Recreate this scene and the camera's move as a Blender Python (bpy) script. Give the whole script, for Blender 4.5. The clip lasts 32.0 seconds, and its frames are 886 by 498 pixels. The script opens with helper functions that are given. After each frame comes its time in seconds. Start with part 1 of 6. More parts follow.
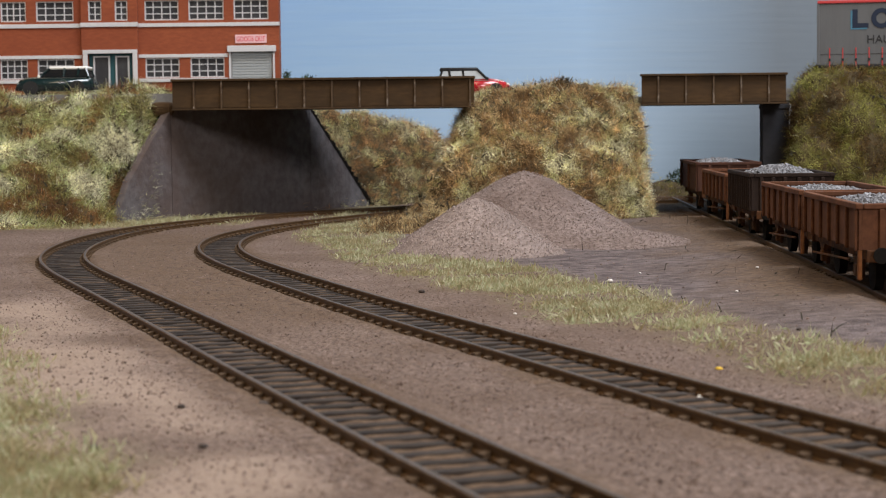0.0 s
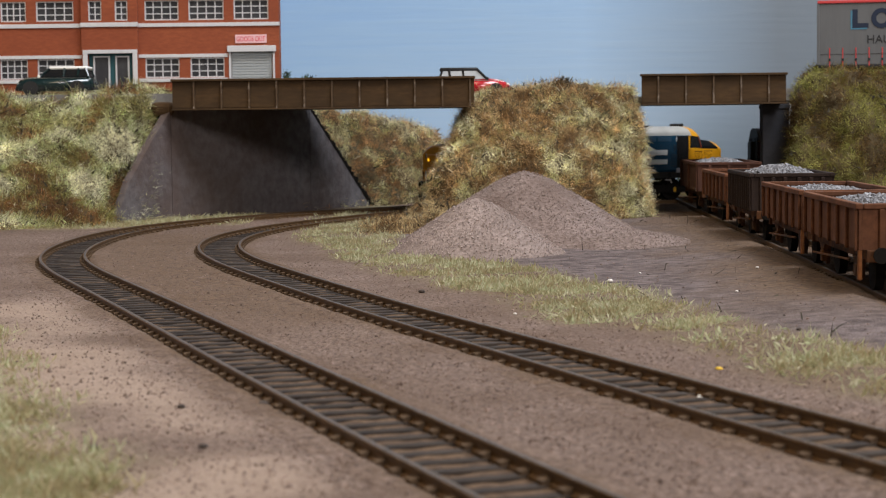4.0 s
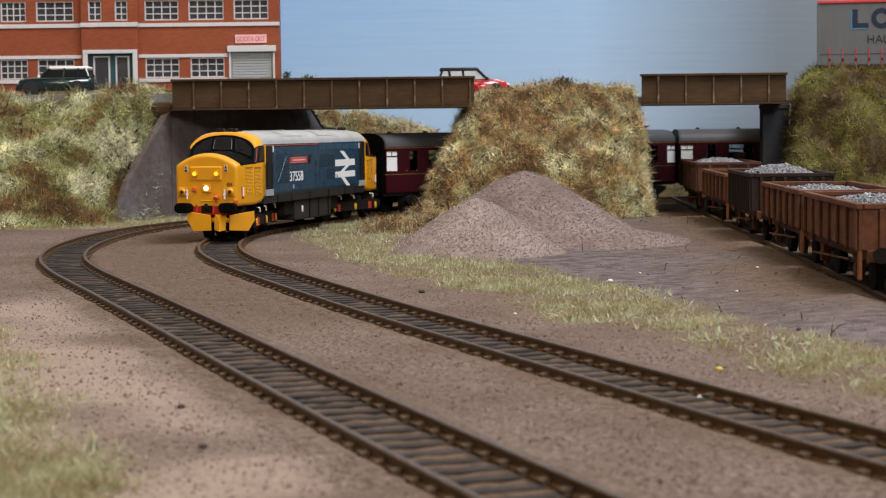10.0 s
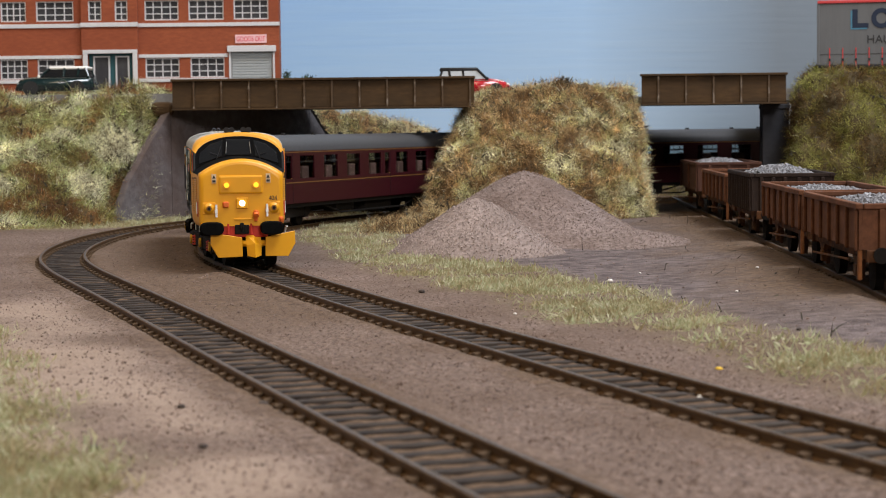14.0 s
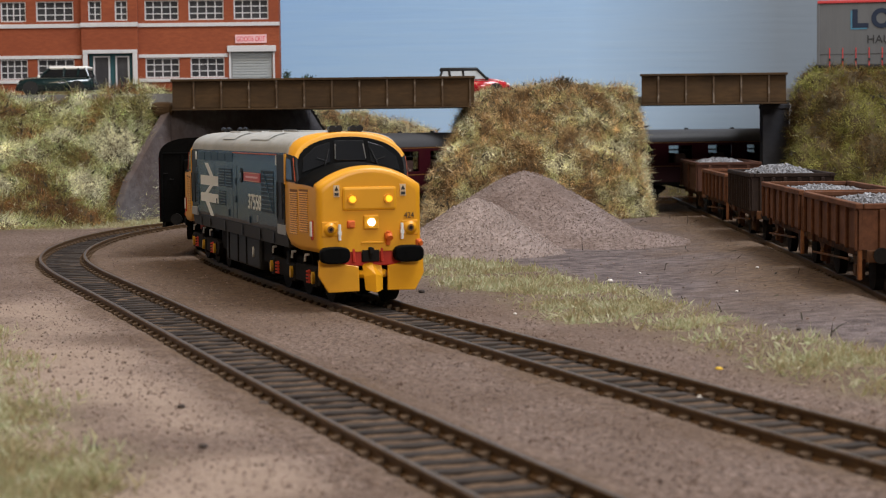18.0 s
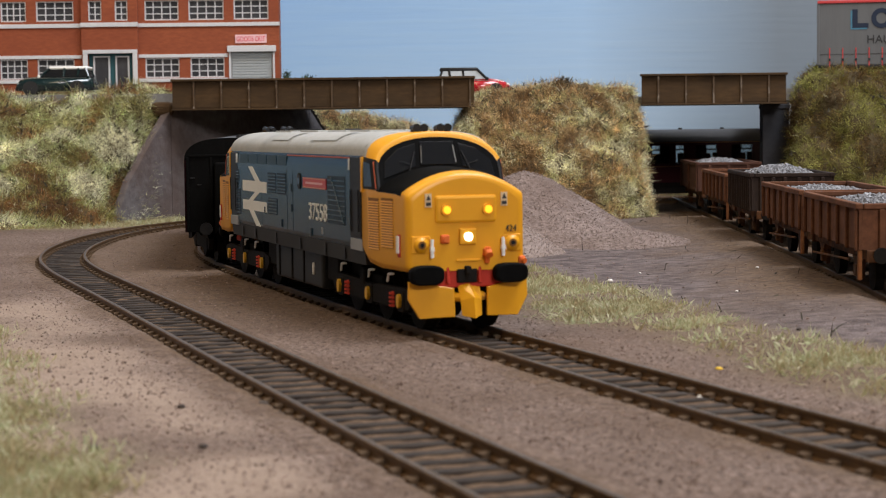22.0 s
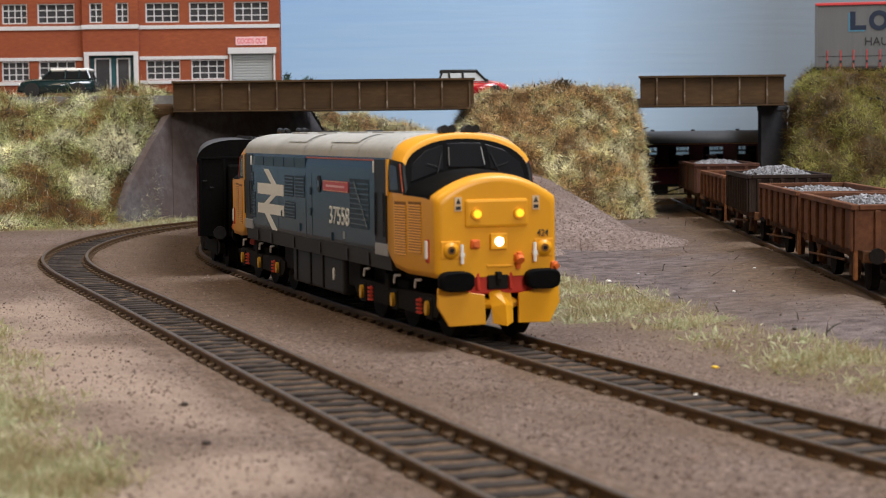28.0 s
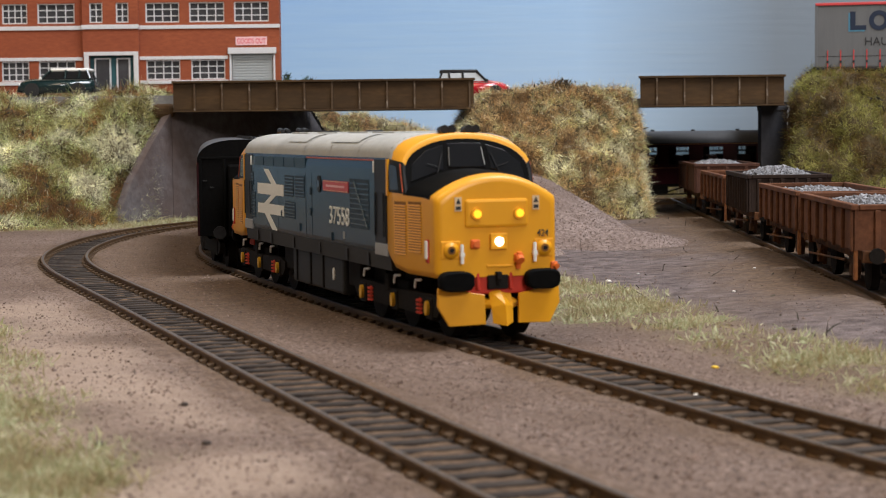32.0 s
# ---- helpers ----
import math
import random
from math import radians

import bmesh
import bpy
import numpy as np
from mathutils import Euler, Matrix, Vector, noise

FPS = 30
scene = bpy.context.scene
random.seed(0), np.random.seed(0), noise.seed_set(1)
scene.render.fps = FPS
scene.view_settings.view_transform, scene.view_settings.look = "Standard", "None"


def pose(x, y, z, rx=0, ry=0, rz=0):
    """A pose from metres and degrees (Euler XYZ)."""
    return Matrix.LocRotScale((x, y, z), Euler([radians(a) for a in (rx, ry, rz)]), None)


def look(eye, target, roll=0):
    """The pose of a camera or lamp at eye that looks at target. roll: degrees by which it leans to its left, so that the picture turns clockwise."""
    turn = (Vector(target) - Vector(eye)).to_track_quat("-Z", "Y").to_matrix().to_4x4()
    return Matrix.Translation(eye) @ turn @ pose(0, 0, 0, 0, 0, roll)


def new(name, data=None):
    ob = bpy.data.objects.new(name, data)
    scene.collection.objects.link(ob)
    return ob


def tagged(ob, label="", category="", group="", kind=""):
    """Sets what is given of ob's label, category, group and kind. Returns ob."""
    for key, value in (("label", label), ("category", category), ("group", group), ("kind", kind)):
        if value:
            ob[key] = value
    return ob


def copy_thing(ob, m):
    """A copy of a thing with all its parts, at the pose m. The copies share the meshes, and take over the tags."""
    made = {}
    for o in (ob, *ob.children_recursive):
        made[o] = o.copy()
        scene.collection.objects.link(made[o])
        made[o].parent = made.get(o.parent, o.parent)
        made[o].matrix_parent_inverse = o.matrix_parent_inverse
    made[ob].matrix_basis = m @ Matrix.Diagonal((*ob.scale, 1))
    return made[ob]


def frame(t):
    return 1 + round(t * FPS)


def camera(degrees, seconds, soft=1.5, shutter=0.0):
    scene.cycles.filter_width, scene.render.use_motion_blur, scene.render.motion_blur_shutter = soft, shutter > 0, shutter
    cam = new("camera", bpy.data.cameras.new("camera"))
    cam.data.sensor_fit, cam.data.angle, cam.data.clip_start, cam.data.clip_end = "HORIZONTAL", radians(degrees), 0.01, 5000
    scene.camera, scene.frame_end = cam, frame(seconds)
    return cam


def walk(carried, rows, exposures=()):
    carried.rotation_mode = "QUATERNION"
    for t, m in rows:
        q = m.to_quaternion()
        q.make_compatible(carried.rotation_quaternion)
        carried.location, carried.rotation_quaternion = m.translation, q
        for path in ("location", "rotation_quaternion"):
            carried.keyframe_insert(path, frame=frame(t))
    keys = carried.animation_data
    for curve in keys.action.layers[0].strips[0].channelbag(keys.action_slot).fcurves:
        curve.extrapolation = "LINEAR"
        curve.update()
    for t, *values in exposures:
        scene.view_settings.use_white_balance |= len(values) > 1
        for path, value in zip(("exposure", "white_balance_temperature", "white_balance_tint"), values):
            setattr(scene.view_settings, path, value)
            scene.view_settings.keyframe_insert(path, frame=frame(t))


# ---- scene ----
cam = camera(27.18, 32.0, soft=1.0)
EYE = (0.0, 0.0, 0.05395)
AIM = (0.0, 1.0, -0.01225)
walk(cam, [(0.0, look(EYE, AIM, -0.647)), (25.5, look(EYE, AIM, -0.647)),
           (27.5, look((0, -0.005, 0.05395), (0.0002, 1.0, -0.01165), -0.647)),
           (32.0, look((0, -0.005, 0.05395), (0.0002, 1.0, -0.01165), -0.647))],
     [(0.0, -0.10), (3.5, -0.10), (6.0, -0.04), (14.5, -0.03), (17.0, -0.02), (17.6, -0.07), (18.0, -0.17), (19.0, -0.16), (19.5, -0.06), (20.0, 0.0), (21.0, -0.02), (22.0, -0.07), (25.5, -0.05), (27.5, 0.02), (32.0, 0.02)])
cam.data.dof.use_dof = True
cam.data.dof.focus_distance = 0.69
cam.data.dof.aperture_fstop = 62

# ---- light ----
world = bpy.data.worlds.new("room_air")
scene.world = world
world.use_nodes = True
world.node_tree.nodes["Background"].inputs[0].default_value = (0.80, 0.88, 1.0, 1)
world.node_tree.nodes["Background"].inputs[1].default_value = 0.13


def lamp(name, eye, target, sx, sy, watts, colour):
    data = bpy.data.lights.new(name, "AREA")
    data.shape, data.size, data.size_y, data.energy, data.color = "RECTANGLE", sx, sy, watts, colour
    ob = new(name, data)
    ob.matrix_world = look(eye, target)
    return ob


lamp("ceiling_lamp", (0.66, 0.50, 1.45), (0.0, 0.9, 0.0), 0.9, 0.6, 32.5, (0.885, 0.922, 1.0))
# unseen warm fill, added to lift the shaded left sides
lamp("fill_lamp", (-0.62, 0.25, 1.35), (-0.18, 0.8, 0.05), 1.0, 0.8, 10.0, (1.0, 0.78, 0.54))
lamp("standard_lamp", (0.75, -1.35, 0.93), (0.0, 1.0, 0.05), 0.5, 0.4, 19.0, (1.0, 0.94, 0.92))

# ---- helpers of this scene: all lengths in millimetres ----
MM = 0.001
ZR = 3.5  # top of rail above the ground


def mesh_of(bm, material, smooth=False):
    me = bpy.data.meshes.new("piece")
    bmesh.ops.scale(bm, vec=(MM, MM, MM), verts=bm.verts)
    bm.normal_update()
    bm.to_mesh(me)
    bm.free()
    for m in (material if isinstance(material, (list, tuple)) else [material]):
        me.materials.append(m)
    if smooth:
        me.polygons.foreach_set("use_smooth", [True] * len(me.polygons))
    return me


def part(name, bm, material, parent, label="", smooth=False):
    ob = new(name, mesh_of(bm, material, smooth))
    ob.parent = parent
    return tagged(ob, label)


def raw_mesh(verts, faces, material, smooth=False):
    me = bpy.data.meshes.new("piece")
    me.from_pydata((np.asarray(verts, float) * MM).tolist(), [], faces)
    me.materials.append(material)
    if smooth:
        me.polygons.foreach_set("use_smooth", [True] * len(me.polygons))
    me.update()
    return me


def thing(name, label, category, m=None, group="", kind=""):
    ob = new(name)
    ob.empty_display_size = 0.01
    if m is not None:
        ob.matrix_basis = m
    return tagged(ob, label, category, group, kind)


def mpose(x, y, z, rz=0.0):
    return pose(x * MM, y * MM, z * MM, 0, 0, rz)


def box(bm, x0, x1, y0, y1, z0, z1, bevel=0.0):
    vs = bmesh.ops.create_cube(bm, size=1.0)["verts"]
    for v in vs:
        v.co = ((x0 + x1) / 2 + v.co.x * (x1 - x0), (y0 + y1) / 2 + v.co.y * (y1 - y0), (z0 + z1) / 2 + v.co.z * (z1 - z0))
    if bevel:
        es = list({e for v in vs for e in v.link_edges})
        bmesh.ops.bevel(bm, geom=es, offset=bevel, segments=2, affect="EDGES", profile=0.5)
    return bm


def boxed(x0, x1, y0, y1, z0, z1, bevel=0.0):
    return box(bmesh.new(), x0, x1, y0, y1, z0, z1, bevel)


def rod(bm, p, q, r, n=8, r2=None):
    p, q = Vector(p), Vector(q)
    d = q - p
    m = Matrix.Translation((p + q) / 2) @ d.to_track_quat("Z", "Y").to_matrix().to_4x4()
    bmesh.ops.create_cone(bm, cap_ends=True, segments=n, radius1=r, radius2=r if r2 is None else r2, depth=d.length, matrix=m)
    return bm


def loft(bm, rings, closed=True, caps=True):
    rows = [[bm.verts.new(c) for c in ring] for ring in rings]
    n = len(rows[0])
    for a, b in zip(rows, rows[1:]):
        for i in range(n if closed else n - 1):
            j = (i + 1) % n
            bm.faces.new((a[i], a[j], b[j], b[i]))
    if caps and closed:
        bm.faces.new(rows[0][::-1])
        bm.faces.new(rows[-1])
    bmesh.ops.recalc_face_normals(bm, faces=bm.faces)
    return bm


def prism(bm, outline, y0, y1):
    """A flat outline (x, z) with thickness from y0 to y1."""
    a = [bm.verts.new((x, y0, z)) for x, z in outline]
    b = [bm.verts.new((x, y1, z)) for x, z in outline]
    n = len(a)
    bm.faces.new(a)
    bm.faces.new(b[::-1])
    for i in range(n):
        j = (i + 1) % n
        bm.faces.new((a[j], a[i], b[i], b[j]))
    bmesh.ops.recalc_face_normals(bm, faces=bm.faces)
    return bm


def lettering(text, height, material, width=0.0, name="lettering", parent=None, m=None, label=""):
    """Raised letters in the x-z plane, facing -y, centred."""
    cu = bpy.data.curves.new("text", "FONT")
    cu.body, cu.size, cu.align_x, cu.align_y, cu.extrude = text, 1.0, "CENTER", "CENTER", 0.01
    tmp = bpy.data.objects.new("text", cu)
    scene.collection.objects.link(tmp)
    bpy.context.view_layer.update()
    me = bpy.data.meshes.new_from_object(tmp.evaluated_get(bpy.context.evaluated_depsgraph_get()))
    bpy.data.objects.remove(tmp)
    xs = [v.co.x for v in me.vertices]
    ys = [v.co.y for v in me.vertices]
    fy = height / (max(ys) - min(ys))
    fx = width / (max(xs) - min(xs)) if width else fy
    cx, cy = (max(xs) + min(xs)) / 2, (max(ys) + min(ys)) / 2
    for v in me.vertices:
        v.co = ((v.co.x - cx) * fx * MM, -v.co.z * 12 * MM, (v.co.y - cy) * fy * MM)
    me.materials.clear()
    me.materials.append(material)
    ob = new(name, me)
    ob.parent = parent
    ob.matrix_basis = m
    return tagged(ob, label)


# ---- materials ----
def mat(name, c1, c2=None, fine=900.0, coarse=40.0, c3=None, rough=0.7, metal=0.0, bump=0.0, island=0.0, piece=0.0,
        wear=0.5, coat=0.0, emit=0.0, stretch=None):
    """c1 to c2 by fine grain, c3 by coarse stains."""
    m = bpy.data.materials.new(name)
    m.use_nodes = True
    nt = m.node_tree
    nd, ln = nt.nodes, nt.links
    bs = nd["Principled BSDF"]
    bs.inputs["Roughness"].default_value = rough
    bs.inputs["Metallic"].default_value = metal
    if coat:
        bs.inputs["Coat Weight"].default_value = coat
        bs.inputs["Coat Roughness"].default_value = 0.15
    tc = nd.new("ShaderNodeTexCoord")
    src = tc.outputs["Object"]
    if stretch:
        mp = nd.new("ShaderNodeMapping")
        mp.inputs["Scale"].default_value = stretch
        ln.new(src, mp.inputs["Vector"])
        src = mp.outputs["Vector"]

    def noise_of(scale, detail=3.0):
        n = nd.new("ShaderNodeTexNoise")
        n.inputs["Scale"].default_value = scale
        n.inputs["Detail"].default_value = detail
        n.inputs["Roughness"].default_value = 0.6
        ln.new(src, n.inputs["Vector"])
        return n.outputs["Fac"]

    def mix_of(fac, a, b):
        x = nd.new("ShaderNodeMix")
        x.data_type = "RGBA"
        if isinstance(fac, float):
            x.inputs[0].default_value = fac
        else:
            ln.new(fac, x.inputs[0])
        for k, c in ((6, a), (7, b)):
            if isinstance(c, tuple):
                x.inputs[k].default_value = (*c, 1)
            else:
                ln.new(c, x.inputs[k])
        return x.outputs[2]

    def ramp_of(fac, lo, hi):
        r = nd.new("ShaderNodeMapRange")
        r.inputs[1].default_value, r.inputs[2].default_value = lo, hi
        ln.new(fac, r.inputs[0])
        return r.outputs[0]

    col = c1
    fine_fac = noise_of(fine)
    if c2:
        col = mix_of(ramp_of(fine_fac, 0.35, 0.65), col, c2)
    if c3:
        col = mix_of(ramp_of(noise_of(coarse, 5.0), 0.5 - 0.25 * (1 - wear) + 0.02, 0.75), col, c3)
    if island or piece:
        if island:
            g = nd.new("ShaderNodeNewGeometry")
            rnd = g.outputs["Random Per Island"]
        else:
            g = nd.new("ShaderNodeObjectInfo")
            rnd = g.outputs["Random"]
        hs = nd.new("ShaderNodeHueSaturation")
        r = nd.new("ShaderNodeMapRange")
        amount = island or piece
        r.inputs[3].default_value, r.inputs[4].default_value = 1 - amount, 1 + amount
        ln.new(rnd, r.inputs[0])
        ln.new(r.outputs[0], hs.inputs["Value"])
        if isinstance(col, tuple):
            hs.inputs["Color"].default_value = (*col, 1)
        else:
            ln.new(col, hs.inputs["Color"])
        col = hs.outputs["Color"]
    if isinstance(col, tuple):
        bs.inputs["Base Color"].default_value = (*col, 1)
    else:
        ln.new(col, bs.inputs["Base Color"])
    if bump:
        b = nd.new("ShaderNodeBump")
        b.inputs["Strength"].default_value = 1.0
        b.inputs["Distance"].default_value = bump * MM
        ln.new(fine_fac, b.inputs["Height"])
        ln.new(b.outputs["Normal"], bs.inputs["Normal"])
    if emit:
        bs.inputs["Emission Color"].default_value = (*c1, 1)
        bs.inputs["Emission Strength"].default_value = emit
    return m


def grass_mat(name, greens, straws, browns, patch=30.0, shift=0.0):
    """Short fibres: each blade its own tone, in patches of green, straw and brown."""
    m = bpy.data.materials.new(name)
    m.use_nodes = True
    nd, ln = m.node_tree.nodes, m.node_tree.links
    bs = nd["Principled BSDF"]
    bs.inputs["Roughness"].default_value = 0.75
    bs.inputs["Specular IOR Level"].default_value = 0.25
    tc = nd.new("ShaderNodeTexCoord")
    n = nd.new("ShaderNodeTexNoise")
    n.inputs["Scale"].default_value = patch
    n.inputs["Detail"].default_value = 5.0
    n.inputs["Roughness"].default_value = 0.62
    ln.new(tc.outputs["Object"], n.inputs["Vector"])
    g = nd.new("ShaderNodeNewGeometry")
    a = nd.new("ShaderNodeMath")
    a.operation = "MULTIPLY_ADD"
    ln.new(g.outputs["Random Per Island"], a.inputs[0])
    a.inputs[1].default_value = 0.20
    a.inputs[2].default_value = -0.10 + shift
    w = nd.new("ShaderNodeMapRange")
    w.inputs[1].default_value, w.inputs[2].default_value, w.inputs[3].default_value, w.inputs[4].default_value = 0.3, 0.7, 0.14, 0.88
    w.clamp = False
    ln.new(n.outputs["Fac"], w.inputs[0])
    s = nd.new("ShaderNodeMath")
    s.operation = "ADD"
    ln.new(a.outputs[0], s.inputs[0])
    ln.new(w.outputs[0], s.inputs[1])
    r = nd.new("ShaderNodeValToRGB")
    cols = [browns[0], greens[0], browns[1], straws[0], greens[0], straws[1], greens[1], straws[0]]
    at = [0.16, 0.27, 0.36, 0.45, 0.54, 0.63, 0.73, 0.86]
    while len(r.color_ramp.elements) < len(at):
        r.color_ramp.elements.new(0.5)
    for e, p, c in zip(r.color_ramp.elements, at, cols):
        e.position, e.color = p, (*c, 1)
    ln.new(s.outputs[0], r.inputs[0])
    ln.new(r.outputs[0], bs.inputs["Base Color"])
    tr = nd.new("ShaderNodeBsdfTranslucent")
    ln.new(r.outputs[0], tr.inputs["Color"])
    mx = nd.new("ShaderNodeMixShader")
    mx.inputs[0].default_value = 0.42
    ln.new(bs.outputs[0], mx.inputs[1])
    ln.new(tr.outputs[0], mx.inputs[2])
    ln.new(mx.outputs[0], nd["Material Output"].inputs["Surface"])
    return m


def glass_mat(name, tint, rough=0.03):
    m = bpy.data.materials.new(name)
    m.use_nodes = True
    nd, ln = m.node_tree.nodes, m.node_tree.links
    bs = nd["Principled BSDF"]
    bs.inputs["Base Color"].default_value = (*tint, 1)
    bs.inputs["Roughness"].default_value = rough
    bs.inputs["Transmission Weight"].default_value = 1.0
    bs.inputs["IOR"].default_value = 1.05
    return m


M_YELLOW = mat("warning_yellow_paint", (0.80, 0.365, 0.008), (0.78, 0.35, 0.007), rough=0.38, fine=500, c3=(0.72, 0.32, 0.01), wear=0.2)
M_BLUE = mat("rail_blue_paint", (0.008, 0.044, 0.086), (0.010, 0.050, 0.094), rough=0.26, fine=700, c3=(0.016, 0.056, 0.098), wear=0.3)
M_BLUE_DK = mat("dark_blue_grille", (0.006, 0.022, 0.038), (0.010, 0.03, 0.05), rough=0.55)
M_ROOF = mat("grey_roof_paint", (0.40, 0.40, 0.38), (0.45, 0.45, 0.43), rough=0.6, c3=(0.33, 0.33, 0.31), coarse=60)
M_BLACK = mat("satin_black", (0.010, 0.010, 0.011), (0.018, 0.017, 0.017), rough=0.45)
M_UNDER = mat("underframe_black", (0.010, 0.009, 0.008), (0.016, 0.014, 0.013), rough=0.7, c3=(0.016, 0.013, 0.011), bump=0.1)
M_SOOT = mat("dark_grey_skirt", (0.011, 0.011, 0.011), (0.016, 0.0155, 0.015), rough=0.6)
M_RED = mat("buffer_beam_red", (0.42, 0.018, 0.004), (0.47, 0.022, 0.005), rough=0.6)
M_PLATE = mat("red_nameplate", (0.52, 0.045, 0.05), (0.56, 0.06, 0.06), rough=0.4)
M_WHITE = mat("white_paint", (0.78, 0.78, 0.76), (0.83, 0.83, 0.80), rough=0.5)
M_ORANGE = mat("orange_fitting", (0.65, 0.12, 0.012), (0.72, 0.15, 0.02), rough=0.5)
M_STRIPE = mat("orange_red_lining", (0.50, 0.09, 0.035), rough=0.5)
M_SILVER = mat("bare_metal", (0.62, 0.62, 0.60), (0.5, 0.5, 0.5), rough=0.3, metal=1.0)
M_GLASS_DK = mat("dark_cab_glass", (0.008, 0.009, 0.011), rough=0.16)
M_GLASS_DK.node_tree.nodes["Principled BSDF"].inputs["Specular IOR Level"].default_value = 0.5
M_PRINT = mat("dark_print", (0.02, 0.02, 0.02), rough=0.6)
M_CREAM = mat("label_cream", (0.68, 0.50, 0.30), rough=0.6)
M_LAMP_Y = mat("marker_lamp_glow", (1.0, 0.50, 0.02), emit=1.3)
M_LAMP_W = mat("headlight_glow", (1.0, 0.97, 0.92), emit=5.0)
M_MAROON = mat("coach_maroon", (0.033, 0.004, 0.008), (0.040, 0.005, 0.009), rough=0.35, c3=(0.035, 0.005, 0.008))
M_GOLD = mat("gold_lining", (0.22, 0.11, 0.025), rough=0.5)
M_COACH_ROOF = mat("coach_roof_grey", (0.05, 0.05, 0.053), (0.062, 0.062, 0.066), rough=0.6)
M_COACHEND = mat("coach_end_black", (0.003, 0.003, 0.003), (0.005, 0.005, 0.005), rough=0.6)
M_COACHEND.node_tree.nodes["Principled BSDF"].inputs["Specular IOR Level"].default_value = 0.04
M_SEAT = mat("coach_seat_brown", (0.05, 0.02, 0.012), (0.07, 0.03, 0.02), rough=0.9)
M_GLASS = glass_mat("coach_window_glass", (0.62, 0.66, 0.66))
M_RAIL = mat("weathered_rail", (0.105, 0.060, 0.028), (0.165, 0.090, 0.036), fine=500, rough=0.55, metal=0.3, c3=(0.12, 0.065, 0.025), coarse=120, bump=0.05)
M_RAILTOP = mat("worn_rail_head", (0.115, 0.092, 0.075), (0.075, 0.060, 0.048), fine=300, rough=0.5, metal=0.5)
M_SLEEPER = mat("sleeper_grey_brown", (0.022, 0.018, 0.017), (0.044, 0.037, 0.034), fine=500, rough=0.85, c3=(0.062, 0.046, 0.034), coarse=90, piece=0.25, bump=0.12)
M_CHAIR = mat("rail_chair_brown", (0.075, 0.048, 0.028), (0.11, 0.07, 0.04), rough=0.8)
M_GIRDER = mat("brown_weathered_girder", (0.056, 0.031, 0.013), (0.080, 0.045, 0.018), fine=260, rough=0.75, c3=(0.036, 0.022, 0.011), coarse=45, stretch=(0.5, 1, 2))
M_STIFF = mat("scuffed_girder_rib", (0.062, 0.033, 0.013), (0.088, 0.050, 0.020), fine=500, rough=0.65, coarse=150, c3=(0.40, 0.34, 0.28), wear=1.0)
M_ROAD = mat("grey_road", (0.16, 0.155, 0.15), (0.21, 0.2, 0.19), fine=600, rough=0.9)
M_BRICK = mat("orange_red_brick_face", (0.245, 0.055, 0.019), (0.315, 0.080, 0.029), fine=420, rough=0.85, c3=(0.21, 0.045, 0.018), coarse=30, stretch=(0.5, 1, 1.6))
M_TRIM = mat("white_building_trim", (0.56, 0.56, 0.58), (0.63, 0.63, 0.645), rough=0.6)
M_PANE = mat("dark_window_pane", (0.045, 0.045, 0.05), (0.07, 0.07, 0.075), fine=120, rough=0.2)
M_SHUTTER = mat("grey_roller_shutter", (0.36, 0.39, 0.40), (0.40, 0.43, 0.44), rough=0.5)
M_TEAL = mat("teal_door_frame", (0.02, 0.10, 0.12), rough=0.5)
M_CARG = mat("dark_green_car_paint", (0.006, 0.022, 0.024), rough=0.15, coat=0.8)
M_CARR = mat("red_car_paint", (0.42, 0.008, 0.018), rough=0.15, coat=0.8)
M_TYRE = mat("black_rubber", (0.015, 0.015, 0.015), rough=0.8)
M_SIGN = mat("pink_sign_board", (0.80, 0.50, 0.52), rough=0.6)
M_SIGNRED = mat("red_sign_letters", (0.62, 0.03, 0.06), rough=0.6)
M_TRAILER = mat("grey_curtain_side", (0.100, 0.103, 0.107), (0.115, 0.118, 0.122), fine=200, rough=0.7, c3=(0.12, 0.123, 0.127), stretch=(3, 1, 0.3))
M_NAVY = mat("navy_letters", (0.003, 0.012, 0.036), rough=0.7)
M_CYAN = mat("pale_blue_letter_edge", (0.06, 0.20, 0.30), rough=0.7)
M_GREYL = mat("dark_grey_letters", (0.012, 0.012, 0.014), rough=0.7)
M_RUST_A = mat("rusty_orange_wagon", (0.115, 0.046, 0.022), (0.178, 0.074, 0.037), fine=420, rough=0.8, c3=(0.080, 0.035, 0.021), coarse=70, bump=0.08)
M_RUST_B = mat("dark_brown_wagon", (0.021, 0.012, 0.009), (0.034, 0.020, 0.014), fine=420, rough=0.8, c3=(0.032, 0.022, 0.019), coarse=70, bump=0.08)
M_RUST_C = mat("brown_wagon", (0.075, 0.032, 0.021), (0.098, 0.042, 0.026), fine=420, rough=0.8, c3=(0.052, 0.025, 0.019), coarse=70, bump=0.08)
M_RUSTFRAME = mat("rusty_wagon_frame", (0.070, 0.033, 0.018), (0.165, 0.068, 0.026), fine=380, rough=0.9, c3=(0.03, 0.022, 0.018), coarse=100)
M_STONE = mat("grey_ballast_load", (0.14, 0.142, 0.155), (0.26, 0.262, 0.28), fine=400, rough=0.9, island=0.4)
M_HEAP = mat("purple_brown_gravel", (0.135, 0.099, 0.086), (0.295, 0.228, 0.205), fine=620, rough=0.95, c3=(0.120, 0.080, 0.064), coarse=30, bump=0.7)
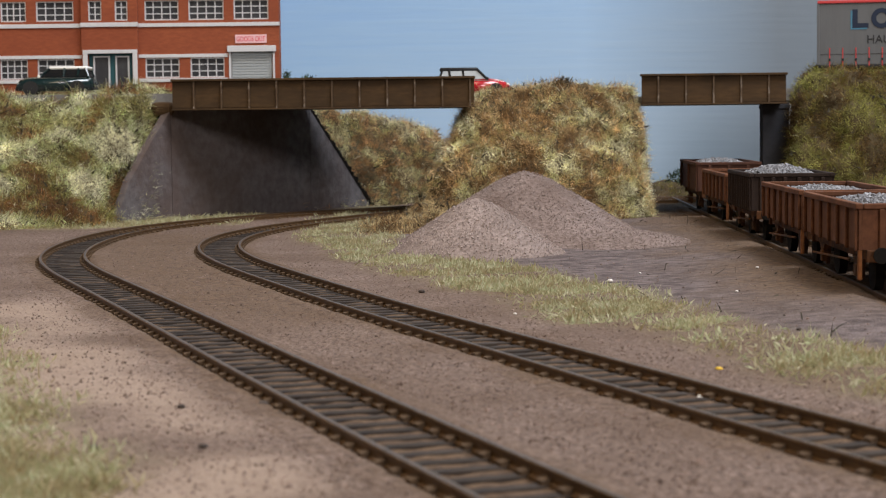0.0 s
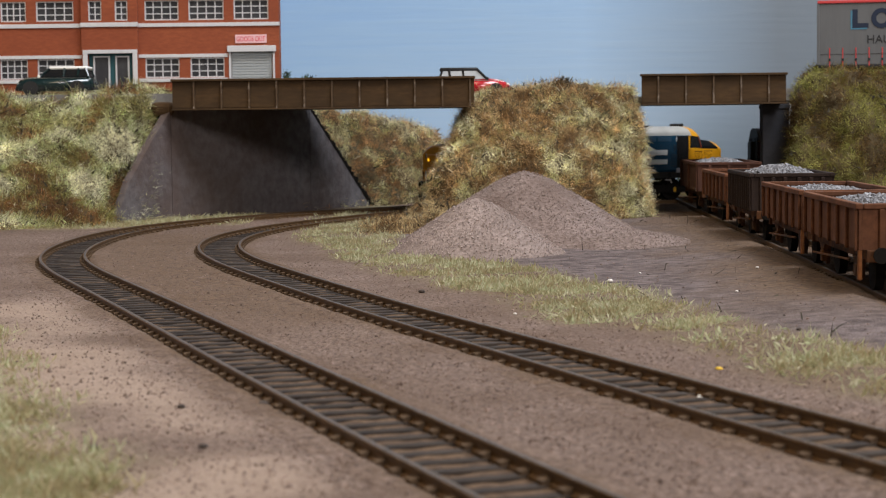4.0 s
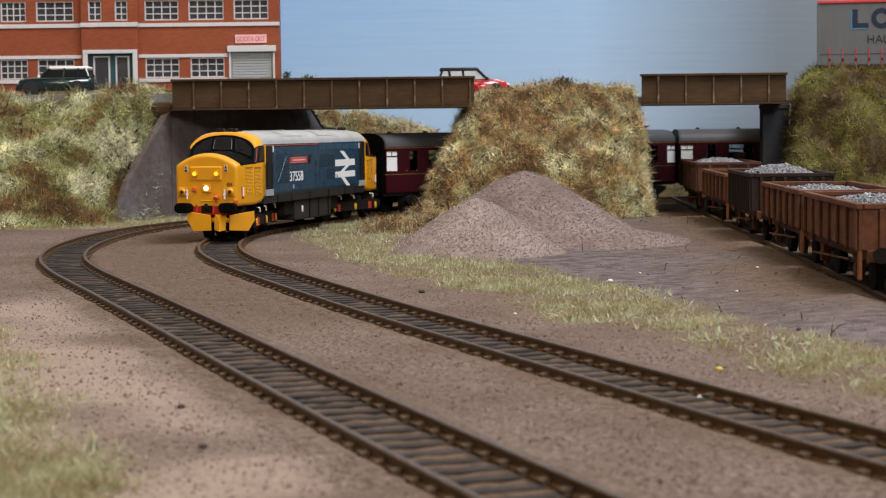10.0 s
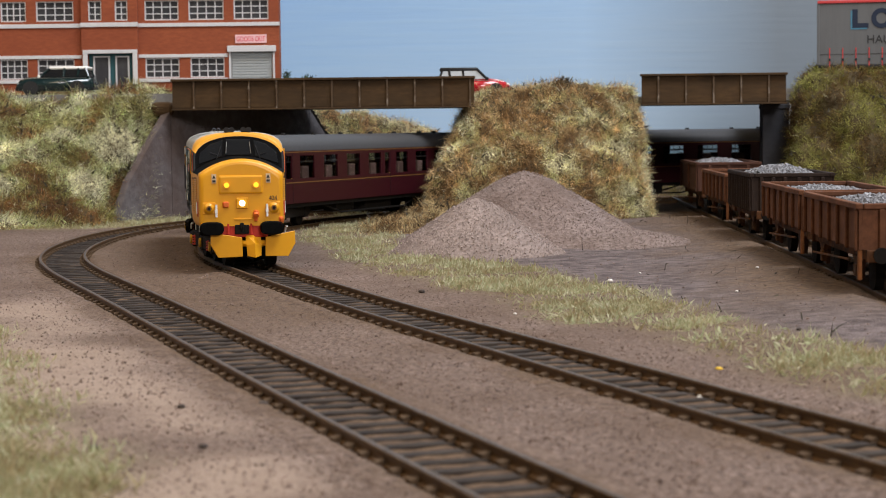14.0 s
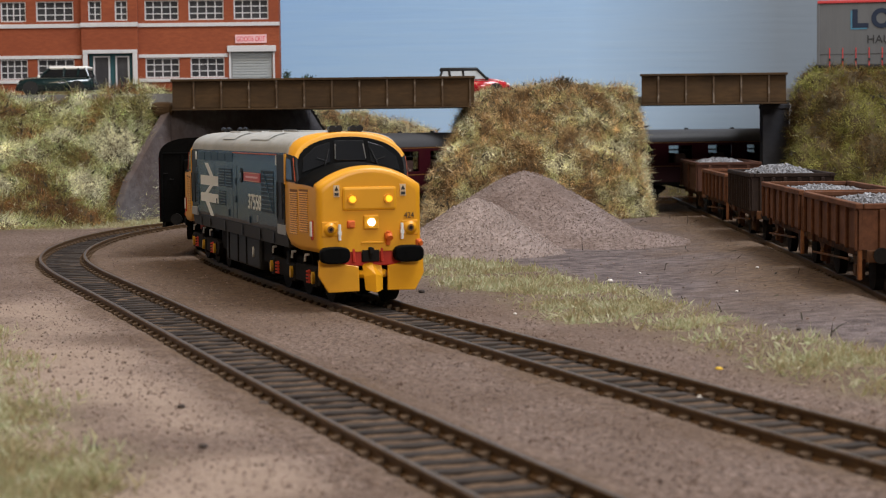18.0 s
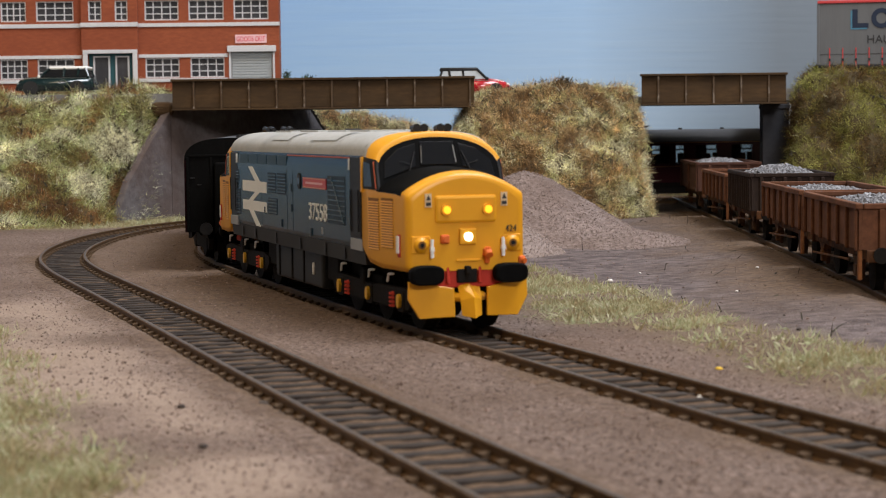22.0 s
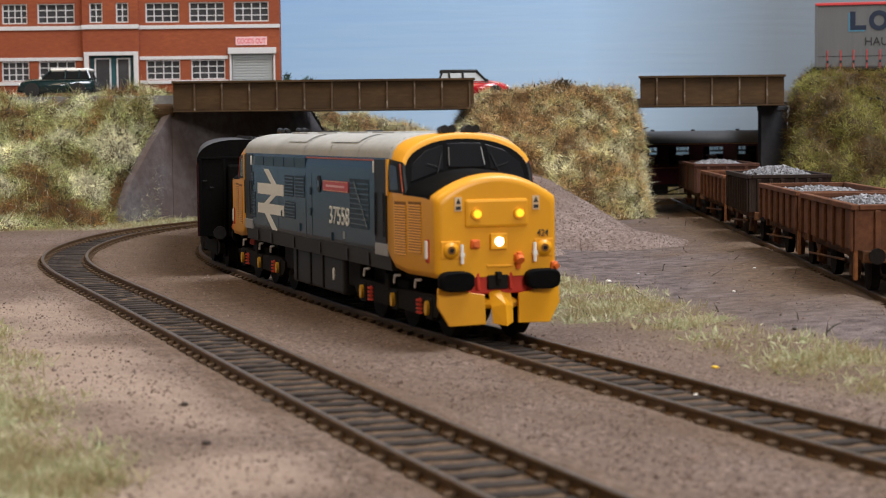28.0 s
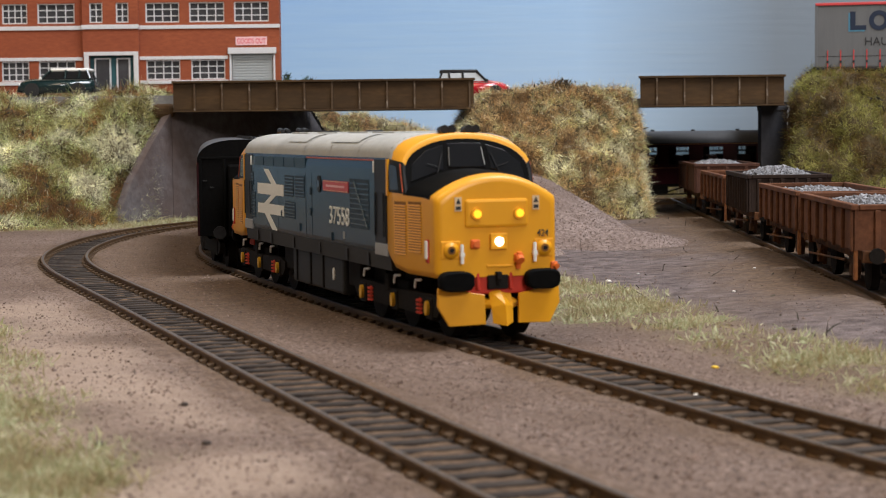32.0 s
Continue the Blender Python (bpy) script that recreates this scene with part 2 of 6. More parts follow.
M_GRAIN = mat("loose_grit", (0.125, 0.083, 0.064), (0.29, 0.215, 0.18), fine=250, rough=0.95, island=0.30)
M_EARTH = mat("embankment_earth", (0.060, 0.038, 0.016), (0.10, 0.066, 0.028), fine=260, rough=0.95, c3=(0.04, 0.035, 0.012), coarse=50, bump=0.8)
M_TWIG = mat("dead_twig", (0.035, 0.028, 0.018), (0.06, 0.05, 0.03), rough=0.9, island=0.4)
M_BUSH = mat("dark_green_bush_foam", (0.020, 0.040, 0.026), (0.035, 0.06, 0.035), rough=0.95, island=0.5)
for m_ in (M_BLACK, M_UNDER, M_MAROON, M_GIRDER, M_RUST_A, M_RUST_B, M_RUST_C, M_RUSTFRAME, M_SLEEPER, M_CHAIR):
    m_.node_tree.nodes["Principled BSDF"].inputs["Specular IOR Level"].default_value = 0.22


M_BLUE.node_tree.nodes["Principled BSDF"].inputs["Specular IOR Level"].default_value = 0.30
for m_ in (M_UNDER,):
    m_.node_tree.nodes["Principled BSDF"].inputs["Specular IOR Level"].default_value = 0.08


def tone_mat(name):
    """Fibres that carry their own dye."""
    m = bpy.data.materials.new(name)
    m.use_nodes = True
    nd, ln = m.node_tree.nodes, m.node_tree.links
    bs = nd["Principled BSDF"]
    bs.inputs["Roughness"].default_value = 0.7
    bs.inputs["Specular IOR Level"].default_value = 0.3
    at = nd.new("ShaderNodeVertexColor")
    at.layer_name = "tone"
    g = nd.new("ShaderNodeNewGeometry")
    r = nd.new("ShaderNodeMapRange")
    r.inputs[3].default_value, r.inputs[4].default_value = 0.8, 1.25
    ln.new(g.outputs["Random Per Island"], r.inputs[0])
    hs = nd.new("ShaderNodeHueSaturation")
    ln.new(r.outputs[0], hs.inputs["Value"])
    ln.new(at.outputs["Color"], hs.inputs["Color"])
    ln.new(hs.outputs["Color"], bs.inputs["Base Color"])
    # thin fibres let light through
    tr = nd.new("ShaderNodeBsdfTranslucent")
    ln.new(hs.outputs["Color"], tr.inputs["Color"])
    mx = nd.new("ShaderNodeMixShader")
    mx.inputs[0].default_value = 0.42
    ln.new(bs.outputs[0], mx.inputs[1])
    ln.new(tr.outputs[0], mx.inputs[2])
    ln.new(mx.outputs[0], nd["Material Output"].inputs["Surface"])
    return m


M_FIBRE = tone_mat("dyed_fibre")
M_WALL = mat("room_wall_paint", (0.62, 0.60, 0.56), (0.65, 0.63, 0.59), fine=20, coarse=2, rough=0.9)
M_FLOORB = mat("room_carpet", (0.12, 0.11, 0.10), (0.16, 0.15, 0.13), fine=300, coarse=3, rough=0.95)
M_GRASS_B = grass_mat("verge_grass", ((0.35, 0.35, 0.18), (0.47, 0.51, 0.30)), ((0.50, 0.44, 0.27), (0.66, 0.62, 0.44)), ((0.26, 0.19, 0.10), (0.38, 0.30, 0.17)), 55.0, 0.04)


def ground_mat():
    """Brown grit, with the smoother yard and grass-stained soil by the zones of the plan."""
    m = mat("brown_grit_ground", (0.062, 0.038, 0.028), (0.285, 0.205, 0.168), fine=760, rough=0.95, c3=(0.100, 0.060, 0.038), coarse=18, bump=1.3)
    nd, ln = m.node_tree.nodes, m.node_tree.links
    bs = nd["Principled BSDF"]
    old = bs.inputs["Base Color"].links[0].from_socket
    at = nd.new("ShaderNodeVertexColor")
    at.layer_name = "zone"
    sp = nd.new("ShaderNodeSeparateColor")
    ln.new(at.outputs["Color"], sp.inputs[0])
    tc = nd.new("ShaderNodeTexCoord")
    for k, (lo, hi, scale) in enumerate((((0.052, 0.036, 0.034), (0.185, 0.145, 0.140), 170.0), ((0.20, 0.158, 0.088), (0.38, 0.338, 0.19), 110.0), ((0.060, 0.034, 0.018), (0.165, 0.102, 0.058), 450.0))):
        n = nd.new("ShaderNodeTexNoise")
        n.inputs["Scale"].default_value = scale
        n.inputs["Detail"].default_value = 6.0
        n.inputs["Roughness"].default_value = 0.65
        ln.new(tc.outputs["Object"], n.inputs["Vector"])
        r = nd.new("ShaderNodeMapRange")
        r.inputs[1].default_value, r.inputs[2].default_value = 0.35, 0.65
        ln.new(n.outputs["Fac"], r.inputs[0])
        c = nd.new("ShaderNodeMix")
        c.data_type = "RGBA"
        c.inputs[6].default_value, c.inputs[7].default_value = (*lo, 1), (*hi, 1)
        ln.new(r.outputs[0], c.inputs[0])
        x = nd.new("ShaderNodeMix")
        x.data_type = "RGBA"
        ln.new(sp.outputs[k], x.inputs[0])
        ln.new(old, x.inputs[6])
        ln.new(c.outputs[2], x.inputs[7])
        old = x.outputs[2]
    # pale dry sand
    n = nd.new("ShaderNodeTexNoise")
    n.inputs["Scale"].default_value, n.inputs["Detail"].default_value = 240.0, 6.0
    ln.new(tc.outputs["Object"], n.inputs["Vector"])
    c = nd.new("ShaderNodeMix")
    c.data_type = "RGBA"
    c.inputs[6].default_value, c.inputs[7].default_value = (0.26, 0.182, 0.135, 1), (0.47, 0.365, 0.29, 1)
    ln.new(n.outputs["Fac"], c.inputs[0])
    x = nd.new("ShaderNodeMix")
    x.data_type = "RGBA"
    ln.new(at.outputs["Alpha"], x.inputs[0])
    ln.new(old, x.inputs[6])
    ln.new(c.outputs[2], x.inputs[7])
    ln.new(x.outputs[2], bs.inputs["Base Color"])
    return m


def sky_mat():
    """A board painted blue, paler towards the bottom and towards one end, with brush strokes."""
    m = bpy.data.materials.new("painted_sky")
    m.use_nodes = True
    nd, ln = m.node_tree.nodes, m.node_tree.links
    bs = nd["Principled BSDF"]
    bs.inputs["Roughness"].default_value = 0.55
    tc = nd.new("ShaderNodeTexCoord")
    sx = nd.new("ShaderNodeSeparateXYZ")
    ln.new(tc.outputs["Object"], sx.inputs[0])
    r1 = nd.new("ShaderNodeMapRange")
    r1.inputs[1].default_value, r1.inputs[2].default_value = -0.22, 0.16
    ln.new(sx.outputs["X"], r1.inputs[0])
    r2 = nd.new("ShaderNodeMapRange")
    r2.inputs[1].default_value, r2.inputs[2].default_value = 0.16, 0.03
    ln.new(sx.outputs["Z"], r2.inputs[0])
    mp = nd.new("ShaderNodeMapping")
    mp.inputs["Scale"].default_value = (8, 8, 130)
    mp.inputs["Rotation"].default_value = (0, radians(4), 0)
    ln.new(tc.outputs["Object"], mp.inputs["Vector"])
    n = nd.new("ShaderNodeTexNoise")
    n.inputs["Scale"].default_value = 2.0
    n.inputs["Detail"].default_value = 4.0
    ln.new(mp.outputs["Vector"], n.inputs["Vector"])
    a = nd.new("ShaderNodeMath")
    a.operation = "ADD"
    ln.new(r1.outputs[0], a.inputs[0])
    ln.new(r2.outputs[0], a.inputs[1])
    h = nd.new("ShaderNodeMath")
    h.operation = "MULTIPLY_ADD"
    h.inputs[1].default_value, h.inputs[2].default_value = 0.38, 0.09
    ln.new(a.outputs[0], h.inputs[0])
    k = nd.new("ShaderNodeMath")
    k.operation = "MULTIPLY_ADD"
    k.inputs[1].default_value = 0.32
    ln.new(n.outputs["Fac"], k.inputs[0])
    ln.new(h.outputs[0], k.inputs[2])
    cr = nd.new("ShaderNodeValToRGB")
    cr.color_ramp.elements[0].position, cr.color_ramp.elements[0].color = 0.20, (0.24, 0.43, 0.75, 1)
    cr.color_ramp.elements[1].position, cr.color_ramp.elements[1].color = 0.95, (0.42, 0.575, 0.745, 1)
    e = cr.color_ramp.elements.new(0.55)
    e.color = (0.325, 0.51, 0.755, 1)
    ln.new(k.outputs[0], cr.inputs[0])
    # shade at the lorry park end, put into the paint as grey
    rg = nd.new("ShaderNodeMapRange")
    rg.inputs[1].default_value, rg.inputs[2].default_value = 0.11, 0.26
    ln.new(sx.outputs["X"], rg.inputs[0])
    gm = nd.new("ShaderNodeMix")
    gm.data_type = "RGBA"
    ln.new(rg.outputs[0], gm.inputs[0])
    ln.new(cr.outputs[0], gm.inputs[6])
    gm.inputs[7].default_value = (0.172, 0.21, 0.25, 1)
    ln.new(gm.outputs[2], bs.inputs["Base Color"])
    b = nd.new("ShaderNodeBump")
    b.inputs["Strength"].default_value, b.inputs["Distance"].default_value = 0.35, 0.0004
    ln.new(n.outputs["Fac"], b.inputs["Height"])
    ln.new(b.outputs["Normal"], bs.inputs["Normal"])
    return m


# ---- lines of the tracks ----
def line_of(x, y, th, bends, length=60, tail=()):
    """Stations every millimetre: x, y and heading, from a start and a bend (1/m) for each stretch."""
    rows = [(x, y, th)]
    for k, run in [(b, length) for b in bends] + list(tail):
        for _ in range(int(run)):
            th += k / 2000
            x, y = x + math.sin(th), y + math.cos(th)
            th += k / 2000
            rows.append((x, y, th))
    return np.array(rows)


def run_back(x, y, th, d):
    return x - d * math.sin(th), y - d * math.cos(th), th


LINE_B = line_of(91.147, 230.338, -0.418, (0.814, 0.329, -0.03, -0.076, 0.276, 0.283, 0.081, 0.348, 1.059, 1.734, 2.253, 2.647, 2.515, 1.561, 0.923),
                 tail=((1000 / 320, 354), (0.0, 1700)))
LINE_A = line_of(*run_back(34.835, 193.672, -0.378, 100), (0.0,), 100)[:-1]
LINE_A = np.vstack([LINE_A, line_of(34.835, 193.672, -0.378, (0.369, 0.227, 0.082, 0.07, -0.008, -0.056, -0.105, 0.072, 0.972, 1.898, 1.732, 1.453, 2.015, 2.86, 2.974, 2.584, 1.4, 0.849),
                    tail=((1000 / 372, 270), (0.0, 1500)))])
LINE_B_NEAR = line_of(*run_back(91.147, 230.338, -0.418, 120), (0.0,), 120)[:-1]
LINE_C = line_of(128.0, 300.0, 0.0437, (0.0,), 1000)


GX, GY = np.arange(-345, 346, 3.0), np.arange(140, 1431, 3.0)


def near_grid(line):
    """How far each spot of the plan lies from a line."""
    best = np.full((len(GY), len(GX)), 1e9)
    for x, y, _ in line[::6]:
        if -420 < x < 420 and 60 < y < 1500:
            best = np.minimum(best, (GX[None] - x) ** 2 + (GY[:, None] - y) ** 2)
    return np.sqrt(best)


def plan_cell(x, y):
    return int(min(max((y - 140) / 3.0 + 0.5, 0), len(GY) - 1)), int(min(max((x + 345) / 3.0 + 0.5, 0), len(GX) - 1))


# ---- room ----
def slab(name, label, x0, x1, y0, y1, z0, z1, material, category="room"):
    ob = new(name, mesh_of(boxed(x0, x1, y0, y1, z0, z1), material))
    return tagged(ob, label, category, kind="structure")


slab("room_floor", "dark carpet floor of the room", -2600, 2600, -2400, 1800, -1010, -1000, M_FLOORB, "floor")
slab("wall_west", "plain pale room wall", -2700, -2600, -2400, 1800, -1000, 1700, M_WALL, "wall")
slab("wall_east", "plain pale room wall", 2600, 2700, -2400, 1800, -1000, 1700, M_WALL, "wall")
slab("wall_south", "plain pale room wall", -2600, 2600, -2500, -2400, -1000, 1700, M_WALL, "wall")
slab("wall_north", "plain pale room wall", -2600, 2600, 1800, 1900, -1000, 1700, M_WALL, "wall")
slab("ceiling", "plain pale room ceiling", -2600, 2600, -2400, 1800, 1700, 1750, M_WALL, "ceiling")

# painted backdrop board with a turned end
bm = bmesh.new()
back = [(-1400, 1420, 0), (-300, 1420, 0), (260, 1420, 0), (260.1, 1420, 78), (460, 1420, 78), (640, 1340, 78), (780, 1180, 78), (900, 900, 78)]
loft(bm, [[(x, y, z), (x, y, 420), (x + 1, y + 6, 420), (x + 1, y + 6, z)] for x, y, z in back])
ob = new("backdrop", mesh_of(bm, sky_mat()))
tagged(ob, "sky-blue painted backdrop board with brush strokes", "backdrop", kind="structure")


# ---- ground ----
def smooth01(a, b, x):
    t = np.clip((x - a) / (b - a), 0, 1)
    return t * t * (3 - 2 * t)


def wobble(x, y, size, seed=0.0):
    return noise.noise(Vector((x / size, y / size, seed)))


NEAR_A, NEAR_B = near_grid(LINE_A), near_grid(np.vstack([LINE_B_NEAR, LINE_B]))


def zones(x, y):
    return ZONE[plan_cell(x, y)]


def zones_at(x, y):
    """How far a spot is yard, grass and stained or shade-tinted soil, each 0 to 1."""
    w = 10 * wobble(x, y, 45, 2.0) + 5 * wobble(x, y, 14, 5.0)
    # the verge between the running line and the yard: both edges as x over y
    near = np.interp(y, (260, 346, 383, 457, 492, 568, 672, 765, 909, 1000), (100, 86, 75, 58, 34, 10, -18, -44, -70, -72))
    far = np.interp(y, (260, 404, 455, 519, 627, 693, 725, 761, 953, 1000), (124, 97, 80, 68, 43, 25, 6, -14, -36, -40))
    g = smooth01(-9, 8, x - near + w * 0.9) * smooth01(-9, 7, far + 3 - x + w * 0.9) * (0.30 + 0.70 * smooth01(-0.30, 0.28, wobble(x, y, 30, 9.0) + 0.5 * wobble(x, y, 11, 19.0)))
    yard = smooth01(-3, 8, x - far + w * 0.6) * (y < 1050)
    # the grass by the near edge of the board, and the foot of the embankment
    edge = np.interp(y, (180, 264, 288, 347, 405, 473, 532, 620), (-26, -37, -44, -63, -84, -108, -131, -170))
    g2 = smooth01(0, 22, edge - x + 1.3 * w) * smooth01(700, 560, y) * (0.45 + 0.55 * smooth01(-0.35, 0.25, wobble(x, y, 38, 3.0)))
    g3 = smooth01(960, 1010, y - 0.25 * (x + 237) + w) * (x < -110)
    g = max(g, g2, 0.8 * g3)
    cell = plan_cell(x, y)
    db, da = NEAR_B[cell], NEAR_A[cell]
    stain = smooth01(17, 9, min(da, db) + 0.4 * w)
    # train's shade put in as brown between the curved lines; brown earth by wagons
    mid = smooth01(400, 560, y + 3 * w) * smooth01(1000, 900, y) * smooth01(70, 45, max(da, db) + w) * 0.72
    sid = smooth01(80, 28, abs(x - (128 + 0.0437 * (y - 300)) - 4) + 2.6 * w) * 0.95 * smooth01(440, 560, y)
    # browner soil beyond the running line, paler dry sand outside the outer one
    right = smooth01(8, 30, x - near + 24 + w) * (1 - yard) * (0.30 + 0.45 * smooth01(-0.2, 0.3, wobble(x, y, 30, 12.0)))
    sand = smooth01(14, 30, da + 0.5 * w) * smooth01(660, 520, y) * (x < np.interp(y, (180, 340, 450, 560), (0, -30, -70, -110))) * (1 - 0.7 * g) * smooth01(-0.45, 0.25, wobble(x, y, 40, 7.0) + 0.1)
    return yard, g, max(stain, mid, sid, right), 0.75 * sand


ZONE = np.array([[zones_at(x, y) for x in GX] for y in GY])


def ground_height(x, y):
    h = 0.5 * wobble(x, y, 30, 1.0) + 0.25 * wobble(x, y, 7, 4.0)
    cell = plan_cell(x, y)
    near = min(NEAR_A[cell], NEAR_B[cell])
    h += 1.9 * smooth01(10.2, 14, near) - 0.45
    c = 128 + 0.0437 * (y - 300) - x
    h += 2.6 * smooth01(75, 16, c) * smooth01(11, 14, c) * smooth01(380, 460, y) * smooth01(1060, 1000, y)
    return h


def build_ground():
    xs = np.r_[-1300, -900, -600, -420, np.arange(-330, 331, 6), 420, 600, 900, 1300, 2000]
    ys = np.r_[-400, -100, 60, 120, np.arange(150, 1419, 6), 1419]
    nx, ny = len(xs), len(ys)
    verts, zone = [], []
    for y in ys:
        for x in xs:
            inside = -330 <= x <= 330 and 150 <= y <= 1415
            verts.append((x, y, ground_height(x, y) if inside else 0.0))
            zone.append(tuple(zones(x, y)) if inside else (0, 0.6, 0, 0))
    faces = [(j * nx + i, j * nx + i + 1, (j + 1) * nx + i + 1, (j + 1) * nx + i) for j in range(ny - 1) for i in range(nx - 1)]
    me = raw_mesh(verts, faces, ground_mat(), True)
    layer = me.color_attributes.new("zone", "FLOAT_COLOR", "POINT")
    layer.data.foreach_set("color", np.array(zone, dtype=np.float32).ravel())
    return tagged(new("ground", me), "brown gritty model railway baseboard with a bare muddy yard", "ground", kind="structure")


build_ground()
slab("baseboard", "plain timber baseboard under the model railway", -1300, 2000, -400, 1430, -60, -6, M_FLOORB, "baseboard")


def blades(spots, normal_of, rng, length, width, material, lean=0.6):
    """Fibres as single thin triangles; spots are rows of x, y, z."""
    n = len(spots)
    p = np.asarray(spots, float)
    up = np.asarray([normal_of(*q) for q in p]) if callable(normal_of) else np.tile(normal_of, (n, 1))
    d = up + lean * rng.normal(size=(n, 3))
    d /= np.linalg.norm(d, axis=1)[:, None]
    ln_ = length * rng.uniform(0.5, 1.3, n)[:, None]
    side = np.cross(d, rng.normal(size=(n, 3)))
    side /= np.linalg.norm(side, axis=1)[:, None] + 1e-9
    w = width * rng.uniform(0.6, 1.3, n)[:, None]
    bend = rng.normal(size=(n, 3)) * 0.25 * ln_
    v = np.stack([p - side * w, p + side * w, p + d * ln_ * 0.55 + side * w * 0.6, p + d * ln_ + bend], 1).reshape(-1, 3)
    i = np.arange(n)[:, None] * 4
    f = np.vstack([i + np.array([0, 1, 2]), i + np.array([0, 2, 3])]).tolist()
    return raw_mesh(v, f, material)


def grains(spots, rng, size, material):
    """Loose stones as small uneven blocks (octahedra)."""
    n = len(spots)
    p = np.asarray(spots, float)
    base = np.array([(1, 0, 0), (-1, 0, 0), (0, 1, 0), (0, -1, 0), (0, 0, 1), (0, 0, -1)], float)
    s = size * rng.lognormal(0, 0.35, (n, 1, 1))
    q = rng.normal(size=(n, 4))
    q /= np.linalg.norm(q, axis=1)[:, None]
    w, x, y, z = q.T
    turn = np.stack([1 - 2 * (y * y + z * z), 2 * (x * y - z * w), 2 * (x * z + y * w), 2 * (x * y + z * w), 1 - 2 * (x * x + z * z), 2 * (y * z - x * w),
                     2 * (x * z - y * w), 2 * (y * z + x * w), 1 - 2 * (x * x + y * y)], 1).reshape(n, 3, 3)
    base = np.einsum("nij,kj->nki", turn, base)
    v = p[:, None] + base * s * rng.uniform(0.75, 1.15, (n, 6, 1))
    tri = np.array([(0, 2, 4), (2, 1, 4), (1, 3, 4), (3, 0, 4), (2, 0, 5), (1, 2, 5), (3, 1, 5), (0, 3, 5)])
    f = (np.arange(n)[:, None, None] * 6 + tri[None]).reshape(-1, 3).tolist()
    return raw_mesh(v.reshape(-1, 3), f, material)


def scatter_ground():
    rng = np.random.default_rng(5)
    grit, verge = [], []
    tries = 0
    while len(grit) < 24000 and tries < 200000:
        tries += 1
        y = 170 + 900 * rng.random() ** 1.5
        x = rng.uniform(-0.27, 0.27) * y
        z3 = zones(x, y)
        if rng.random() < (1 - 0.75 * z3[0]) * (1 - 0.5 * z3[1]):
            grit.append((x, y, ground_height(x, y) + 0.1))
    tagged(new("grit", grains(grit, rng, 0.23, M_GRAIN)), "loose brown and grey grit on the ground", "grit", kind="stuff")
    tries = 0
    while len(verge) < 130000 and tries < 760000:
        tries += 1
        y = rng.uniform(190, 1130)
        x = rng.uniform(-0.27, 0.27) * y
        g = zones(x, y)[1]
        if rng.random() < 0.85 * g ** 2.0:
            verge.append((x, y, ground_height(x, y) - 0.1))
    tagged(new("verge_grass", blades(verge, (0, 0, 1), rng, 2.5, 0.05, M_GRASS_B, 1.2)), "short pale green static grass in patches", "grass", kind="stuff")


scatter_ground()


# ---- tracks ----
def sweep(line, profile, offset, step=6):
    bm = bmesh.new()
    rings = []
    for x, y, th in line[::step]:
        nx_, ny_ = math.cos(th), -math.sin(th)
        rings.append([(x + (offset + u) * nx_, y + (offset + u) * ny_, z) for u, z in profile])
    return loft(bm, rings)


RAIL_SECTION = [(-1.1, 0.9), (1.1, 0.9), (1.1, 1.25), (0.35, 1.5), (0.35, 2.6), (0.62, 2.9), (0.62, 3.42), (-0.62, 3.42), (-0.62, 2.9), (-0.35, 2.6), (-0.35, 1.5), (-1.1, 1.25)]
HEAD_SECTION = [(-0.45, 3.4), (0.45, 3.4), (0.4, 3.5), (-0.4, 3.5)]


def sleeper_mesh():
    return mesh_of(boxed(-12.2, 12.2, -1.5, 1.5, 0, 1.0, 0.18), M_SLEEPER)


SLEEPER = sleeper_mesh()


def shoulder(seg, sgn, rng, offs, tops, stain):
    """A strip of grit along a line, across the given offsets."""
    cut = seg[(seg[:, 1] < 1180)][::3]
    offs, tops = np.array(offs), np.array(tops)
    n, k = len(cut), len(offs)
    o = offs + rng.normal(size=(n, k)) * np.interp(offs, (8, 10, 20), (0.1, 0.15, 0.8))
    z = tops + rng.normal(size=(n, k)) * 0.16
    x = cut[:, :1] + sgn * o * np.cos(cut[:, 2:])
    y = cut[:, 1:2] - sgn * o * np.sin(cut[:, 2:])
    v = np.stack([x, y, z], 2).reshape(-1, 3)
    f = [(j * k + i, (j + 1) * k + i, (j + 1) * k + i + 1, j * k + i + 1) if sgn < 0 else (j * k + i, j * k + i + 1, (j + 1) * k + i + 1, (j + 1) * k + i) for j in range(n - 1) for i in range(k - 1)]
    me = raw_mesh(v, f, bpy.data.materials["brown_grit_ground"], True)
    layer = me.color_attributes.new("zone", "FLOAT_COLOR", "POINT")
    zone = np.array([zones(a, b) for a, b, _ in v])
    zone[:, 2] = np.maximum(zone[:, 2], stain)
    layer.data.foreach_set("color", zone.astype(np.float32).ravel())
    return me


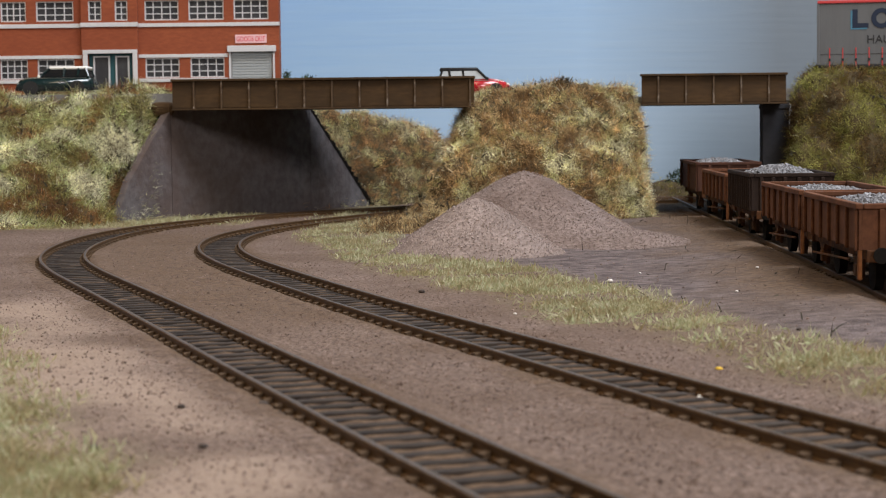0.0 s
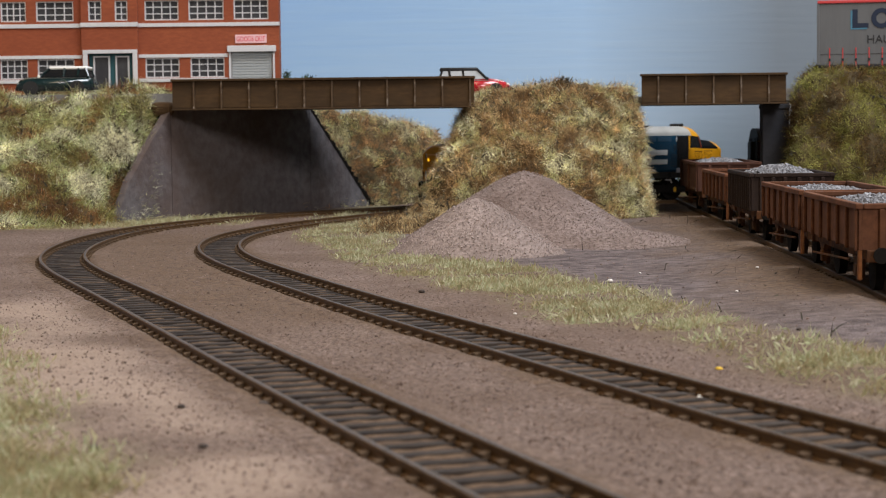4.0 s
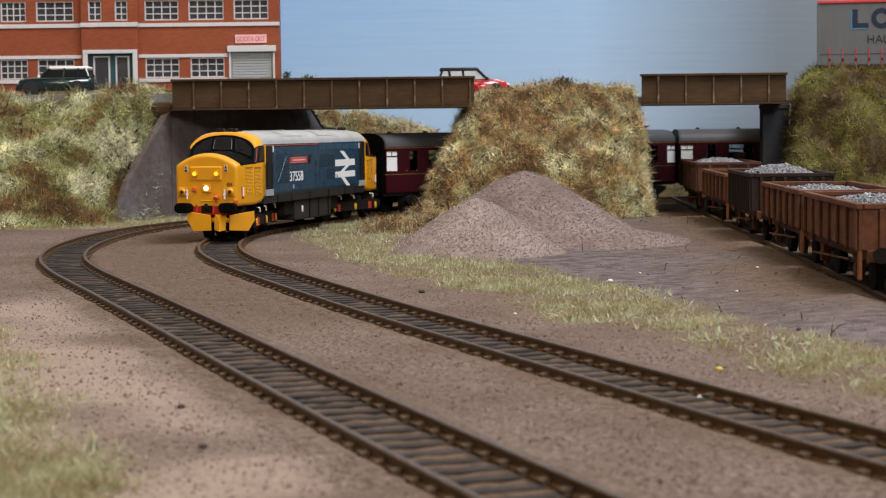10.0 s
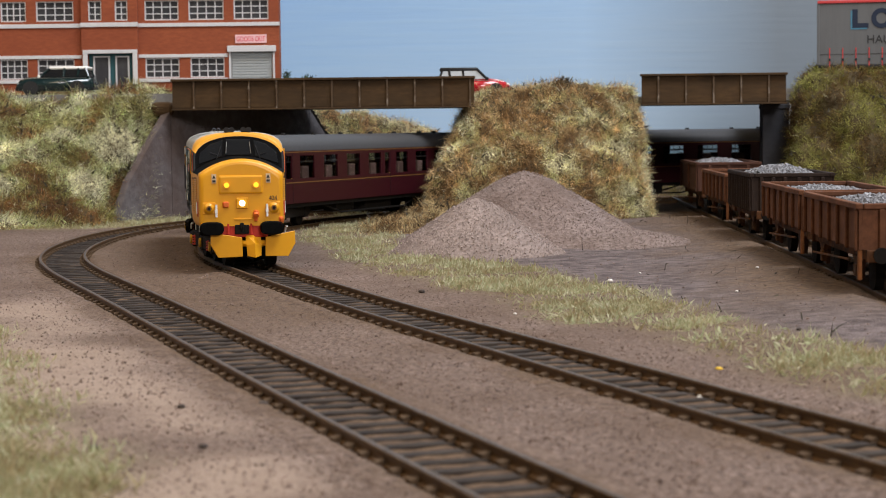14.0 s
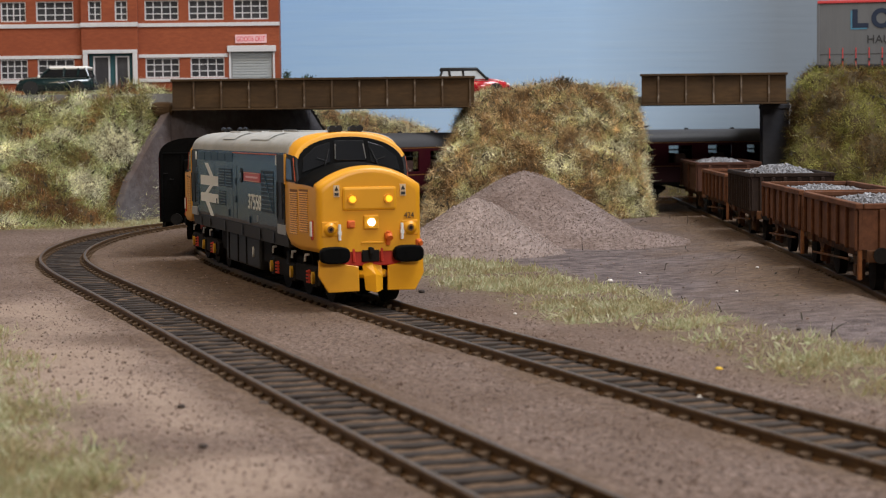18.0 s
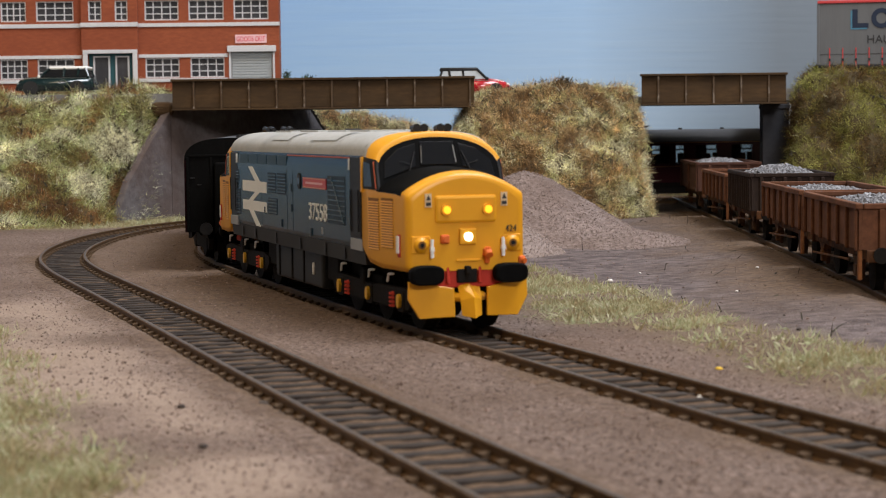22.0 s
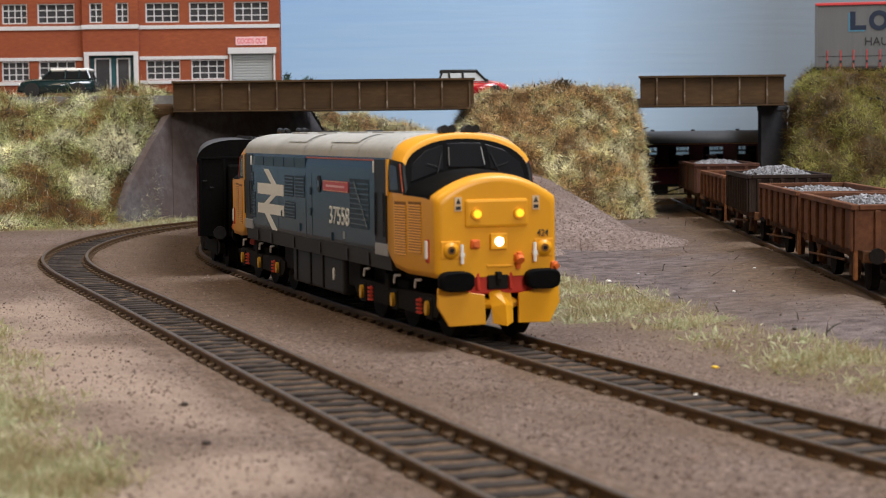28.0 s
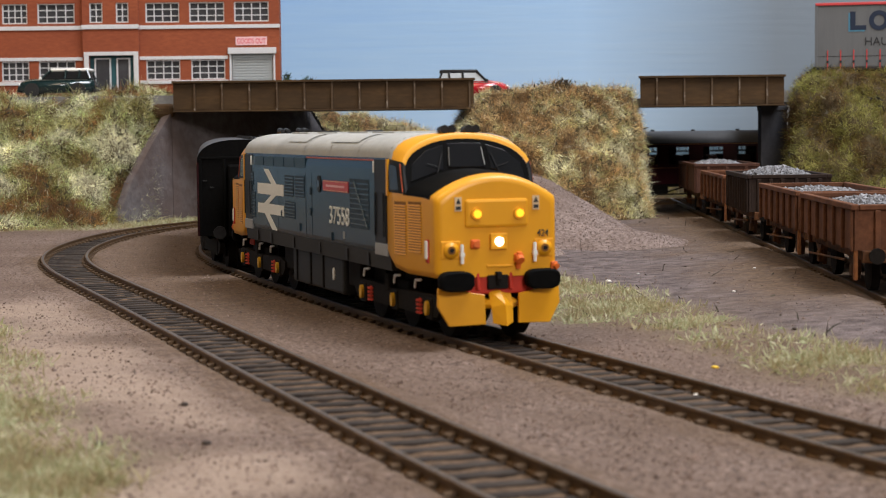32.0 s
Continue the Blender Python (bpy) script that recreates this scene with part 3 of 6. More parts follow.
def track(name, label, line, first, last):
    t = thing(name, label, "railway track")
    seg = line[first:last]
    for o in (-8.85, 8.85):
        rail = part("rail", sweep(seg, RAIL_SECTION, o), M_RAIL, t, "rust-brown steel rail")
        part("rail_head", sweep(seg, HEAD_SECTION, o), M_RAILTOP, rail, "dull worn rail head")
    spots = np.arange(4.0, len(seg) - 4, 7.9)
    chairs = bmesh.new()
    rng = np.random.default_rng(3)
    for k, s in enumerate(spots):
        x, y, th = seg[int(s)]
        if k < 300 and y < 1330 and x < 330:
            ob = new("sleeper", SLEEPER)
            ob.parent = t
            ob.matrix_basis = mpose(x, y, 0.05 + 0.2 * rng.random(), -math.degrees(th) + rng.normal() * 0.8)
        c, s_ = math.cos(th), math.sin(th)
        if y < 1150:
            for o in (-8.85, 8.85):
                for d in (-1.35, 1.35):
                    cx, cy = x + (o + d) * c, y - (o + d) * s_
                    vs = bmesh.ops.create_cube(chairs, size=1.0)["verts"]
                    for v in vs:
                        a, b = v.co.x * 1.5, v.co.y * 2.3
                        v.co = (cx + a * c + b * s_, cy - a * s_ + b * c, 1.55 + v.co.z * (1.3 if v.co.x * d < 0 else 0.7))
    for sgn in (-1, 1):
        me = shoulder(seg, sgn, rng, (9.8, 10.7, 12.2, 14.5, 17.5, 20.5), (0.5, 1.25, 1.75, 1.8, 1.55, 0.3), 0.25)
        tagged(new("ballast_shoulder", me), "brown grit heaped over the sleeper ends", kind="stuff").parent = t
    me = shoulder(seg, 1, rng, (-7.9, -6.4, -3.2, 0.0, 3.2, 6.4, 7.9), (0.68, 0.76, 0.68, 0.72, 0.68, 0.76, 0.68), 0.8)
    tagged(new("ballast_infill", me), "brown grit between the sleepers", kind="stuff").parent = t
    tagged(part("track_fixing", chairs, M_CHAIR, t), "small brown rail chairs", kind="stuff")
    return t


track("railway_track", "curved outer line, brown rails on half-buried grey sleepers", LINE_A, 0, 1480)
track("railway_track", "curved inner line, brown rails on grey sleepers, carrying the train", np.vstack([LINE_B_NEAR, LINE_B]), 0, 3060)
track("railway_track", "straight siding half buried in brown soil under the wagons", LINE_C, 0, 1000)


# ---- embankments ----
# dyes along one axis from bare brown to pale tufts: position and colour
PALETTES = {
    "warm": ((-0.75, 0.24, 0.138, 0.060), (-0.42, 0.46, 0.285, 0.125), (-0.12, 0.60, 0.42, 0.21), (0.12, 0.78, 0.60, 0.35), (0.32, 0.46, 0.44, 0.17), (0.5, 0.60, 0.60, 0.32), (0.8, 0.88, 0.85, 0.62)),
    "green": ((-0.75, 0.20, 0.105, 0.045), (-0.48, 0.42, 0.22, 0.095), (-0.26, 0.22, 0.205, 0.062), (-0.04, 0.37, 0.365, 0.135), (0.16, 0.66, 0.60, 0.34), (0.38, 0.44, 0.53, 0.235), (0.7, 0.84, 0.82, 0.62)),
    "dark": ((-0.7, 0.07, 0.041, 0.016), (-0.4, 0.22, 0.132, 0.046), (-0.15, 0.16, 0.146, 0.033), (0.1, 0.28, 0.215, 0.068), (0.3, 0.205, 0.215, 0.045), (0.7, 0.36, 0.345, 0.110)),
    "brown": ((-0.7, 0.20, 0.105, 0.044), (-0.3, 0.47, 0.26, 0.115), (0, 0.66, 0.42, 0.21), (0.3, 0.46, 0.48, 0.20), (0.7, 0.78, 0.70, 0.44)),
    "litter": ((-0.7, 0.09, 0.052, 0.024), (-0.2, 0.26, 0.15, 0.065), (0.2, 0.42, 0.28, 0.13), (0.7, 0.62, 0.50, 0.28)),
}


def embankment(name, label, x0, x1, y0, y1, height, seed, count, fibre=4.2, lumps=6.0, step=3.5, palette="warm", tint=lambda x, z: 0.0 * x, patch=16.0):
    """A bank from a height plan; tangled fibres cover it."""
    e = thing(name, label, "embankment")
    rng = np.random.default_rng(seed)
    xs, ys = np.arange(x0, x1 + 0.1, step), np.arange(y0, y1 + 0.1, step)
    nx, ny = len(xs), len(ys)
    z = np.array([[height(x, y) for x in xs] for y in ys])
    gy, gx = np.gradient(z, step)
    verts = np.zeros((ny, nx, 3))
    norm = np.dstack([-gx, -gy, np.ones_like(z)])
    norm /= np.linalg.norm(norm, axis=2)[..., None]
    for j in range(ny):
        for i in range(nx):
            p = Vector((xs[i], ys[j], z[j, i]))
            a = lumps * (0.8 * noise.noise(p / 26.0) + 0.55 * noise.noise(p / 11.0) + 0.28 * noise.noise(p / 5.5) - 0.05) * min(1.0, z[j, i] / 12.0)
            verts[j, i] = np.array(p) + norm[j, i] * a
    # cells with some height only
    faces = []
    for j in range(ny - 1):
        for i in range(nx - 1):
            if max(z[j, i], z[j, i + 1], z[j + 1, i], z[j + 1, i + 1]) > 0.6:
                faces.append((j * nx + i, j * nx + i + 1, (j + 1) * nx + i + 1, (j + 1) * nx + i))
    me = raw_mesh(verts.reshape(-1, 3), faces, M_EARTH, True)
    ob = new("earth", me)
    ob.parent = e
    # fibres spread by true surface area, on the faces turned to the viewing side
    V = verts.reshape(-1, 3)
    F = np.array(faces)
    a, b, c, d = V[F[:, 0]], V[F[:, 1]], V[F[:, 2]], V[F[:, 3]]
    nn = np.cross(c - a, d - b)
    area = np.linalg.norm(nn, axis=1) / 2
    nn /= 2 * area[:, None] + 1e-9
    wgt = area * np.clip(0.12 - 1.2 * nn[:, 1] + 0.25 * np.abs(nn[:, 0]), 0.03, 1.0)
    # tufts: neighbours share a root and a lean
    per = 14
    tufts = count // per
    pick = rng.choice(len(F), tufts, p=wgt / wgt.sum())
    u, v = rng.random((tufts, 1)), rng.random((tufts, 1))
    p = (a[pick] * (1 - u) + b[pick] * u) * (1 - v) + (d[pick] * (1 - u) + c[pick] * u) * v
    up = nn[pick] + rng.normal(size=(tufts, 3)) * 0.55
    p = np.repeat(p, per, axis=0) + rng.normal(size=(tufts * per, 3)) * 1.3
    up = np.repeat(up, per, axis=0)
    stray = rng.random(tufts * per) < 0.010
    gm = fibre_mesh(p, up, rng, fibre, np.where(stray, 0.20, 0.105)[:, None], M_FIBRE, 0.75)
    # one dye per tuft: broad patches, small ones within, strays
    pal = np.array(PALETTES[palette])
    roots = p[::per]
    broad = np.array([noise.noise(Vector(q) / patch + Vector((seed * 7.0, 0, 0))) for q in roots])
    small = np.array([noise.noise(Vector(q) / 5.5 + Vector((0, seed * 5.0, 0))) for q in roots])
    axis = 1.75 * broad + 0.6 * small + 0.12 * rng.normal(size=tufts) + tint(roots[:, 0], roots[:, 2])
    dye = np.stack([np.interp(axis, pal[:, 0], pal[:, c]) for c in (1, 2, 3)], 1) * ((1 + 0.5 * small) * rng.lognormal(0, 0.30, tufts))[:, None]
    tone = np.repeat(np.c_[dye, np.ones(tufts)], per * 5, axis=0)
    tone[np.repeat(stray, 5), :3] = (0.45, 0.42, 0.24) if palette in ("dark", "litter") else (0.95, 0.90, 0.70)
    layer = gm.color_attributes.new("tone", "FLOAT_COLOR", "POINT")
    layer.data.foreach_set("color", tone.astype(np.float32).ravel())
    ob = new("tangled_grass", gm)
    ob.parent = e
    tagged(ob, "tangled straw and green fibres", kind="stuff")
    # dark twigs and dead stalks
    k = max(30, count // 120)
    heavy = wgt * np.array([0.05 + max(0.0, noise.noise(Vector(q) / 14.0) + 0.1) ** 2 for q in a])
    pick = rng.choice(len(F), k, p=heavy / heavy.sum())
    tm = fibre_mesh((a[pick] + c[pick]) / 2 + nn[pick] * 3.2, nn[pick] * 0.4 + np.array([0, -0.3, 0.4]), rng, 3.0, 0.42, M_TWIG, 1.6)
    ob = new("twig_litter", tm)
    ob.parent = e
    tagged(ob, "dark broken twigs", kind="stuff")
    return e


def fibre_mesh(p, up, rng, length, width, material, lean):
    n = len(p)
    d = up + lean * rng.normal(size=(n, 3))
    d /= np.linalg.norm(d, axis=1)[:, None]
    ln_ = length * rng.uniform(0.4, 1.4, n)[:, None]
    side = np.cross(d, rng.normal(size=(n, 3)))
    side /= np.linalg.norm(side, axis=1)[:, None] + 1e-9
    w = width * rng.uniform(0.6, 1.4, n)[:, None]
    bend = rng.normal(size=(n, 3)) * 0.35 * ln_
    mid = p + d * ln_ * 0.5 + bend * 0.3
    v = np.stack([p - side * w, p + side * w, mid + side * w * 0.7, mid - side * w * 0.7, p + d * ln_ + bend], 1).reshape(-1, 3)
    i = np.arange(n)[:, None] * 5
    f = np.vstack([i + np.array([0, 1, 2]), i + np.array([0, 2, 3]), i + np.array([3, 2, 4])]).tolist()
    return raw_mesh(v, f, material)


TOP = 76.4  # road level on the banks


def left_bank(x, y):
    foot = np.interp(x, (-420, -237, -221, -193, -173), (985, 985, 1000, 1016, 1040))
    crest = np.interp(x, (-420, -230, -165), (1108, 1104, 1092))
    t = smooth01(foot, crest, y)
    h = (TOP - 2.2) * (0.35 * t + 0.65 * np.clip((y - foot) / (crest - foot), 0, 1))
    # the end by the bridge falls away along the wing wall
    edge = np.interp(y, (1000, 1030, 1046, 1056, 1085, 1092, 1110, 1130), (-190.5, -188.5, -187.5, -183.5, -170.5, -169.5, -170, -170))
    return (h + 1.5 * smooth01(-200, -170, x) * t) * smooth01(0, 4, edge - x)


def mid_bank(x, y):
    crest = np.interp(x, (-30, 20, 60, 116, 124), (1090, 1086, 1084, 1090, 1092))
    foot = np.interp(x, (-30, 0, 60, 116, 126), (1062, 1035, 1018, 1040, 1066))
    t = np.clip((y - foot) / (crest - foot), 0, 1)
    top = float(np.interp(x, (20, 46, 72, 100, 118), (74.2, 75.5, 76.8, 75.8, 75.5)))
    h = top * t ** 0.8
    lx = np.clip((x + 13 + 4 * wobble(x, y, 20, 6.0)) / 38, 0, 1)
    rx = smooth01(119.5, 115, x + 1.5 * wobble(x, y, 16, 3.0))
    right = 1.0 if y < 1200 else 0.0
    hl = top * lx ** 0.85
    return min(h, hl) * rx * right


def right_bank(x, y):
    crest = np.interp(x, (200, 240, 400), (1092, 1085, 1080))
    foot = np.interp(x, (200, 240, 400), (1040, 1000, 960))
    top = np.interp(x, (200, 226, 243, 266, 300, 420), (72, 79, 85, 84, 83, 84))
    return top * np.clip((y - foot) / (crest - foot), 0, 1) ** 0.75 * smooth01(0, 7, x - 0.1884 * y)


def far_bank(x, y):
    top = np.interp(x, (-160, -83, -50, -28, -5, 15, 60), (68, 66, 61, 56, 45, 33, 8))
    r = math.hypot(x - 250.6, y - 943.7)
    return top * np.clip((r - 424) / 55.0, 0, 1) ** 0.9 * (1.0 if y < 1412 else 0.0)


def litter_apron(x, y):
    """From the open end of the bank down to the heap."""
    side = smooth01(-52, -30, x + 6 * wobble(x, y, 16, 4.0)) * smooth01(36, 10, x)
    return (3.0 + 13.0 * smooth01(-30, 0, x) * smooth01(960, 1050, y)) * side * smooth01(892, 925, y + 7 * wobble(x, y, 18, 2.0)) * smooth01(1062, 1040, y) * (0.8 + 0.5 * wobble(x, y, 9, 1.0))


def back_strip(x, y):
    return 14.0 * smooth01(1340, 1375, y) * (0.6 + 0.5 * wobble(x, y, 22, 8.0)) * (y < 1412)


embankment("embankment", "grassy bank with straw and green tufts below the brick building", -296, -148, 980, 1196, left_bank, 1, 118000, fibre=4.2, lumps=11.0, palette="green", tint=lambda x, z: 0.14 - 0.16 * (z < 12), patch=22.0)
embankment("embankment", "steep grassy bank between the two bridges, behind the gravel heap", -44, 132, 1014, 1198, mid_bank, 2, 112000, fibre=3.6, lumps=6.0, tint=lambda x, z: 0.5 * smooth01(85, 118, x) + 0.06, patch=11.0)
embankment("embankment", "darker green bank beside the wagons below the lorry", 190, 300, 956, 1196, right_bank, 3, 70000, fibre=3.8, lumps=9.0, palette="dark", tint=lambda x, z: 0.12 + 0.0 * x, patch=18.0)
embankment("embankment", "brown and green bank seen below the long bridge", -170, 70, 1190, 1410, far_bank, 4, 60000, fibre=4.0, lumps=9.0, palette="brown", tint=lambda x, z: 0.12 + 0.0 * x)
embankment("leaf_litter", "low apron of brown dead leaves and straw below the bank", -62, 40, 880, 1060, litter_apron, 7, 17000, fibre=2.6, lumps=3.0, palette="litter", patch=12.0)
embankment("embankment", "low dark green strip before the backdrop", 20, 330, 1336, 1410, back_strip, 6, 9600, fibre=4.0, palette="dark")


# ---- gravel heap ----
def cone(x, y, cx, cy, r, h):
    d = math.hypot(x - cx, y - cy)
    d *= 1 + 0.05 * noise.noise(Vector((math.atan2(y - cy, x - cx) * 1.5, 3.0, cx)))
    z = max(0.0, 1 - d / r) * h
    cap = h - 3.0
    return z if z < cap - 6 else cap - 6 + 9.0 * (1 - math.exp(-(z - cap + 6) / 9.0))


def main_mound(x, y):
    a, c = cone(x, y, 38, 842, 62, 38), cone(x, y, 78, 812, 44, 13)
    return max(0.0, math.log(math.exp(a) + math.exp(c)) - math.log(2))


def front_mound(x, y):
    return cone(x, y, 14, 760, 39, 28)


def mound(parent, height, x0, x1, y0, y1, count, material, grit, seed):
    xs, ys = np.arange(x0, x1, 2.0), np.arange(y0, y1, 2.0)
    nx = len(xs)
    verts = [(x, y, height(x, y) + (0.5 * noise.noise(Vector((x / 2.2, y / 2.2, 0))) + 0.7 * noise.noise(Vector((x / 9, y / 9, 0))) - 0.4)) for y in ys for x in xs]
    faces = []
    for j in range(len(ys) - 1):
        for i in range(nx - 1):
            f = (j * nx + i, j * nx + i + 1, (j + 1) * nx + i + 1, (j + 1) * nx + i)
            if max(verts[k][2] for k in f) > 0.3:
                faces.append(f)
    ob = new("gravel_mound", raw_mesh(verts, faces, material, True))
    ob.parent = parent
    rng = np.random.default_rng(seed)
    spots = []
    while len(spots) < count:
        x, y = rng.uniform(x0, x1), rng.uniform(y0, y1)
        z = height(x, y)
        if z > 0.6 or rng.random() < 0.05:
            spots.append((x, y, z))
    ob = new("loose_gravel", grains(spots, rng, 0.25, grit))
    ob.parent = parent
    tagged(ob, "loose pale gravel grains", kind="stuff")


def build_heap():
    h = thing("gravel_heap", "two-peaked heap of purple-brown gravel in the yard", "gravel heap")
    mound(h, main_mound, -40, 124, 756, 900, 11000, M_HEAP, M_HEAPGRAIN, 8)
    mound(h, front_mound, -30, 58, 716, 804, 6000, M_HEAPLIT, M_LITGRIT, 9)


# front mound: brighter gravel copies carry the light on its face
M_HEAPLIT = mat("lit_gravel", (0.205, 0.156, 0.137), (0.36, 0.287, 0.258), fine=620, rough=0.95, c3=(0.16, 0.118, 0.10), coarse=30, bump=0.7)
M_LITGRIT = mat("lit_grit", (0.27, 0.21, 0.186), (0.42, 0.342, 0.31), fine=300, rough=0.95, island=0.28)
M_HEAPGRAIN = mat("heap_grit", (0.20, 0.15, 0.130), (0.33, 0.262, 0.236), fine=300, rough=0.95, island=0.32)
build_heap()


# ---- road, bridges ----
slab("road", "grey road on the bank before the works", -700, -159.4, 1107, 1192, 68, 76.3, M_ROAD, "road")
slab("road", "grey road across the bridges", -159.2, 206, 1107, 1192, 66.4, 71.2, M_ROAD, "road")
# unseen deck added behind the bridge; it shades the passing train
bm = bmesh.new()
edge = [(60, 1192.2), (206, 1192.2), (206, 1222), (150, 1206), (100, 1197), (60, 1194)]
loft(bm, [[(x, y, z) for x, y in edge] for z in (67.4, 71.0)])
tagged(new("road", mesh_of(bm, M_ROAD)), "unseen grey deck added behind the short bridge for shade", "road", kind="structure")
# the depth past the trailer is unseen, added to shade the train
slab("road", "grey lorry park on the bank, unseen rear added for shade", 206.2, 700, 1107, 1290, 68, 75.2, M_ROAD, "road")


def girder_bridge(x0, x1, label):
    b = thing("girder_bridge", label, "bridge", mpose(0, 1085, 0))
    z0, z1 = 65.8, 84.2
    part("web_plate", boxed(x0 + 0.3, x1 - 0.3, 0, 1.2, z0 + 0.8, z1 - 1.2), M_GIRDER, b)
    part("top_flange", boxed(x0 - 0.4, x1 + 0.4, -2.2, 3.4, z1 - 1.4, z1, 0.2), M_GIRDER, b)
    part("bottom_flange", boxed(x0, x1, -1.6, 2.8, z0, z0 + 0.9, 0.15), M_GIRDER, b)
    n = round((x1 - x0) / 16.3)
    for i in range(n + 1):
        x = x0 + (13.0 if n > 7 else 10.0) + 16.3 * i
        if x > x1 - 1:
            break
        bm = bmesh.new()
        prism(bm, [(x - 0.45, z0 + 0.9), (x + 0.45, z0 + 0.9), (x + 0.45, z1 - 1.4), (x - 0.45, z1 - 1.4)], -1.4, 0.0)
        part("stiffener", bm, M_STIFF, b)
    for i in range(2):
        zz = z0 + 1.6 + i * (z1 - z0 - 4.2)
        part("rivet_strip", boxed(x0 + 0.6, x1 - 0.6, -0.25, 0.0, zz, zz + 0.9), M_GIRDER, b)
    part("deck", boxed(x0, x1, 1.3, 21.8, 66.6, 71.0), M_ROAD, b, "grey deck slab")
    return b


girder_bridge(-159.0, 19.8, "long brown plate girder bridge with scuffed stiffeners")
girder_bridge(118.0, 203.8, "short brown plate girder bridge over the siding")


def wall_run(name, label, pts, material, thick=5.0, category="wall"):
    """An upright wall along plan points with its own top height at each: x, y, top."""
    bm = bmesh.new()
    rings = []
    for k, (x, y, top) in enumerate(pts):
        a, b = pts[max(0, k - 1)], pts[min(len(pts) - 1, k + 1)]
        d = Vector((b[0] - a[0], b[1] - a[1], 0)).normalized()
        n = Vector((-d.y, d.x, 0)) * thick
        rings.append([(x, y, -1), (x, y, top), (x + n.x, y + n.y, top), (x + n.x, y + n.y, -1)])
    loft(bm, rings)
    return part(name, bm, material, ABUT, label)


ABUT = thing("abutment", "tall dark rendered abutment with sloping wing walls", "bridge abutment")
M_ABUT = mat("brown_stained_render", (0.106, 0.098, 0.103), (0.168, 0.157, 0.164), fine=170, rough=0.9, c3=(0.092, 0.058, 0.046), coarse=14, bump=1.0, wear=0.2)
M_ABUT.node_tree.nodes["Principled BSDF"].inputs["Specular IOR Level"].default_value = 0.22
wall_run("main_wall", "dark grey render stained brown with dirt", [(-161, 1093.4, 67), (-148, 1111, 67), (-122, 1146, 67), (-86, 1196, 67)], M_ABUT)
wall_run("wing_wall", "lighter grey roughly rendered wing wall", [(-186, 1046, 4), (-180, 1056, 25), (-170, 1076, 48), (-161.2, 1093.1, 66)], M_ABUT)
wall_run("wing_wall", "grey roughly rendered far wing wall", [(-85.8, 1196.3, 67), (-67, 1222, 34), (-49, 1247, 2)], M_ABUT)
# ragged near-black blocks along the sloping top of the far wing
bm = bmesh.new()
rng_ = np.random.default_rng(77)
for k in range(46):
    f_ = k / 45
    x, y, z = -87 + 38 * f_, 1197 + 50 * f_, 67 - 65 * f_
    box(bm, x - 1.3 + rng_.normal() * 0.4, x + 1.9 + rng_.normal() * 0.5, y, y + 3, z - 1.2, z + 1.4 + rng_.random())
part("coping", bm, M_UNDER, ABUT, "ragged dark edge along the sloping wall top")
M_PIER = mat("dark_slate_pier", (0.034, 0.035, 0.042), (0.048, 0.048, 0.055), fine=160, rough=0.9, c3=(0.024, 0.023, 0.025), coarse=25, bump=0.3)
part("bearing_block", boxed(-173, -159.3, 1092, 1106.6, 62, 71, 3.0), M_GIRDER, ABUT, "brown earth-covered end block")
PIER = thing("bridge_pier", "dark slate-grey pier under the short bridge", "bridge pier", mpose(203, 1150, 0))
part("shaft", boxed(-10.1, 5.8, -47, -36, -1, 67, 0.4), M_PIER, PIER)
part("cap", boxed(-10.5, 6.2, -47.6, -35.4, 63, 65.6, 0.3), M_PIER, PIER)


# ---- locomotive ----
def arch(hw, z_side, z_top, n=14, flat=0.62):
    """Roof line from +y to -y: a flat arch with tight shoulders."""
    out = []
    for i in range(n + 1):
        a = math.pi * i / n
        c, s = math.cos(a), math.sin(a)
        out.append((hw * math.copysign(abs(c) ** flat, c), z_side + (z_top - z_side) * s ** 0.86))
    return out


def nose_inset(u):
    return 1.7 - math.sqrt(max(0.0, 1.7 ** 2 - max(0.0, u - 108.3) ** 2))


def nose_half(u):
    return float(np.interp(u, (79, 86, 92, 100, 110), (17.75, 17.5, 16.9, 16.1, 15.4))) - nose_inset(u)


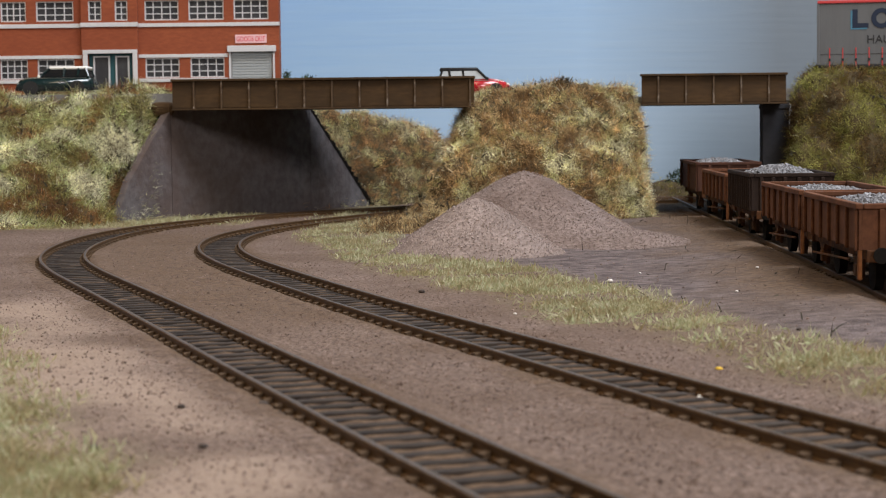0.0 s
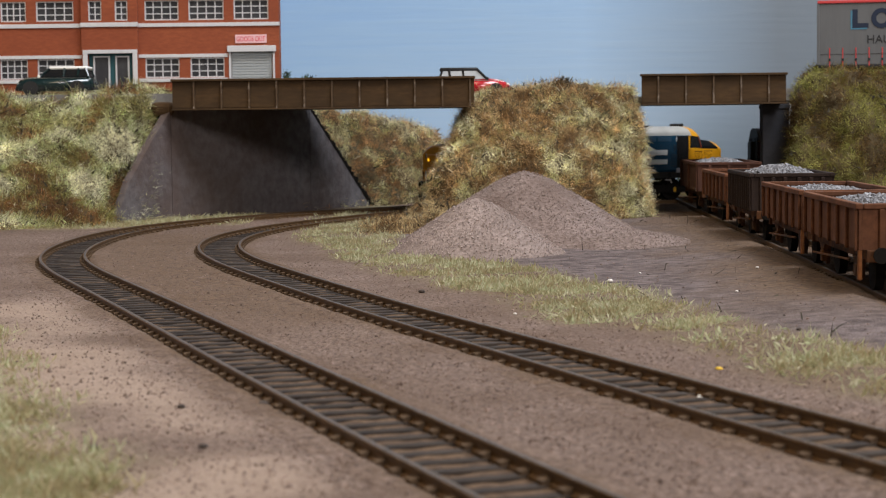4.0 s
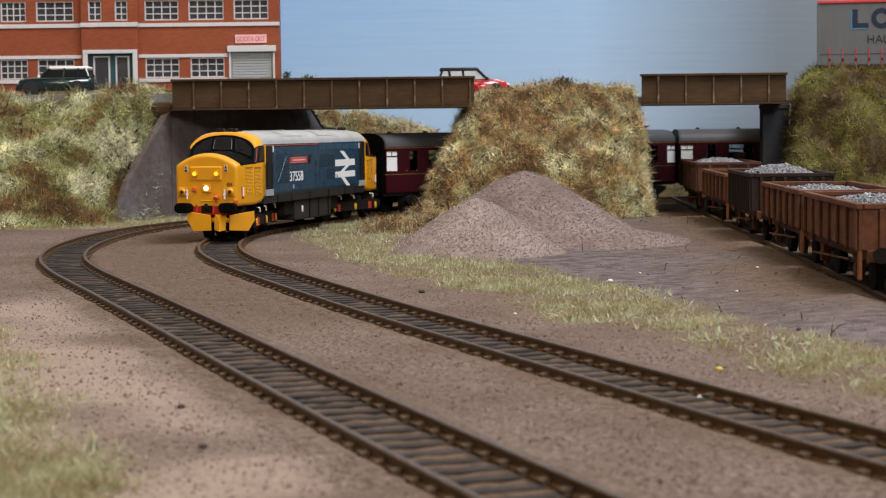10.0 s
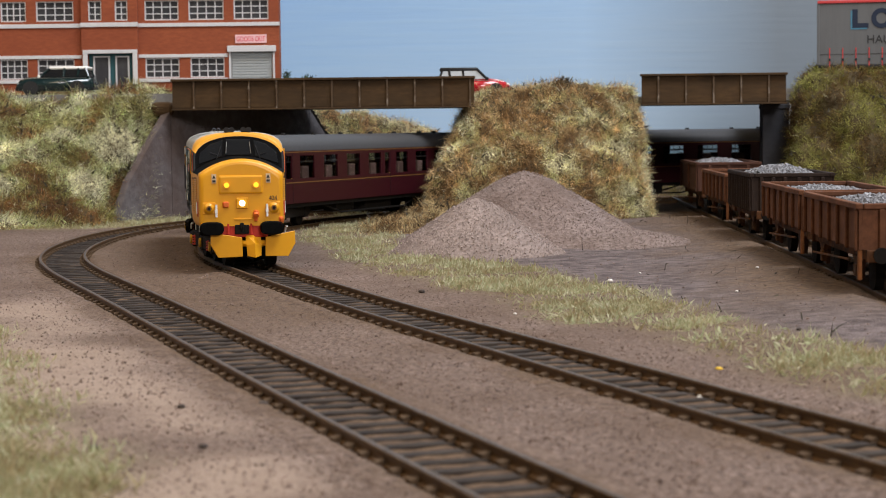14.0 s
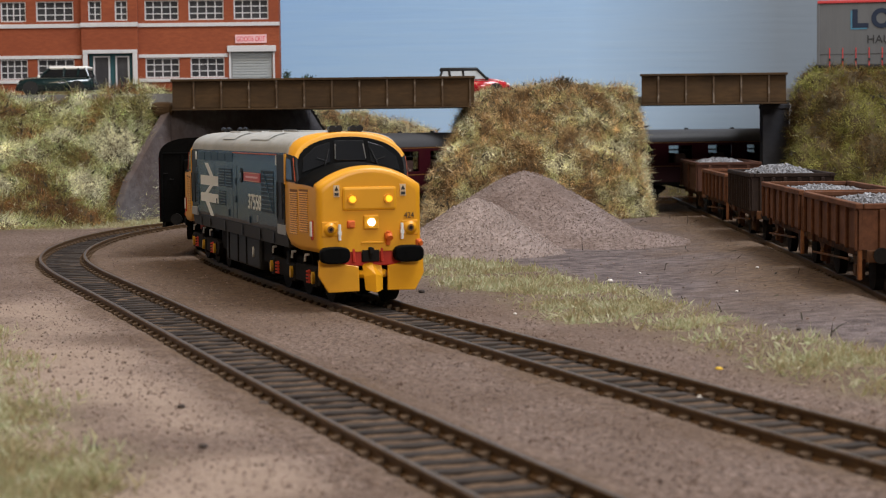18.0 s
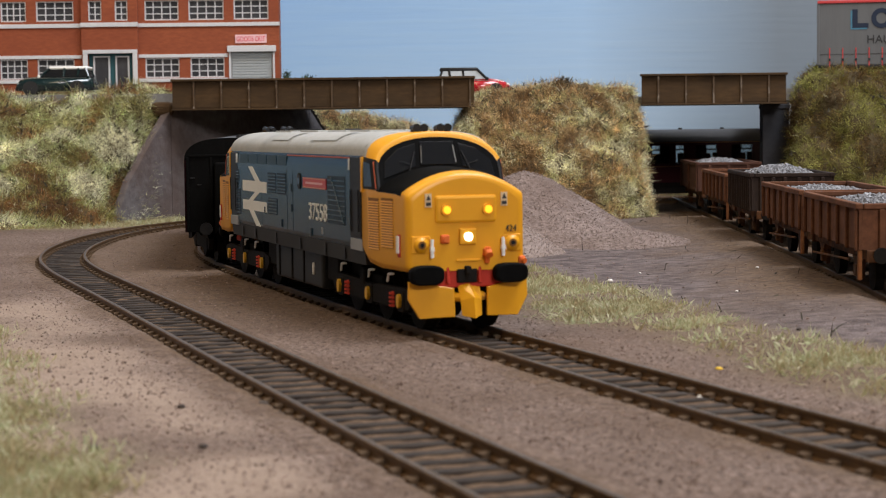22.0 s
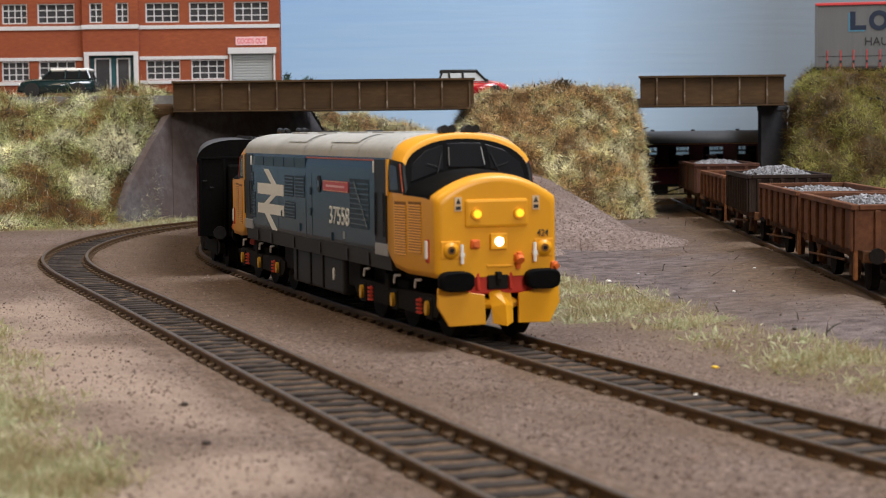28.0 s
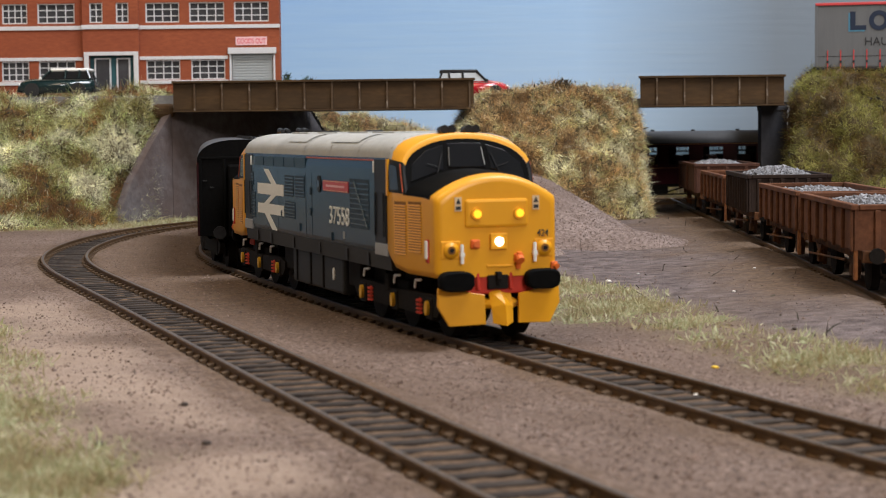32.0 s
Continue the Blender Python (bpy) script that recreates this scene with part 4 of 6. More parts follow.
def bogie(parent, x, pitch, radius, name, material, frame_half, big=False):
    b = new(name)
    b.empty_display_size = 0.01
    b.parent = parent
    b.matrix_basis = mpose(x, 0, 0)
    wheel = bmesh.new()
    rod(wheel, (0, 7.0, radius), (0, 9.6, radius), radius, 24)
    rod(wheel, (0, 6.4, radius), (0, 7.0, radius), radius + 0.7, 24)
    rod(wheel, (0, 9.6, radius), (0, 10.2, radius), radius * 0.35, 12)
    wheel_me = mesh_of(wheel, M_UNDER)
    axles = (-pitch, 0, pitch) if big else (-pitch, pitch)
    for a in axles:
        for s in (0, 180):
            w = new("wheel", wheel_me)
            w.parent = b
            w.matrix_basis = mpose(a, 0, 0, s)
    for s in (-1, 1):
        y0, y1 = (frame_half - 1.6) * s, frame_half * s
        bm = bmesh.new()
        lim = pitch + 8
        prism(bm, [(-lim, 7.5), (-lim + 3, 5.2), (lim - 3, 5.2), (lim, 7.5), (lim, 9.5), (lim - 6, 10.6), (6, 10.2), (0, 9.4), (-6, 10.2), (-lim + 6, 10.6), (-lim, 9.5)], min(y0, y1), max(y0, y1))
        part("side_frame", bm, material, b)
        for a in axles:
            bm = bmesh.new()
            box(bm, a - 2.6, a + 2.6, min(y0, y1) - 0.3, max(y0, y1) + 0.5, 4.4, 9.8, 0.4)
            part("axlebox", bm, material, b)
    part("bolster", boxed(-5, 5, -frame_half + 2, frame_half - 2, 6, 12, 0.6), material, b)
    return b


def locomotive():
    loco = thing("diesel_locomotive", "blue diesel locomotive, yellow ends, grey roof, headlight lit", "locomotive")
    # body sides and roof
    bm = bmesh.new()
    side = [(-17.3, 19.2), (-17.75, 20.5), (-17.75, 40.5), (-17.35, 43.4), (17.35, 43.4), (17.75, 40.5), (17.75, 20.5), (17.3, 19.2)]
    loft(bm, [[(u, y, z) for y, z in side] for u in (-79, 79)])
    part("body_side", bm, M_BLUE, loco, "dark blue body panels")
    bm = bmesh.new()
    low = [(-17.0, 15.0), (-17.45, 19.25), (17.45, 19.25), (17.0, 15.0)]
    loft(bm, [[(u, y, z) for y, z in low] for u in (-80, 80)])
    part("skirt", bm, M_SOOT, loco, "dark grey lower skirt")
    bm = bmesh.new()
    roof = arch(17.36, 43.4, 49.7, 18)
    loft(bm, [[(u, y, z) for y, z in roof] for u in (-80, -60, -20, 20, 60, 80)], closed=False)
    part("roof", bm, M_ROOF, loco, "pale grey ribbed roof", True)
    # roof seams and hatches
    for u in (-62, -34, -4, 24, 52):
        bm = bmesh.new()
        loft(bm, [[(u + d, y * 1.004, z + 0.12) for y, z in roof] for d in (-0.3, 0.3)], closed=False)
        part("roof_seam", bm, M_ROOF, loco)
    for u0, u1, y0, y1, z in ((-58, -38, -7, 7, 49.8), (-30, -8, -6, 6, 49.8), (0, 20, -5, 5, 49.8), (28, 48, -6, 6, 49.8)):
        part("roof_hatch", boxed(u0, u1, y0, y1, z - 1.2, z + 0.25, 0.2), M_ROOF, loco)
    bm = bmesh.new()
    rod(bm, (-48, 0, 49.4), (-48, 0, 50.5), 6.0, 24)
    part("fan_grille", bm, M_SOOT, loco)
    part("exhaust_port", boxed(8, 13, -2, 2, 49.5, 50.5, 0.3), M_SOOT, loco)
    for s in (-1, 1):
        for u0, u1 in ((20, 48), (-28, -6)):
            part("roof_panel", bm_panel(u0, u1, s), M_ROOF, loco)
    for f in (1, -1):
        cab(loco, f)
    for s in (-1, 1):
        side_details(loco, s)
    # bogies and tanks
    for u in (73, -73):
        b = bogie(loco, u, 26, 7.4, "bogie", M_UNDER, 14.2, True)
        # the snowplough hangs from the leading bogie and turns with it
        for o in [o for o in loco.children if u > 0 and o.name.startswith("plough")]:
            o.parent = b
            o.matrix_basis = mpose(-u, 0, 0)
        for s in (-1, 1):
            for a in (-26, 0, 26):
                bm = bmesh.new()
                rod(bm, (a, 14.5 * s, 7.2), (a, 15.3 * s, 7.2), 1.05, 14)
                for v in bm.verts:
                    v.co.z = 7.2 + (v.co.z - 7.2) * 1.7
                part("axle_cover", bm, M_AXLE, b, "yellow axlebox cover")
            for a in (-19.5, 19.5):
                bm = bmesh.new()
                for k in range(4):
                    rod(bm, (a, 13.6 * s, 5.4 + k * 1.0), (a, 13.6 * s, 5.9 + k * 1.0), 1.7, 12)
                rod(bm, (a, 13.6 * s, 5.2), (a, 13.6 * s, 9.2), 1.0, 8)
                part("coil_spring", bm, M_SPRING, b, "red coil spring")
            for a in (-22, 3, 19):
                bm = bmesh.new()
                rod(bm, (a, 15.2 * s, 13.6), (a + 4.0, 15.2 * s, 13.9), 0.34, 6)
                rod(bm, (a, 15.2 * s, 13.6), (a - 0.7, 15.2 * s, 11.6), 0.34, 6)
                part("sand_pipe", bm, M_WHITE, b, "white bent pipe")
            part("brake_cylinder", boxed(-8, -4, 13 * s - 1.5, 13 * s + 1.5, 9, 13.5, 0.6), M_UNDER, b)
    for s in (-1, 1):
        part("fuel_tank", boxed(-27, 29, 8 * s - 7.2, 8 * s + 7.2, 4.6, 15.1, 0.9), M_SOOT, loco)
        bm = bmesh.new()
        rod(bm, (20, 15.1 * s, 10), (20, 15.6 * s, 10), 0.9, 10)
        for v in bm.verts:
            v.co.z = 10 + (v.co.z - 10) * 2.0
        part("gauge_glass", bm, M_WHITE, loco, "small white oval dial")
        for u in (-22, -6, 8):
            part("tank_rib", boxed(u, u + 1.2, 15.1 * s - 0.4, 15.1 * s + 0.5, 5.2, 14.6), M_UNDER, loco)
        part("battery_box", boxed(30, 42, 9 * s - 5, 9 * s + 5, 7.5, 15.0, 0.6), M_UNDER, loco)
        part("battery_box", boxed(-42, -29, 9 * s - 5, 9 * s + 5, 7.5, 15.0, 0.6), M_UNDER, loco)
    return loco


def bm_panel(u0, u1, s):
    pts = [p for p in arch(17.5, 43.5, 49.9, 28) if 8.5 < p[0] * s < 16.2]
    bm = bmesh.new()
    loft(bm, [[(u, y, z + 0.05) for y, z in pts] for u in (u0, u1)], closed=False)
    return bm


def cab(loco, f):
    """One end: cab, windscreen and nose; f is 1 for the leading end."""
    front = f == 1

    def put(name, bm, material, parent=None, label="", smooth=False):
        if not front:
            for v in bm.verts:
                v.co.x, v.co.y = -v.co.x, -v.co.y
        return part(name, bm, material, parent or loco, label, smooth)

    def bonnet_top(u):
        return float(np.interp(u, (79, 92, 104, 108.3), (40.6, 40.6, 40.2, 39.6))) - nose_inset(u)

    # lower cab and nose in yellow
    bm = bmesh.new()
    rings = []
    for u in (79, 84, 88, 92, 96, 100, 104, 107, 108.3, 109.1, 109.6, 109.88, 110):
        h = nose_half(u)
        top = bonnet_top(u)
        low = float(np.interp(u, (79, 84, 92, 110), (19.0, 16.2, 15.2, 15.2)))
        ring = [(u, -h + 0.4, low), (u, -h, low + 1.5), (u, -h, top - 7.2), (u, -h, top - 6.2)]
        for i in range(17):
            y = -1 + i / 8
            ring.append((u, h * 0.985 * y, top - 5.3 * abs(y) ** 2.1))
        ring += [(u, h, top - 6.2), (u, h, top - 7.2), (u, h, low + 1.5), (u, h - 0.4, low)]
        rings.append(ring)
    loft(bm, rings)
    nose = put("nose", bm, M_YELLOW, None, "bright yellow bonnet", True)
    nose.data.polygons.foreach_set("use_smooth", [len(p.vertices) == 4 for p in nose.data.polygons])
    # black top of the bonnet
    bm = bmesh.new()
    rr = []
    for u in (90, 95, 100, 103, 106.2):
        h = nose_half(u) * 1.004
        top = bonnet_top(u) + 0.08
        rr.append([(u, -h, top - 6.2)] + [(u, h * 0.985 * y, top - 5.3 * abs(y) ** 2.1) for y in [-1 + i / 8 for i in range(17)]] + [(u, h, top - 6.2)])
    loft(bm, rr, closed=False)
    put("antiglare_panel", bm, M_COACHEND, nose, "matt black bonnet top", True)

    # upper cab: sides black round the windows, roof yellow
    def slope(z):
        return 91.5 - (z - 34.3) * 0.36
    n = 28
    hoop = [(17.2, 34.8), (17.2, 38.0)] + [(17.2 * math.copysign(abs(math.cos(a)) ** 0.92, math.cos(a)), 41.0 + 8.6 * math.sin(a)) for a in [math.pi * i / 30 for i in range(31)]] + [(-17.2, 38.0), (-17.2, 34.8)]
    cum = np.r_[0, np.cumsum([math.dist(p, q) for p, q in zip(hoop, hoop[1:])])]
    oval = [(float(np.interp(t, cum, [p[0] for p in hoop])), float(np.interp(t, cum, [p[1] for p in hoop]))) for t in np.linspace(0, cum[-1], n + 1)]
    inner = [(y * 0.945, 34.8 + (z - 34.8) * 0.90) for y, z in oval]
    body = [(17.72, 35.0), (17.72, 38.0), (17.72, 40.5), (17.36, 43.4)] + arch(17.36, 43.4, 49.65, 18)[1:-1] + [(-17.36, 43.4), (-17.72, 40.5), (-17.72, 38.0), (-17.72, 35.0)]
    seg = np.r_[0, np.cumsum([math.dist(p, q) for p, q in zip(body, body[1:])])]
    back = [(float(np.interp(t, seg, [p[0] for p in body])), float(np.interp(t, seg, [p[1] for p in body]))) for t in np.linspace(0, seg[-1], n + 1)]

    def side_y(u, z):
        f_ = min(max((u - 80.5) / (slope(z) - 80.5), 0), 1)
        return 17.72 * (1 - f_) + 17.22 * f_

    for lo, hi, material, name, label in ((0, 4, M_BLACK, "cab_side", "black window surround"), (24, 28, M_BLACK, "cab_side", "black window surround"), (4, 24, M_YELLOW, "cab_roof", "yellow cab roof rim")):
        bm = bmesh.new()
        near = [(slope(z) * 0.2 + 80.0 * 0.8, y * 0.2 + yb * 0.8, z * 0.2 + zb * 0.8) for (y, z), (yb, zb) in zip(oval[lo:hi + 1], back[lo:hi + 1])]
        skin = [(80.0, y * 1.002, z + 0.04) for y, z in back[lo:hi + 1]]
        rim = [[(slope(z), y, z) for y, z in oval[lo:hi + 1]], [(slope(z) + 0.35, y * 0.985, 34.8 + (z - 34.8) * 0.98) for y, z in oval[lo:hi + 1]], [(slope(z) + 0.1, y, z) for y, z in inner[lo:hi + 1]]]
        loft(bm, [near] + rim if hi - lo > 6 else [skin, near] + rim, closed=False)
        piece = put(name, bm, material, None, label, True)
        if hi - lo > 6:
            bm = bmesh.new()
            loft(bm, [skin, near], closed=False)
            put("roof_skin", bm, M_ROOF, piece, "grey roof skin over the cab", True)
    # windscreen: a sloping black front under the arch
    bm = bmesh.new()
    vs = [bm.verts.new((slope(z) + 0.05, y, z)) for y, z in inner]
    bm.faces.new(vs)
    put("windscreen_panel", bm, M_COACHEND, None, "gloss black windscreen surround")
    panes = ([(-5.0, 41.0), (5.0, 41.0), (4.6, 47.0), (-4.6, 47.0)],
             [(-15.2, 37.6), (-6.2, 40.6), (-5.8, 46.6), (-10.4, 45.2), (-14.4, 42.0)],
             [(15.2, 37.6), (14.4, 42.0), (10.4, 45.2), (5.8, 46.6), (6.2, 40.6)])
    for k, pn in enumerate(panes):
        bm = bmesh.new()
        c = Vector((sum(p[0] for p in pn) / len(pn), sum(p[1] for p in pn) / len(pn)))
        a = [bm.verts.new((slope(z) + 0.12, y, z)) for y, z in pn]
        b = [bm.verts.new((slope(z) + 0.30, c.x + (y - c.x) * 0.95, c.y + (z - c.y) * 0.95)) for y, z in pn]
        for i in range(len(pn)):
            j = (i + 1) % len(pn)
            bm.faces.new((a[i], a[j], b[j], b[i]))
        bm.faces.new(b)
        bmesh.ops.recalc_face_normals(bm, faces=bm.faces)
        put("window_pane", bm, M_GLASS_DK, None, "dark windscreen pane")
        if k < 1:
            for s in (-1, 1):
                bm = bmesh.new()
                rod(bm, (slope(41.5) + 0.4, 4.7 * s, 41.6), (slope(46.0) + 0.4, 4.3 * s, 46.0), 0.14, 6)
                put("window_frame", bm, M_SILVER, None, "bright window edge")
    for s in (-1, 1):
        bm = bmesh.new()
        rod(bm, (slope(39.2) + 0.7, 8.2 * s, 39.6), (slope(44.5) + 0.7, 6.4 * s, 44.5), 0.16, 5)
        rod(bm, (slope(41) + 0.7, 7.6 * s, 41), (slope(41) + 0.7, 10.5 * s, 42), 0.14, 5)
        put("wiper", bm, M_BLACK, None, "thin windscreen wiper")
        # cab side window with orange seal
        bm = bmesh.new()
        vs = [bm.verts.new((u, (side_y(u, z) + 0.12) * s, z)) for u, z in ((81.0, 35.6), (87.4, 35.6), (85.8, 41.4), (81.0, 42.0))]
        bm.faces.new(vs)
        put("side_window", bm, M_GLASS_DK, None, "dark cab side window")
        bm = bmesh.new()
        rod(bm, (slope(35.2) - 0.6, 17.3 * s, 35.2), (slope(42.0) - 0.6, 17.2 * s, 42.0), 0.2, 6)
        put("window_seal", bm, M_STRIPE, None, "thin orange seal")
        bm = bmesh.new()
        box(bm, 79.0, 80.2, 17.7 * s - 0.4, 17.7 * s + 0.4, 34.0, 43.2)
        put("door_edge", bm, M_YELLOW, None, "yellow door edge")
        # door recess, handrail, step
        bm = bmesh.new()
        box(bm, 69.0, 78.8, 17.75 * s - 0.3, 17.75 * s + 0.12, 22.0, 43.0, 0.1)
        door = put("cab_door", bm, M_BLACK, None, "dark recessed cab door")
        for u in (70.2, 77.4):
            bm = bmesh.new()
            rod(bm, (u, 18.3 * s, 23.5), (u, 18.3 * s, 34.5), 0.2, 6)
            put("handrail", bm, M_BLACK, door, "thin handrail")
        bm = bmesh.new()
        rod(bm, (68.6, 18.0 * s, 39.6), (68.6, 18.0 * s, 42.6), 0.35, 6)
        put("grab_handle", bm, M_WHITE, door, "white grab handle")
        bm = bmesh.new()
        box(bm, 68.6, 79.2, 17.6 * s - 0.4, 17.6 * s + 0.5, 18.6, 21.7, 0.2)
        put("door_step", bm, M_GREYSTEP, door, "pale grey door step")
        # louvred grilles on the bonnet side
        for u0, u1, z0, z1 in ((84.5, 91.6, 19.6, 32.8), (93.2, 100.8, 20.6, 33.0)):
            ya, yb = nose_half(u0) * s, nose_half(u1) * s
            bm = loft(bmesh.new(), [[(u0, ya - 0.3 * s, z0), (u0, ya + 0.05 * s, z0), (u0, ya + 0.05 * s, z1), (u0, ya - 0.3 * s, z1)],
                                    [(u1, yb - 0.3 * s, z0), (u1, yb + 0.05 * s, z0), (u1, yb + 0.05 * s, z1), (u1, yb - 0.3 * s, z1)]])
            put("grille_backing", bm, M_SLOTSHADE, nose, "darker yellow plate, shade of the slots in its colour")
            for k in range(int((z1 - z0) / 0.66)):
                z = z0 + 0.1 + 0.66 * k
                bm = bmesh.new()
                ya, yb = nose_half(u0) * s, nose_half(u1) * s
                loft(bm, [[(u0, ya - 0.3 * s, z), (u0, ya + 0.26 * s, z), (u0, ya + 0.14 * s, z + 0.40), (u0, ya - 0.3 * s, z + 0.40)],
                          [(u1, yb - 0.3 * s, z), (u1, yb + 0.26 * s, z), (u1, yb + 0.14 * s, z + 0.40), (u1, yb - 0.3 * s, z + 0.40)]])
                put("louvre_slat", bm, M_YELLOW, nose)
        # fittings on the front
        bm = bmesh.new()
        box(bm, 103.8, 105.6, nose_half(104.5) * s - 0.3, nose_half(104.5) * s + 0.45, 18.6, 24.2, 0.15)
        put("lamp_bracket_plate", bm, M_RED, nose, "red bracket with white plate")
        bm = bmesh.new()
        yn = nose_half(104.5) * s
        box(bm, 103.9, 105.5, min(yn, yn + 0.65 * s), max(yn, yn + 0.65 * s), 19.6, 23.9, 0.15)
        put("white_plate", bm, M_WHITE, nose)
        bm = bmesh.new()
        rod(bm, (109.4, 11.9 * s, 21.8), (110.9, 11.9 * s, 21.8), 1.9, 20)
        tail = put("tail_lamp", bm, M_YELLOW, nose, "round yellow tail lamp bezel", True)
        bm = bmesh.new()
        rod(bm, (110.8, 11.9 * s, 21.8), (111.1, 11.9 * s, 21.8), 1.0, 16)
        put("lens_ring", bm, M_SLOTSHADE, tail, "shaded ring")
        bm = rod(bmesh.new(), (111.0, 11.9 * s, 21.8), (111.3, 11.9 * s, 21.8), 0.55, 12)
        put("lens", bm, M_GLASS_DK, tail, "dark unlit lens")
        bm = boxed(109.6, 110.3, 11.9 * s - 2.5, 11.9 * s + 2.5, 19.6, 24.0, 0.3)
        put("lamp_surround", bm, M_YELLOW, tail, "raised square surround")
        bm = bmesh.new()
        rod(bm, (110.9, 9.3 * s, 18.6), (110.9, 9.3 * s, 23.2), 0.45, 8)
        box(bm, 110.3, 111.4, 9.3 * s - 0.5, 9.3 * s + 0.5, 20.2, 21.2)
        put("lamp_iron", bm, M_WHITE, nose, "white lamp iron")
        bm = bmesh.new()
        box(bm, 109.9, 110.25, 9.9 * s - 0.85, 9.9 * s + 0.85, 31.0, 34.4)
        lab = put("warning_label", bm, M_CREAM, nose, "small cream warning label")
        bm = bmesh.new()
        prism(bm, [(-0.6, 32.8), (0.6, 32.8), (0, 34.1)], 0, 0.2)
        for v in bm.verts:
            v.co = (110.2 + v.co.y, 9.9 * s + v.co.x, v.co.z)
        box(bm, 110.2, 110.4, 9.9 * s - 0.6, 9.9 * s + 0.6, 31.4, 32.2)
        put("print", bm, M_PRINT, lab, "dark printed triangle and bar")
    # raised lamp panel with two marker lights
    bm = boxed(108.2, 110.6, -8.3, 8.0, 26.9, 33.9, 0.8)
    panel = put("lamp_panel", bm, M_YELLOW, nose, "raised yellow lamp panel")
    for s in (-1, 1):
        bm = rod(bmesh.new(), (110.4, 5.4 * s, 30.3), (111.1, 5.4 * s, 30.3), 1.5, 20)
        bez = put("marker_lamp", bm, M_YELLOW, panel, "round marker lamp")
        bm = rod(bmesh.new(), (111.0, 5.4 * s, 30.3), (111.4, 5.4 * s, 30.3), 0.95, 16)
        put("marker_lens", bm, M_LAMP_Y if front else M_GLASS_DK, panel, "glowing amber lens" if front else "dark lens")
    bm = boxed(109.5, 110.7, -2.0, 2.4, 21.6, 25.6, 0.3)
    hl = put("headlight", bm, M_YELLOW, nose, "headlight box")
    bm = rod(bmesh.new(), (110.6, 0.2, 23.6), (111.1, 0.2, 23.6), 1.05, 20)
    put("headlight_lens", bm, M_LAMP_W if front else M_GLASS_DK, hl, "bright white headlight" if front else "dark lens")
    bm = bmesh.new()
    box(bm, 109.5, 110.9, -6.9, -4.6, 22.0, 24.2, 0.4)
    rod(bm, (110.8, -5.7, 23.1), (111.4, -5.7, 23.1), 0.8, 12)
    put("control_socket", bm, M_ORANGE, nose, "orange control socket")
    bm = bmesh.new()
    box(bm, 109.5, 111.2, 4.2, 6.4, 18.4, 20.6, 0.4)
    rod(bm, (111.0, 5.2, 19.8), (112.2, 5.2, 18.9), 1.0, 10)
    rod(bm, (110.4, 5.2, 17.0), (111.2, 5.2, 20.9), 0.7, 8)
    put("jumper_cable", bm, M_ORANGE, nose, "orange jumper cable")
    bm = bmesh.new()
    box(bm, 108.8, 110.8, 13.6, 15.4, 16.2, 18.4, 0.4)
    rod(bm, (110.2, 14.4, 17.4), (111.4, 14.9, 17.2), 0.7, 8)
    put("air_pipe", bm, M_ORANGE, nose, "orange pipe connection")
    bm = bmesh.new()
    box(bm, 109.6, 110.3, -2.8, 4.2, 17.4, 18.0, 0.15)
    put("lower_handrail", bm, M_YELLOW, nose)
    # black fleet digits
    if front:
        lettering("424", 1.6, M_PRINT, 2.9, "fleet_digits", nose, Matrix.Translation((110.35 * MM, 11.6 * MM, 25.4 * MM)) @ pose(0, 0, 0, 0, 0, 90), "small black digits")
    # buffer beam, buffers, hook, plough
    bm = boxed(103, 109.6, -9.6, 9.6, 11.0, 15.9, 0.3)
    beam = put("buffer_beam", bm, M_RED, None, "red buffer beam")
    for s in (-1, 1):
        bm = bmesh.new()
        rod(bm, (106, 11.0 * s, 14.6), (110.4, 11.0 * s, 14.6), 1.9, 14)
        loft(bm, [[(u, 11.0 * s + k * 4.4 * math.copysign(abs(math.cos(a)) ** 0.6, math.cos(a)), 14.4 + k * 2.45 * math.copysign(abs(math.sin(a)) ** 0.7, math.sin(a))) for a in [2 * math.pi * i / 32 for i in range(32)]]
                  for u, k in ((110.0, 0.9), (110.4, 1.0), (112.2, 1.0), (112.7, 0.95), (112.9, 0.85))])
        put("buffer", bm, M_COACHEND, beam, "large black oval buffer")
    bm = bmesh.new()
    box(bm, 108, 111.6, -0.7, 0.7, 14.4, 16.4, 0.3)
    rod(bm, (110.4, 0, 13.2), (110.6, 0, 15.2), 0.6, 8)
    box(bm, 108.2, 110.4, -2.6, 2.6, 12.2, 15.6, 0.2)
    put("coupling_hook", bm, M_UNDER, beam, "black coupling hook")
    for y in (-5.0, 3.4):
        bm = bmesh.new()
        rod(bm, (109.6, y, 16.0), (110.4, y, 12.2), 0.5, 8)
        put("brake_hose", bm, M_RED, beam, "red brake hose bracket")
    if front:
        for s in (-1, 1):
            bm = bmesh.new()
            o = [(4.4, 11.0), (15.6, 12.9), (15.8, 8.4), (13.0, 3.6), (4.2, 3.9)]
            a = [bm.verts.new((109.4 + 0.32 * (15 - y) * 0.5, y * s, z)) for y, z in o]
            b = [bm.verts.new((108.4 + 0.32 * (15 - y) * 0.5, y * s, z)) for y, z in o]
            bm.faces.new(a)
            bm.faces.new(b[::-1])
            for i in range(5):
                j = (i + 1) % 5
                bm.faces.new((a[i], b[i], b[j], a[j]))
            bmesh.ops.recalc_face_normals(bm, faces=bm.faces)
            bmesh.ops.bevel(bm, geom=list(bm.edges), offset=0.15, segments=1, affect="EDGES")
